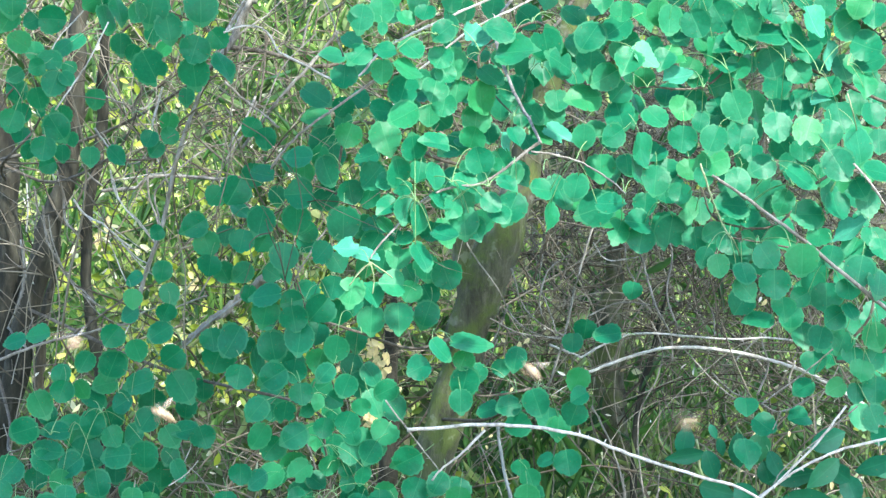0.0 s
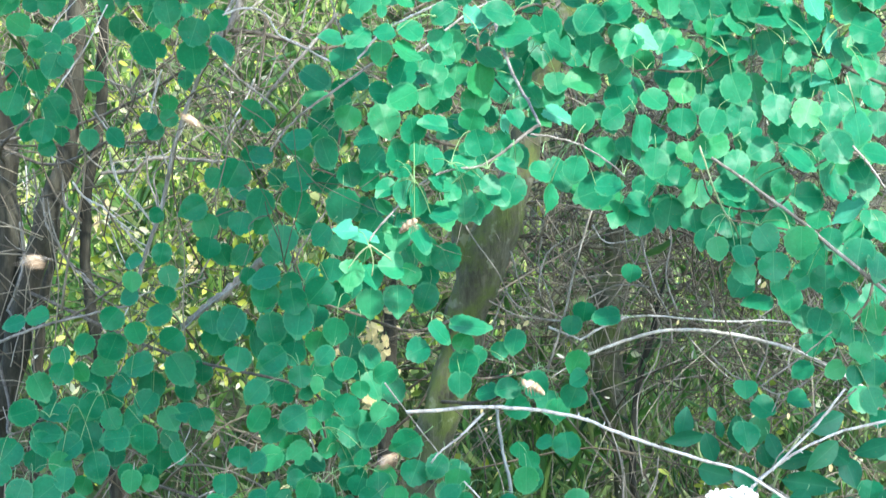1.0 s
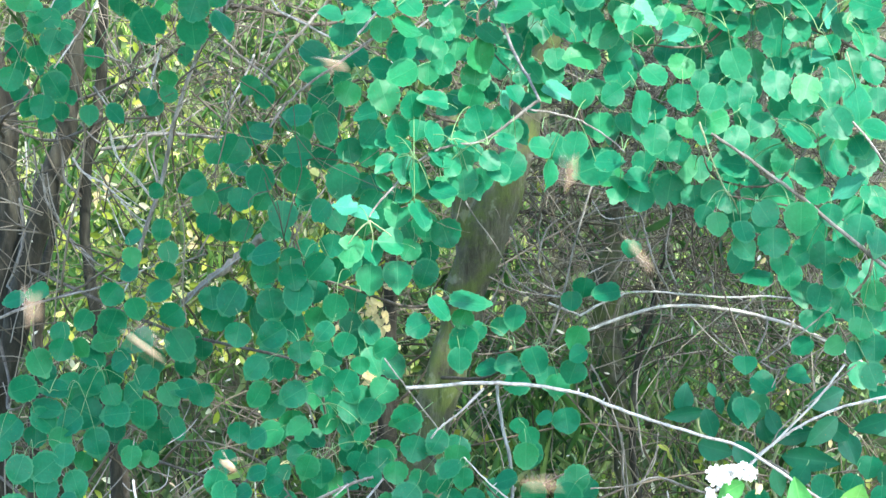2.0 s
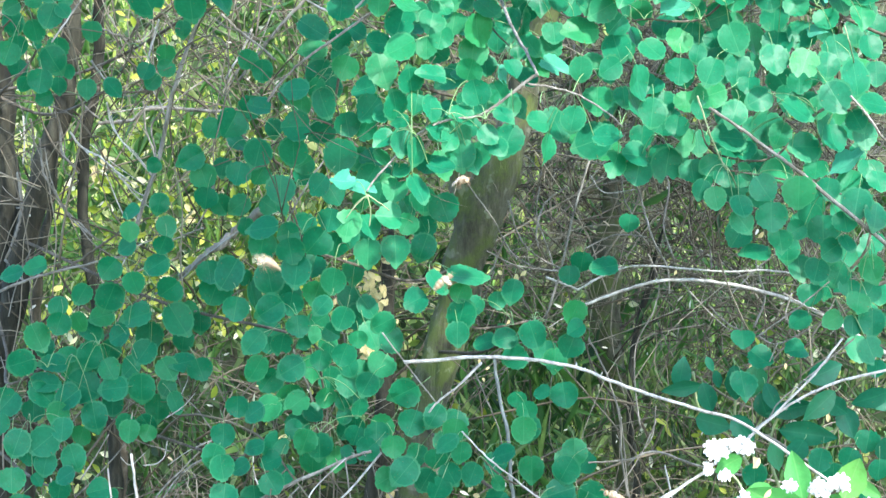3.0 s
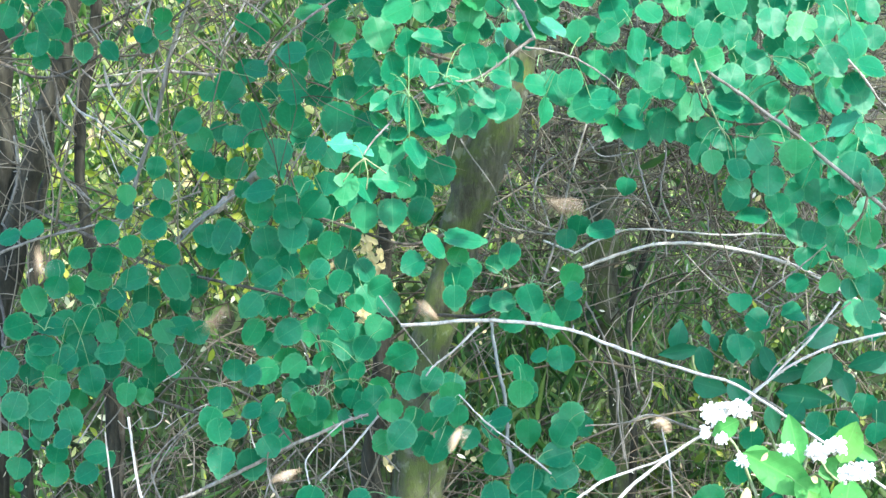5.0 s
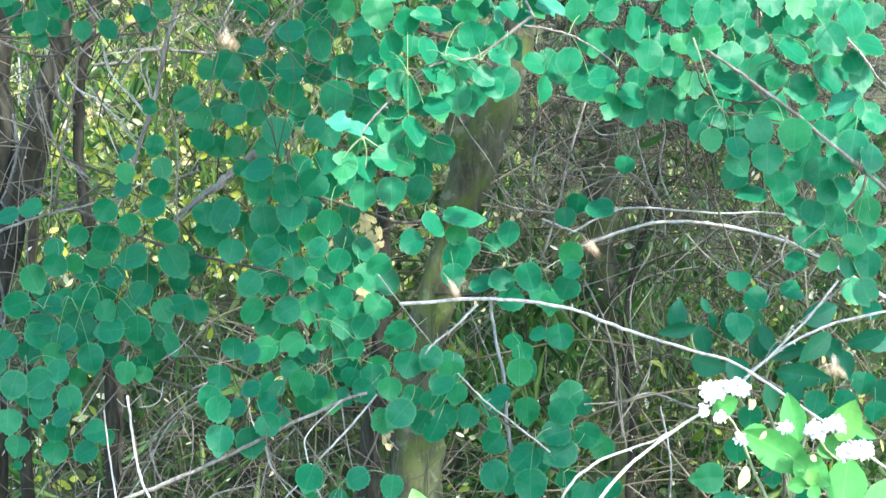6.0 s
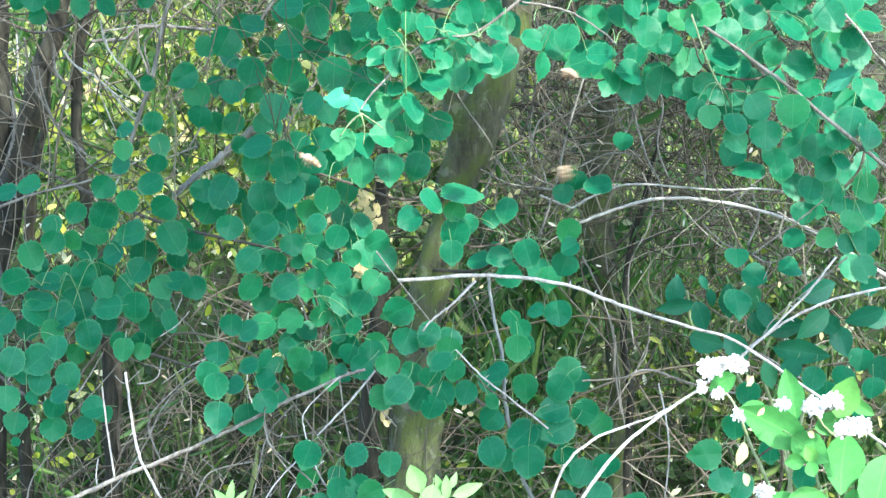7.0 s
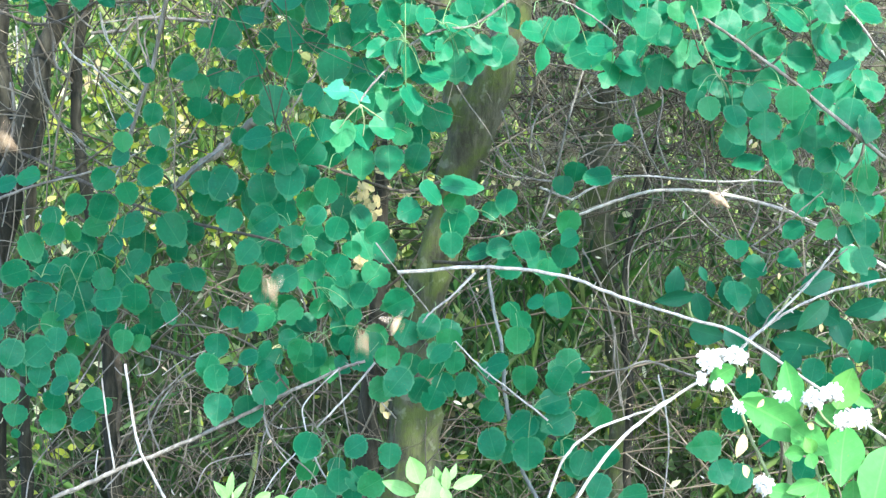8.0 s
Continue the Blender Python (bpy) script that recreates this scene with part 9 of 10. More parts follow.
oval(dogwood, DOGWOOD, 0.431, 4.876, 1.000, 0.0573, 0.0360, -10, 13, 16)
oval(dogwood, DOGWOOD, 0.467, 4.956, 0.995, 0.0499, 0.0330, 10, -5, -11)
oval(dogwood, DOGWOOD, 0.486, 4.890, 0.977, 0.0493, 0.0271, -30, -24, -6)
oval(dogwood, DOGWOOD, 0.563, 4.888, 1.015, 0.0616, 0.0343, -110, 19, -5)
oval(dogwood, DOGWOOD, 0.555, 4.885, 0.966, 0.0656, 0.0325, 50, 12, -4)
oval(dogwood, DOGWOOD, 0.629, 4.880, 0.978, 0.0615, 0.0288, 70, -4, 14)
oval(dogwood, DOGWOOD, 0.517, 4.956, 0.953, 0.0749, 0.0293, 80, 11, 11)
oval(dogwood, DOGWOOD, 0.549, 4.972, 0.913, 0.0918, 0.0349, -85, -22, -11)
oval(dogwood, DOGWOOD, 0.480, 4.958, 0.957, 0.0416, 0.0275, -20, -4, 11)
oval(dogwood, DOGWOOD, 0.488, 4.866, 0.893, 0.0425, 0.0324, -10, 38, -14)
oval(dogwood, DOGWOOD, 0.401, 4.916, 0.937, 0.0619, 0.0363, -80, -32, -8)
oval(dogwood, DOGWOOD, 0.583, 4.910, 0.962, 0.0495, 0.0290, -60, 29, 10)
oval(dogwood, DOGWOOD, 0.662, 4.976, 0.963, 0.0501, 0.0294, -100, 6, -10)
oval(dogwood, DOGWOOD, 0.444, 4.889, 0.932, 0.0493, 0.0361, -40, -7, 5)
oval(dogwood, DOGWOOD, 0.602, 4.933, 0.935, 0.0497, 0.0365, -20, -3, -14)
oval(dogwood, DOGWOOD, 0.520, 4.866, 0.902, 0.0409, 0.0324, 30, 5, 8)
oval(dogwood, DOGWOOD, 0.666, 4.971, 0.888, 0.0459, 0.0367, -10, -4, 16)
bough = stem(dogwood, "bough", BROWN, 0.0022, 0.0060, (0.429, 4.900, 0.787), (0.456, 4.915, 0.751), (0.515, 4.930, 0.774), (0.513, 5.035, 0.607), (0.510, 4.980, 0.500))
leaf(bough, 2, 0.393, 4.797, 0.787, 0.0435, 85, -10, -8, (0.439, 4.870, 0.775))
leaf(bough, 0, 0.414, 4.797, 0.750, 0.0403, -20, 17, -4, (0.426, 4.870, 0.791))
leaf(bough, 4, 0.444, 4.817, 0.738, 0.0388, 20, 2, -11, (0.451, 4.870, 0.758))
leaf(bough, 5, 0.617, 4.803, 0.844, 0.0274, 0, -2, 13)
leaf(bough, 8, 0.434, 4.801, 0.828, 0.0371, 0, -15, 15)
leaf(bough, 5, 0.550, 4.827, 0.894, 0.0340, 10, -10, -1)
leaf(bough, 1, 0.593, 4.834, 0.897, 0.0341, 20, 0, 8)
leaf(bough, 1, 0.634, 4.820, 0.882, 0.0356, 0, 15, 9)
leaf(bough, 6, 0.508, 5.018, 0.760, 0.0388, 0, 11, 13, (0.426, 4.870, 0.791))
leaf(bough, 6, 0.533, 5.025, 0.810, 0.0371, 30, -2, 11)
leaf(bough, 2, 0.590, 5.006, 0.847, 0.0370, 0, -11, 7)
leaf(bough, 1, 0.640, 4.997, 0.900, 0.0386, 10, -14, -7)
leaf(bough, 8, 0.470, 4.987, 0.850, 0.0368, 0, 4, 9)
leaf(bough, 8, 0.557, 4.997, 0.720, 0.0369, 20, -9, 10, (0.509, 4.870, 0.783))
flowering_shrub = thing("flowering_shrub", 0.515, 4.250, 0.0, "sunlit shrub with sun-brightened green leaves and white flower clusters", "shrub")
stem(flowering_shrub, "stem", GREEN, 0.0032, 0.0060, (0.358, 4.275, 0.969), (0.385, 4.275, 0.936), (0.405, 4.275, 0.888), (0.425, 4.275, 0.844), (0.445, 4.275, 0.803), (0.460, 4.275, 0.767), (0.515, 4.26, 0.35), (0.515, 4.25, -0.03))
stem(flowering_shrub, "stem", GREEN, 0.0032, 0.0060, (0.480, 4.275, 0.881), (0.489, 4.275, 0.852), (0.498, 4.275, 0.819), (0.506, 4.275, 0.767), (0.515, 4.26, 0.35), (0.515, 4.25, -0.03))
stem(flowering_shrub, "stem", GREEN, 0.0032, 0.0060, (0.532, 4.275, 0.892), (0.526, 4.275, 0.848), (0.530, 4.275, 0.804), (0.526, 4.275, 0.767), (0.515, 4.26, 0.35), (0.515, 4.25, -0.03))
stem(flowering_shrub, "stem", GREEN, 0.0032, 0.0060, (0.425, 4.275, 0.813), (0.440, 4.275, 0.797), (0.457, 4.275, 0.767), (0.515, 4.26, 0.35), (0.515, 4.25, -0.03))
stem(flowering_shrub, "stem", GREEN, 0.0032, 0.0060, (0.488, 4.275, 0.927), (0.504, 4.275, 0.903), (0.525, 4.275, 0.885), (0.547, 4.275, 0.841), (0.555, 4.275, 0.767), (0.515, 4.26, 0.35), (0.515, 4.25, -0.03))
oval(flowering_shrub, SUN_BRIGHTENED, 0.458, 4.270, 0.948, 0.0688, 0.0315, 165, -15, -16)
oval(flowering_shrub, SUN_BRIGHTENED, 0.526, 4.260, 0.948, 0.0587, 0.0415, -160, -8, 7)
oval(flowering_shrub, SUN_BRIGHTENED, 0.433, 4.245, 0.913, 0.1012, 0.0542, 119, -1, 2)
oval(flowering_shrub, SUN_BRIGHTENED, 0.478, 4.235, 0.884, 0.0597, 0.0441, -55, 6, -3)
oval(flowering_shrub, SUN_BRIGHTENED, 0.523, 4.262, 0.860, 0.0802, 0.0558, 8, 13, -8)
oval(flowering_shrub, SUN_BRIGHTENED, 0.566, 4.225, 0.834, 0.0922, 0.0596, 12, -10, -13)
oval(flowering_shrub, SUN_BRIGHTENED, 0.458, 4.225, 0.870, 0.0255, 0.0227, 80, -3, 10)
oval(flowering_shrub, SUN_BRIGHTENED, 0.477, 4.220, 0.880, 0.0241, 0.0198, 150, 4, 5)
oval(flowering_shrub, SUN_BRIGHTENED, 0.479, 4.220, 0.860, 0.0213, 0.0184, -20, 11, 0)
oval(flowering_shrub, SUN_BRIGHTENED, 0.471, 4.240, 0.823, 0.0441, 0.0228, 72, -12, -5)
oval(flowering_shrub, SUN_BRIGHTENED, 0.449, 4.250, 0.813, 0.0442, 0.0271, -80, -5, -10)
oval(flowering_shrub, SUN_BRIGHTENED, 0.491, 4.255, 0.805, 0.0429, 0.0314, 10, 2, -15)
oval(flowering_shrub, SUN_BRIGHTENED, 0.365, 4.230, 0.970, 0.0398, 0.0298, 60, 9, 8)
oval(flowering_shrub, SUN_BRIGHTENED, 0.549, 4.270, 0.932, 0.0373, 0.0186, -60, -14, 3)
oval(flowering_shrub, SUN_BRIGHTENED, 0.510, 4.280, 0.910, 0.0431, 0.0287, -110, -7, -2)
oval(flowering_shrub, SUN_BRIGHTENED, 0.538, 4.260, 0.807, 0.0429, 0.0286, 0, 0, -7)
oval(flowering_shrub, SUN_BRIGHTENED, 0.409, 4.290, 0.925, 0.0432, 0.0259, 80, 7, -12)
flower_head(flowering_shrub, 0.347, 4.190, 0.993, 0.0129)
flower_head(flowering_shrub, 0.362, 4.190, 0.999, 0.0078)
flower_head(flowering_shrub, 0.380, 4.190, 0.997, 0.0117)
flower_head(flowering_shrub, 0.337, 4.190, 0.971, 0.0058)
flower_head(flowering_shrub, 0.356, 4.190, 0.961, 0.0058)
flower_head(flowering_shrub, 0.382, 4.190, 0.934, 0.0071)
flower_head(flowering_shrub, 0.440, 4.190, 0.947, 0.0058)
flower_head(flowering_shrub, 0.478, 4.190, 0.944, 0.0123)
flower_head(flowering_shrub, 0.502, 4.190, 0.951, 0.0117)
flower_head(flowering_shrub, 0.518, 4.190, 0.916, 0.0123)
flower_head(flowering_shrub, 0.536, 4.190, 0.919, 0.0123)
flower_head(flowering_shrub, 0.417, 4.190, 0.833, 0.0117)
dry_leaf(flowering_shrub, 0.399, 4.210, 0.974, 0.016, 30)
dry_leaf(flowering_shrub, 0.388, 4.210, 0.881, 0.033, 10)
dry_leaf(flowering_shrub, 0.395, 4.210, 0.848, 0.021, -30)
dry_leaf(flowering_shrub, 0.413, 4.210, 0.935, 0.014, 40)
dry_leaf(flowering_shrub, 0.477, 4.210, 0.906, 0.016, -60)
shoot = thing("young_shoot", -0.022, 4.5, 0.0, "fresh pale green shoot with pointed leaflets", "seedling", "young shoots")
stem(shoot, "stem", GREEN, 0.003, 0.005, (-0.009, 4.510, 0.770), (-0.011, 4.500, 0.745), (-0.022, 4.5, 0.3), (-0.022, 4.5, -0.03))
oval(shoot, PALELEAF, -0.025, 4.470, 0.807, 0.0405, 0.0270, 160, 8, 1)
oval(shoot, PALELEAF, -0.047, 4.490, 0.780, 0.0498, 0.0196, 108, -12, -6)
oval(shoot, PALELEAF, -0.005, 4.480, 0.775, 0.0451, 0.0301, 10, 8, -5)
oval(shoot, PALELEAF, 0.017, 4.500, 0.790, 0.0332, 0.0136, 178, 8, 1)
oval(shoot, PALELEAF, 0.007, 4.510, 0.793, 0.0273, 0.0121, 160, 8, 1)
oval(shoot, PALELEAF, 0.046, 4.490, 0.788, 0.0437, 0.0181, -112, 8, -1)
oval(shoot, PALELEAF, 0.027, 4.520, 0.796, 0.0243, 0.0106, -160, 8, -4)
oval(shoot, PALELEAF, -0.017, 4.470, 0.764, 0.0330, 0.0195, 20, 8, -4)
oval(shoot, PALELEAF, 0.017, 4.460, 0.772, 0.0300, 0.0150, -20, 8, 1)
shoot = thing("young_shoot", -0.272, 4.5, 0.0, "fresh pale green shoot with pointed leaflets", "seedling", "young shoots")
stem(shoot, "stem", GREEN, 0.003, 0.005, (-0.272, 4.510, 0.765), (-0.272, 4.5, 0.728), (-0.272, 4.5, 0.3), (-0.272, 4.5, -0.03))
oval(shoot, PALELEAF, -0.274, 4.482, 0.785, 0.0376, 0.0116, -170, 4, 7)
oval(shoot, PALELEAF, -0.287, 4.508, 0.773, 0.0341, 0.0150, 140, 4, 6)
oval(shoot, PALELEAF, -0.265, 4.519, 0.769, 0.0341, 0.0117, -150, -23, -22)
oval(shoot, PALELEAF, -0.234, 4.507, 0.762, 0.0303, 0.0166, 60, 8, -1)
oval(shoot, PALELEAF, -0.202, 4.480, 0.762, 0.0301, 0.0182, -80, -11, -7)

# ---------------------------------------------------------------- unseen leafy crown added overhead to cast shade
def shade_crown_place(rng):
    """A leaf's place in the unseen crown, cut along the sun's rays to shade chosen parts: closed over the left and the
    low part of the hedge, open over its right, broken over the thicket.
    """
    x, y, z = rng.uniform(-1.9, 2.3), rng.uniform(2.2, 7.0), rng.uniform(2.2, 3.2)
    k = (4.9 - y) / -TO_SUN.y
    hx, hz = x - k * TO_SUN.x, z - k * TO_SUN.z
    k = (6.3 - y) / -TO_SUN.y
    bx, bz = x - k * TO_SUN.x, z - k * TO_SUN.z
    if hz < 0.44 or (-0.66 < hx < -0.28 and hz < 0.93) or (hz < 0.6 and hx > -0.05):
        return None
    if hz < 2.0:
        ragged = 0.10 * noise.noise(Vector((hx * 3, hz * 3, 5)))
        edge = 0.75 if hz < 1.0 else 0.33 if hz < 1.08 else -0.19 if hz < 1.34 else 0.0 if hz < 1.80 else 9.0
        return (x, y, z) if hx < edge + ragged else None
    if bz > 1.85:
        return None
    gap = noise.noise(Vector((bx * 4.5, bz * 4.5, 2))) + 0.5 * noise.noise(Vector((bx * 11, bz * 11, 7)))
    if gap > SHADE_GAP + (0.45 if bx > -0.2 else -0.4 if bz > 1.45 else -2.0):
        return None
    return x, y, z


# limbs added out of view to carry the shading leaves
for i in range(9):
    a = 0.7 * i + 0.3
    reach, top = 0.9 + 0.35 * (i % 3), 2.5 + 0.22 * (i % 4)
    x0, z0 = 0.19 + 0.01 * i, 1.95 + 0.11 * i
    dx, dy = math.cos(a) * reach, -abs(math.sin(a)) * reach * 1.7 if i % 3 else abs(math.sin(a)) * reach
    stem(aspen, "limb", BARK_MOSS, 0.034, 0.008, (x0, 5.55, z0), (x0 + dx * 0.3, 5.55 + dy * 0.3, z0 + 0.28), (x0 + dx * 0.7, 5.55 + dy * 0.7, max(2.3, top)), (x0 + dx, 5.55 + dy, max(2.4, top + 0.15)))
scatter("foliage", SHADE_CANOPY, SHADE_LEAVES, 31, shade_crown_place, (0.05, 0.08), "unseen round green leaves overhead, added to shade the hedge", "tree", aspen)


# ---------------------------------------------------------------- bees
def build_bee():
    """A tan bee: furry thorax and head, banded abdomen, two pairs of clear wings, legs and feelers."""
    bee = tagged(new("bee"), "tan honeybee with brown bands flying past", "bee", "bees in flight")
    bee.empty_display_size = 0.01

    def blob(name, material, x, y, z, sx, sy, sz, parent=bee):
        v, f = ball(1.0, 8, 10)
        v = [(a * sx + x, b * sy + y, c * sz + z) for a, b, c in v]
        ob = new(name, raw(name, v, f, material))
        ob.parent = parent
        return ob

    blob("thorax", FUR, 0, 0, 0, 0.0042, 0.0048, 0.0042)
    head = blob("head", FUR, 0, 0.0068, -0.0006, 0.0031, 0.0024, 0.0030)
    blob("eye", BAND, 0.0026, 0.0076, 0, 0.0010, 0.0014, 0.0020, head)
    blob("eye", BAND, -0.0026, 0.0076, 0, 0.0010, 0.0014, 0.0020, head)
    for i in range(5):
        u = i / 4
        blob("abdomen_segment", FUR if i % 2 == 0 else BAND, 0, -0.0058 - 0.0022 * i, -0.0006 - 0.0006 * i, 0.0043 - 0.0024 * u * u, 0.0022, 0.0040 - 0.0022 * u * u)
    for side in (-1, 1):
        for k in range(3):
            v, f = tube([(side * 0.003, 0.002 - 0.002 * k, -0.003, 0.0004), (side * 0.006, 0.002 - 0.003 * k, -0.005, 0.0004), (side * 0.005, 0.001 - 0.004 * k, -0.009, 0.0003)], 4)
            leg = new("leg", raw("leg", v, f, BAND))
            leg.parent = bee
        v, f = tube([(side * 0.001, 0.009, 0.001, 0.0002), (side * 0.0022, 0.0115, 0.0015, 0.0002), (side * 0.003, 0.0135, 0.0, 0.0002)], 4)
        feeler = new("feeler", raw("feeler", v, f, BAND))
        feeler.parent = head
        pts = []
        for i in range(14):
            a = 2 * math.pi * i / 14
            pts.append((side * (0.0068 + 0.0068 * math.cos(a)), -0.002 + 0.0030 * math.sin(a) - 0.0016 * math.cos(a), 0.0))
        fore = raw("wing", pts + [(p[0], p[1], 0.00012) for p in pts], [tuple(range(14))[::-1], tuple(range(14, 28))] + [(i, (i + 1) % 14, 14 + (i + 1) % 14, 14 + i) for i in range(14)], WING)
        wing = new("wing", fore)
        wing.parent = bee
        wing.location = (side * 0.002, 0.0, 0.0035)
    return bee


first = build_bee()
bees = [first] + [copy_thing(first, pose(0, 3, 1, 0, 0, 40 * i)) for i in range(1, 7)]


def beat(bee):
    """Keys the beat of a bee's wings."""
    for wing in [c for c in bee.children if c.name.startswith("wing")]:
        side = 1 if wing.location.x > 0 else -1
        place = tuple(wing.location)
        walk(wing, [(i / 15, pose(*place, 0, (35 if i % 2 else -40) * side, 12 * side)) for i in range(121)])


def motions():
    walk(bees[0], [(0.0, pose(-0.330, 3.000, 1.310, 7, -9, 7)), (0.25, pose(-0.418, 3.000, 1.293, 29, 19, -15)), (0.5, pose(-0.475, 3.000, 1.329, 32, 17, 17)), (0.75, pose(-0.465, 3.000, 1.307, 33, 19, 58)), (1.0, pose(-0.365, 3.000, 1.368, 15, -10, 13)), (1.25, pose(-0.306, 3.000, 1.256, 20, -6, 25)), (1.5, pose(-0.264, 3.000, 1.232, 17, -12, 62)), (1.8, pose(-0.114, 3.000, 1.162, 19, 4, 37)), (2.1, pose(-0.324, 3.000, 1.308, 18, -13, 45)), (2.4, pose(-0.270, 3.000, 1.212, 15, -13, 34)), (2.7, pose(-0.258, 3.000, 1.377, 11, 8, 39)), (3.0, pose(-0.156, 3.000, 1.322, 9, 5, 56)), (3.25, pose(-0.141, 3.000, 1.210, 18, 4, 39)), (3.5, pose(-0.055, 3.000, 1.028, 32, 9, 67)), (3.75, pose(0.067, 3.000, 1.049, 21, -7, 36)), (4.0, pose(0.108, 3.000, 1.157, 22, -1, -17)), (4.25, pose(0.077, 3.000, 1.195, 15, 13, 23)), (4.5, pose(0.069, 3.000, 1.277, 8, 9, 25)), (4.8, pose(0.042, 3.000, 1.208, 21, -17, 1)), (5.1, pose(-0.001, 3.000, 1.115, 33, -18, -53)), (5.4, pose(-0.054, 3.000, 1.152, 10, -16, -91)), (5.7, pose(0.002, 3.000, 1.104, 35, 6, -56)), (6.0, pose(-0.021, 3.000, 0.960, 32, 0, -67)), (6.25, pose(-0.009, 3.000, 1.004, 26, -6, -107)), (6.5, pose(0.013, 3.000, 1.130, 15, -5, -133)), (6.75, pose(-0.027, 3.000, 1.083, 23, 15, -168)), (7.0, pose(0.020, 3.000, 0.964, 5, 7, -160)), (7.25, pose(0.046, 3.000, 0.995, 19, 15, -213)), (7.5, pose(0.018, 3.000, 0.945, 32, 10, -193)), (7.75, pose(-0.046, 3.000, 1.025, 9, -2, -218)), (8.0, pose(-0.064, 3.000, 1.168, 12, -7, -198))])
    walk(bees[1], [(0.0, pose(-0.260, 3.090, 1.237, 21, 17, 134)), (0.25, pose(-0.305, 3.090, 1.262, 25, 19, 139)), (0.5, pose(-0.397, 3.090, 1.258, 7, 14, 103)), (0.75, pose(-0.430, 3.090, 1.276, 11, 13, 112)), (1.0, pose(-0.482, 3.090, 1.303, 9, -8, 88)), (1.25, pose(-0.443, 3.090, 1.317, 17, 11, 37)), (1.5, pose(-0.484, 3.090, 1.243, 34, -18, 32)), (1.8, pose(-0.377, 3.090, 1.162, 9, 3, -4)), (2.1, pose(-0.375, 3.090, 1.343, 25, 1, -37)), (2.4, pose(-0.375, 3.090, 1.308, 30, 12, -28)), (2.7, pose(-0.375, 3.090, 1.119, 10, -5, 18)), (3.0, pose(-0.474, 3.090, 1.220, 17, -9, 69)), (3.25, pose(-0.430, 3.090, 1.219, 10, 14, 67)), (3.5, pose(-0.332, 3.090, 1.162, 8, 19, 82)), (3.75, pose(-0.325, 3.090, 1.223, 13, 5, 84)), (4.0, pose(-0.352, 3.090, 1.268, 15, -19, 133)), (4.25, pose(-0.381, 3.090, 1.208, 7, 1, 100)), (4.5, pose(-0.474, 3.090, 1.242, 31, -12, 79)), (4.8, pose(-0.356, 3.090, 1.164, 19, -15, 26)), (5.1, pose(-0.371, 3.090, 1.323, 12, -13, 5)), (5.4, pose(-0.371, 3.090, 1.212, 33, -5, 20)), (5.7, pose(-0.371, 3.090, 1.129, 15, 17, 36)), (6.0, pose(-0.475, 3.090, 1.145, 6, 10, 41)), (6.25, pose(-0.440, 3.090, 1.168, 6, -19, 9)), (6.5, pose(-0.491, 3.090, 1.201, 26, -6, 47)), (6.75, pose(-0.450, 3.090, 1.185, 26, -17, 53)), (7.0, pose(-0.487, 3.090, 1.257, 26, 18, 76)), (7.25, pose(-0.472, 3.090, 1.212, 22, 0, 27)), (7.5, pose(-0.380, 3.090, 1.139, 16, 6, 65)), (7.75, pose(-0.351, 3.090, 1.216, 15, 1, 109)), (8.0, pose(-0.395, 3.090, 1.343, 6, 19, 152))])
    walk(bees[2], [(0.0, pose(0.084, 3.180, 1.269, 13, 19, 27)), (0.25, pose(0.018, 3.180, 1.352, 31, 1, -8)), (0.5, pose(-0.011, 3.180, 1.426, 9, 10, 10)), (0.75, pose(0.016, 3.180, 1.304, 11, -1, 53)), (1.0, pose(0.084, 3.180, 1.238, 19, 10, 70)), (1.25, pose(0.043, 3.180, 1.208, 14, 7, 86)), (1.5, pose(-0.004, 3.180, 1.226, 19, 4, 116)), (1.8, pose(-0.081, 3.180, 1.127, 19, -16, 131)), (2.1, pose(0.153, 3.180, 1.120, 28, 9, 120)), (2.4, pose(0.020, 3.180, 1.208, 19, 4, 74)), (2.7, pose(0.117, 3.180, 1.234, 9, 6, 77)), (3.0, pose(0.165, 3.180, 1.084, 21, 18, 99)), (3.25, pose(0.143, 3.180, 1.121, 5, -9, 107)), (3.5, pose(0.034, 3.180, 1.140, 7, 19, 130)), (3.75, pose(0.149, 3.180, 1.204, 28, -13, 152)), (4.0, pose(0.177, 3.180, 1.206, 31, 0, 97)), (4.25, pose(0.223, 3.180, 1.235, 21, 11, 91)), (4.5, pose(0.241, 3.180, 1.322, 28, -14, 77)), (4.8, pose(0.263, 3.180, 1.332, 26, -7, 130)), (5.1, pose(0.070, 3.180, 1.318, 31, -7, 127)), (5.4, pose(0.154, 3.180, 1.164, 32, 18, 149)), (5.7, pose(0.298, 3.180, 1.149, 29, 4, 122)), (6.0, pose(0.147, 3.180, 1.266, 7, -3, 156)), (6.25, pose(0.129, 3.180, 1.294, 29, -2, 151)), (6.5, pose(0.019, 3.180, 1.258, 11, 13, 101)), (6.75, pose(0.026, 3.180, 1.307, 22, -17, 143)), (7.0, pose(0.124, 3.180, 1.316, 31, -9, 173)), (7.25, pose(0.209, 3.180, 1.328, 14, -18, 171)), (7.5, pose(0.389, 3.180, 1.267, 10, -17, 196)), (7.75, pose(0.461, 3.180, 1.285, 8, 10, 241)), (8.0, pose(0.519, 3.180, 1.246, 13, -5, 276))])
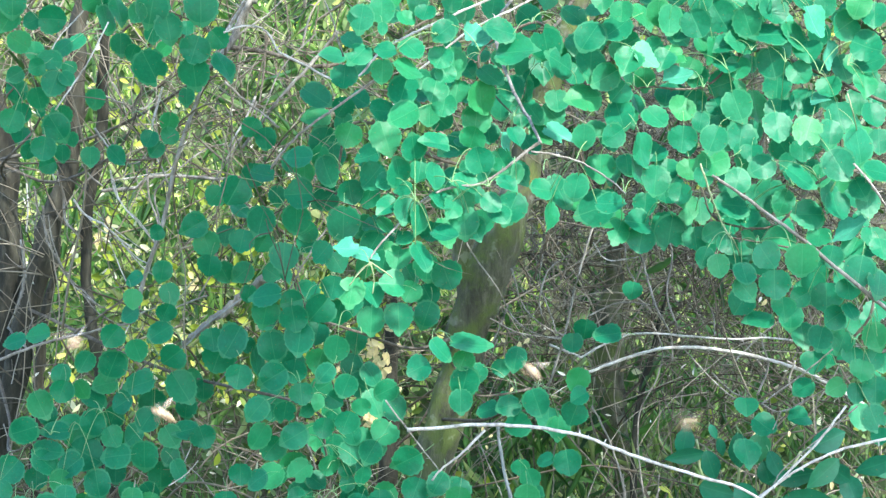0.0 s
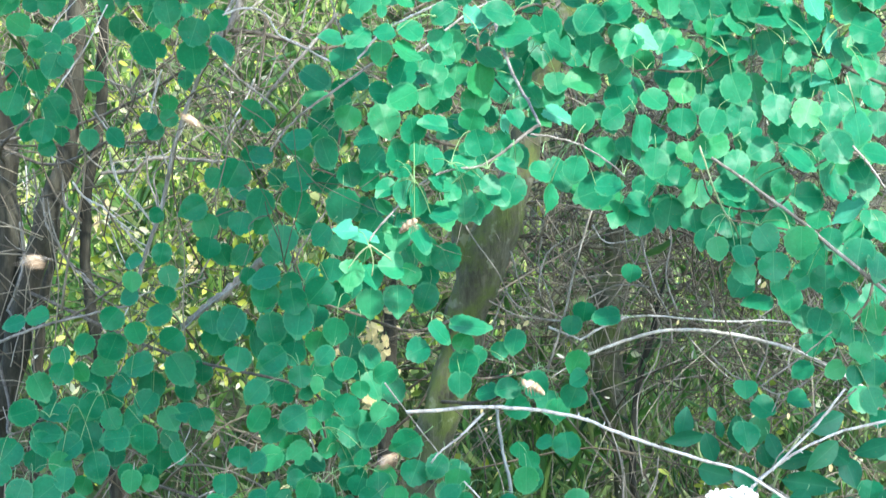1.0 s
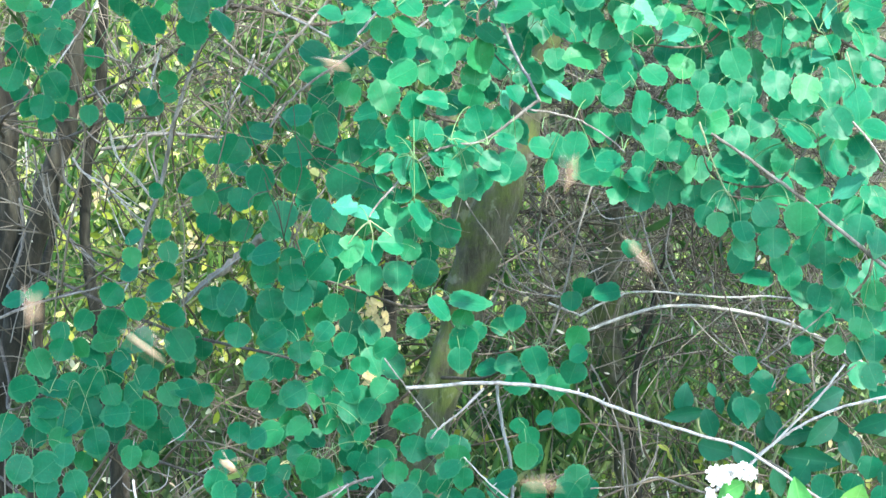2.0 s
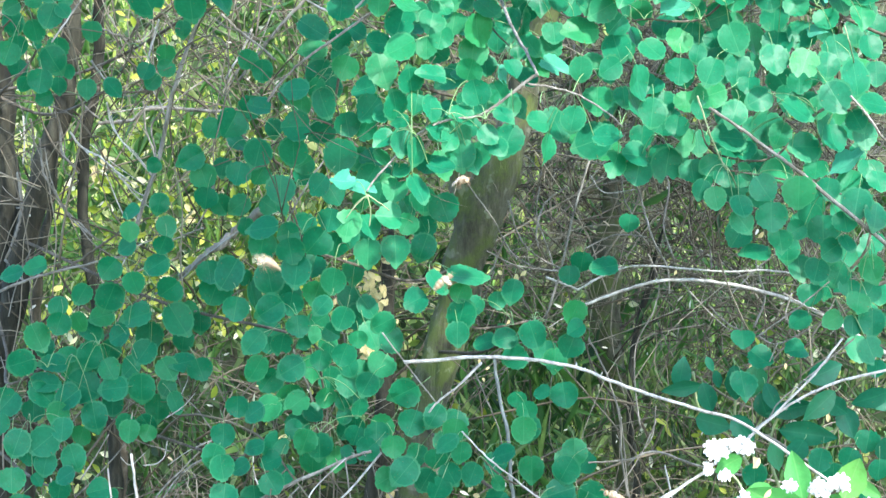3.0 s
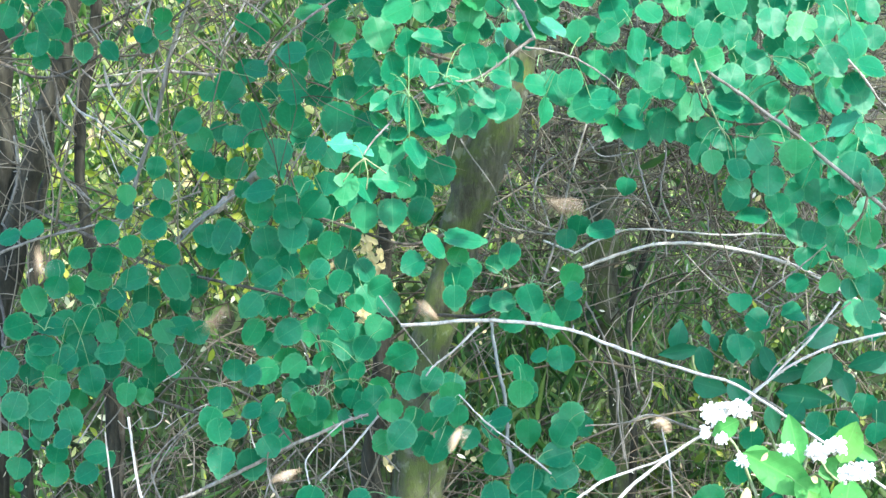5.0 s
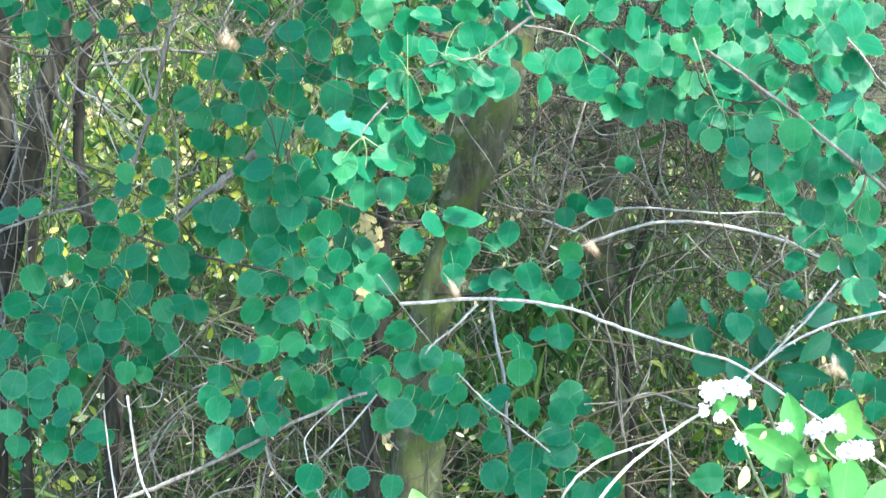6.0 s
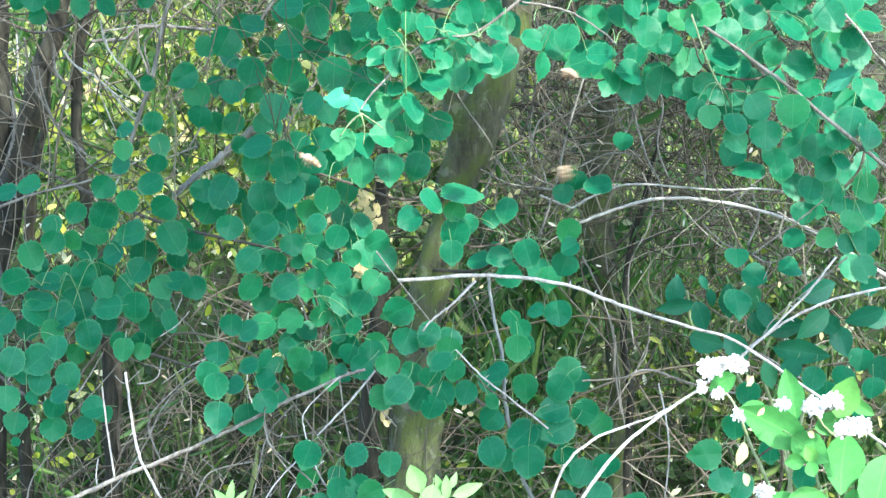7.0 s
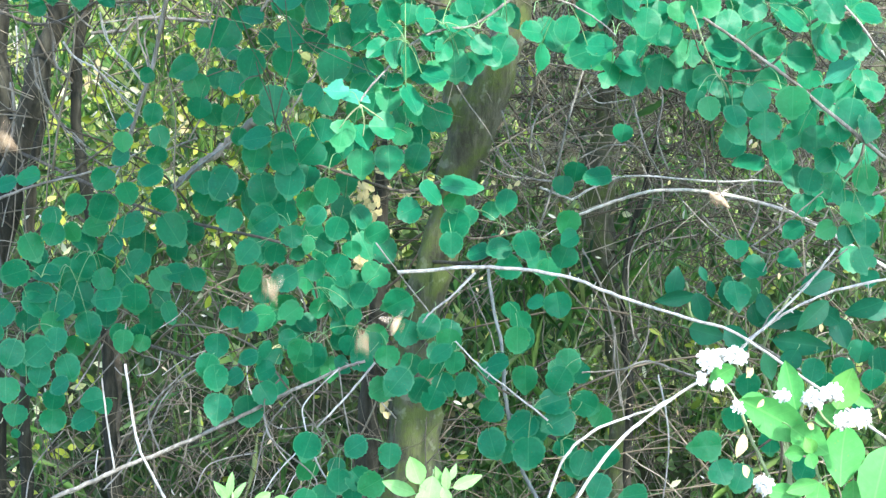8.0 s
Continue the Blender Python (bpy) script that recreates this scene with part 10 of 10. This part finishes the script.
    walk(bees[3], [(0.0, pose(0.239, 3.270, 1.209, 24, -10, 190)), (0.25, pose(0.095, 3.270, 1.222, 10, -17, 199)), (0.5, pose(0.007, 3.270, 1.277, 13, -14, 232)), (0.75, pose(0.024, 3.270, 1.192, 9, -11, 267)), (1.0, pose(-0.053, 3.270, 1.156, 32, 7, 228)), (1.25, pose(-0.103, 3.270, 1.134, 7, 16, 193)), (1.5, pose(-0.152, 3.270, 1.118, 26, 8, 152)), (1.8, pose(-0.178, 3.270, 1.116, 19, -3, 162)), (2.1, pose(-0.217, 3.270, 1.131, 24, -14, 138)), (2.4, pose(-0.094, 3.270, 1.101, 13, -5, 136)), (2.7, pose(-0.010, 3.270, 1.094, 22, 6, 179)), (3.0, pose(-0.150, 3.270, 0.966, 5, 11, 195)), (3.25, pose(-0.162, 3.270, 1.014, 27, 1, 236)), (3.5, pose(-0.111, 3.270, 0.965, 33, -9, 274)), (3.75, pose(-0.160, 3.270, 1.118, 15, -19, 237)), (4.0, pose(-0.228, 3.270, 1.198, 7, -20, 208)), (4.25, pose(-0.201, 3.270, 1.124, 5, -1, 197)), (4.5, pose(-0.174, 3.270, 1.071, 26, -18, 235)), (4.8, pose(-0.103, 3.270, 1.073, 11, 12, 261)), (5.1, pose(-0.196, 3.270, 1.046, 21, -3, 276)), (5.4, pose(-0.333, 3.270, 1.040, 11, 16, 329)), (5.7, pose(-0.157, 3.270, 1.035, 8, -11, 297)), (6.0, pose(-0.264, 3.270, 0.921, 30, -13, 246)), (6.25, pose(-0.200, 3.270, 1.055, 13, -6, 254)), (6.5, pose(-0.222, 3.270, 1.106, 21, -9, 285)), (6.75, pose(-0.316, 3.270, 1.009, 9, -18, 312)), (7.0, pose(-0.326, 3.270, 0.883, 31, 11, 334)), (7.25, pose(-0.304, 3.270, 0.901, 33, 17, 355)), (7.5, pose(-0.275, 3.270, 0.891, 10, 3, 363)), (7.75, pose(-0.356, 3.270, 0.892, 26, -6, 355)), (8.0, pose(-0.380, 3.270, 0.882, 11, -14, 308))])
    walk(bees[4], [(0.0, pose(-0.527, 3.360, 1.454, 27, 4, -214)), (0.25, pose(-0.415, 3.360, 1.492, 33, 19, -261)), (0.5, pose(-0.349, 3.360, 1.569, 16, 15, -271)), (0.75, pose(-0.297, 3.360, 1.546, 27, -13, -252)), (1.0, pose(-0.252, 3.360, 1.486, 18, -18, -227)), (1.25, pose(-0.214, 3.360, 1.449, 13, -11, -277)), (1.5, pose(-0.223, 3.360, 1.401, 32, -4, -302)), (1.8, pose(-0.220, 3.360, 1.536, 8, -18, -335)), (2.1, pose(-0.069, 3.360, 1.511, 18, -17, -345)), (2.4, pose(-0.219, 3.360, 1.548, 15, -19, -343)), (2.7, pose(-0.221, 3.360, 1.540, 10, -13, -346)), (3.0, pose(-0.202, 3.360, 1.634, 18, -6, -318)), (3.25, pose(-0.199, 3.360, 1.608, 27, 5, -312)), (3.5, pose(-0.182, 3.360, 1.631, 26, -6, -263)), (3.75, pose(-0.244, 3.360, 1.456, 5, -12, -213)), (4.0, pose(-0.273, 3.360, 1.305, 16, -6, -255)), (4.25, pose(-0.225, 3.360, 1.251, 24, -6, -267)), (4.5, pose(-0.212, 3.360, 1.123, 25, 17, -269)), (4.8, pose(-0.116, 3.360, 1.317, 16, -5, -218)), (5.1, pose(-0.283, 3.360, 1.159, 30, 15, -164)), (5.4, pose(-0.322, 3.360, 1.390, 14, -3, -207)), (5.7, pose(-0.236, 3.360, 1.259, 19, 18, -228)), (6.0, pose(-0.209, 3.360, 1.457, 20, -7, -240)), (6.25, pose(-0.163, 3.360, 1.471, 21, -13, -230)), (6.5, pose(-0.213, 3.360, 1.429, 28, 13, -279)), (6.75, pose(-0.155, 3.360, 1.339, 11, -16, -297)), (7.0, pose(-0.126, 3.360, 1.316, 22, 17, -283)), (7.25, pose(-0.087, 3.360, 1.380, 22, 4, -263)), (7.5, pose(-0.051, 3.360, 1.407, 33, -13, -218)), (7.75, pose(-0.143, 3.360, 1.336, 9, -19, -260)), (8.0, pose(-0.165, 3.360, 1.177, 34, 0, -221))])
    walk(bees[5], [(0.0, pose(0.543, 3.450, 1.335, 27, -18, 67)), (0.25, pose(0.566, 3.450, 1.328, 20, 5, 70)), (0.5, pose(0.534, 3.450, 1.356, 26, -17, 27)), (0.75, pose(0.561, 3.450, 1.338, 7, 19, -23)), (1.0, pose(0.556, 3.450, 1.299, 26, -18, -60)), (1.25, pose(0.451, 3.450, 1.337, 12, 4, -48)), (1.5, pose(0.251, 3.450, 1.336, 25, 2, -22)), (1.8, pose(0.085, 3.450, 1.478, 5, -18, 2)), (2.1, pose(0.247, 3.450, 1.265, 19, 11, -27)), (2.4, pose(0.222, 3.450, 1.266, 11, 1, -79)), (2.7, pose(-0.013, 3.450, 1.405, 7, -9, -98)), (3.0, pose(0.024, 3.450, 1.371, 5, 14, -151)), (3.25, pose(-0.006, 3.450, 1.461, 26, -10, -171)), (3.5, pose(0.009, 3.450, 1.625, 31, -19, -144)), (3.75, pose(0.132, 3.450, 1.397, 32, 11, -133)), (4.0, pose(0.361, 3.450, 1.126, 27, 10, -175)), (4.25, pose(0.366, 3.450, 1.010, 25, 5, -212)), (4.5, pose(0.339, 3.450, 0.923, 30, 14, -245)), (4.8, pose(0.202, 3.450, 1.079, 19, 4, -292)), (5.1, pose(0.267, 3.450, 1.085, 21, 18, -346)), (5.4, pose(0.385, 3.450, 1.181, 20, 17, -365)), (5.7, pose(0.424, 3.450, 1.087, 34, -16, -323)), (6.0, pose(0.410, 3.450, 1.115, 15, -6, -268)), (6.25, pose(0.357, 3.450, 1.232, 29, 4, -303)), (6.5, pose(0.273, 3.450, 1.319, 20, 1, -308)), (6.75, pose(0.242, 3.450, 1.400, 10, 9, -299)), (7.0, pose(0.138, 3.450, 1.398, 6, 18, -325)), (7.25, pose(0.129, 3.450, 1.388, 29, 11, -369)), (7.5, pose(0.044, 3.450, 1.325, 23, -10, -377)), (7.75, pose(0.004, 3.450, 1.221, 32, 10, -408)), (8.0, pose(-0.039, 3.450, 1.130, 19, -19, -379))])
    walk(bees[6], [(0.0, pose(0.009, 3.540, 1.715, 5, 19, -79)), (0.25, pose(0.076, 3.540, 1.556, 10, 12, -114)), (0.5, pose(0.084, 3.540, 1.494, 22, 6, -144)), (0.75, pose(0.006, 3.540, 1.421, 6, 8, -176)), (1.0, pose(-0.034, 3.540, 1.373, 29, -16, -135)), (1.25, pose(-0.007, 3.540, 1.377, 19, -19, -153)), (1.5, pose(0.096, 3.540, 1.479, 30, 19, -111)), (1.8, pose(0.143, 3.540, 1.563, 30, -8, -65)), (2.1, pose(0.122, 3.540, 1.337, 31, -20, -48)), (2.4, pose(0.022, 3.540, 1.322, 35, -16, -95)), (2.7, pose(0.157, 3.540, 1.248, 16, -10, -51)), (3.0, pose(0.005, 3.540, 1.261, 31, 6, -64)), (3.25, pose(0.002, 3.540, 1.293, 30, -6, -105)), (3.5, pose(0.005, 3.540, 1.426, 20, 14, -70)), (3.75, pose(-0.012, 3.540, 1.293, 16, 20, -64)), (4.0, pose(-0.058, 3.540, 1.218, 21, 1, -11)), (4.25, pose(-0.047, 3.540, 1.120, 25, -9, -0)), (4.5, pose(-0.047, 3.540, 1.077, 18, 20, 47)), (4.8, pose(0.051, 3.540, 1.100, 33, 17, 55)), (5.1, pose(-0.032, 3.540, 1.216, 6, 3, 31)), (5.4, pose(0.040, 3.540, 1.074, 15, -6, 39)), (5.7, pose(-0.022, 3.540, 1.302, 8, -2, 14)), (6.0, pose(0.019, 3.540, 1.190, 18, 14, 16)), (6.25, pose(0.105, 3.540, 1.091, 28, 10, 9)), (6.5, pose(0.148, 3.540, 1.024, 19, -11, 10)), (6.75, pose(0.182, 3.540, 0.972, 31, 19, 31)), (7.0, pose(0.184, 3.540, 0.845, 34, 3, 64)), (7.25, pose(0.269, 3.540, 0.949, 34, 7, 58)), (7.5, pose(0.270, 3.540, 1.102, 31, 4, 11)), (7.75, pose(0.317, 3.540, 1.215, 17, 5, 50)), (8.0, pose(0.300, 3.540, 1.252, 23, 15, 61))])
    for bee in bees:
        beat(bee)


motions()
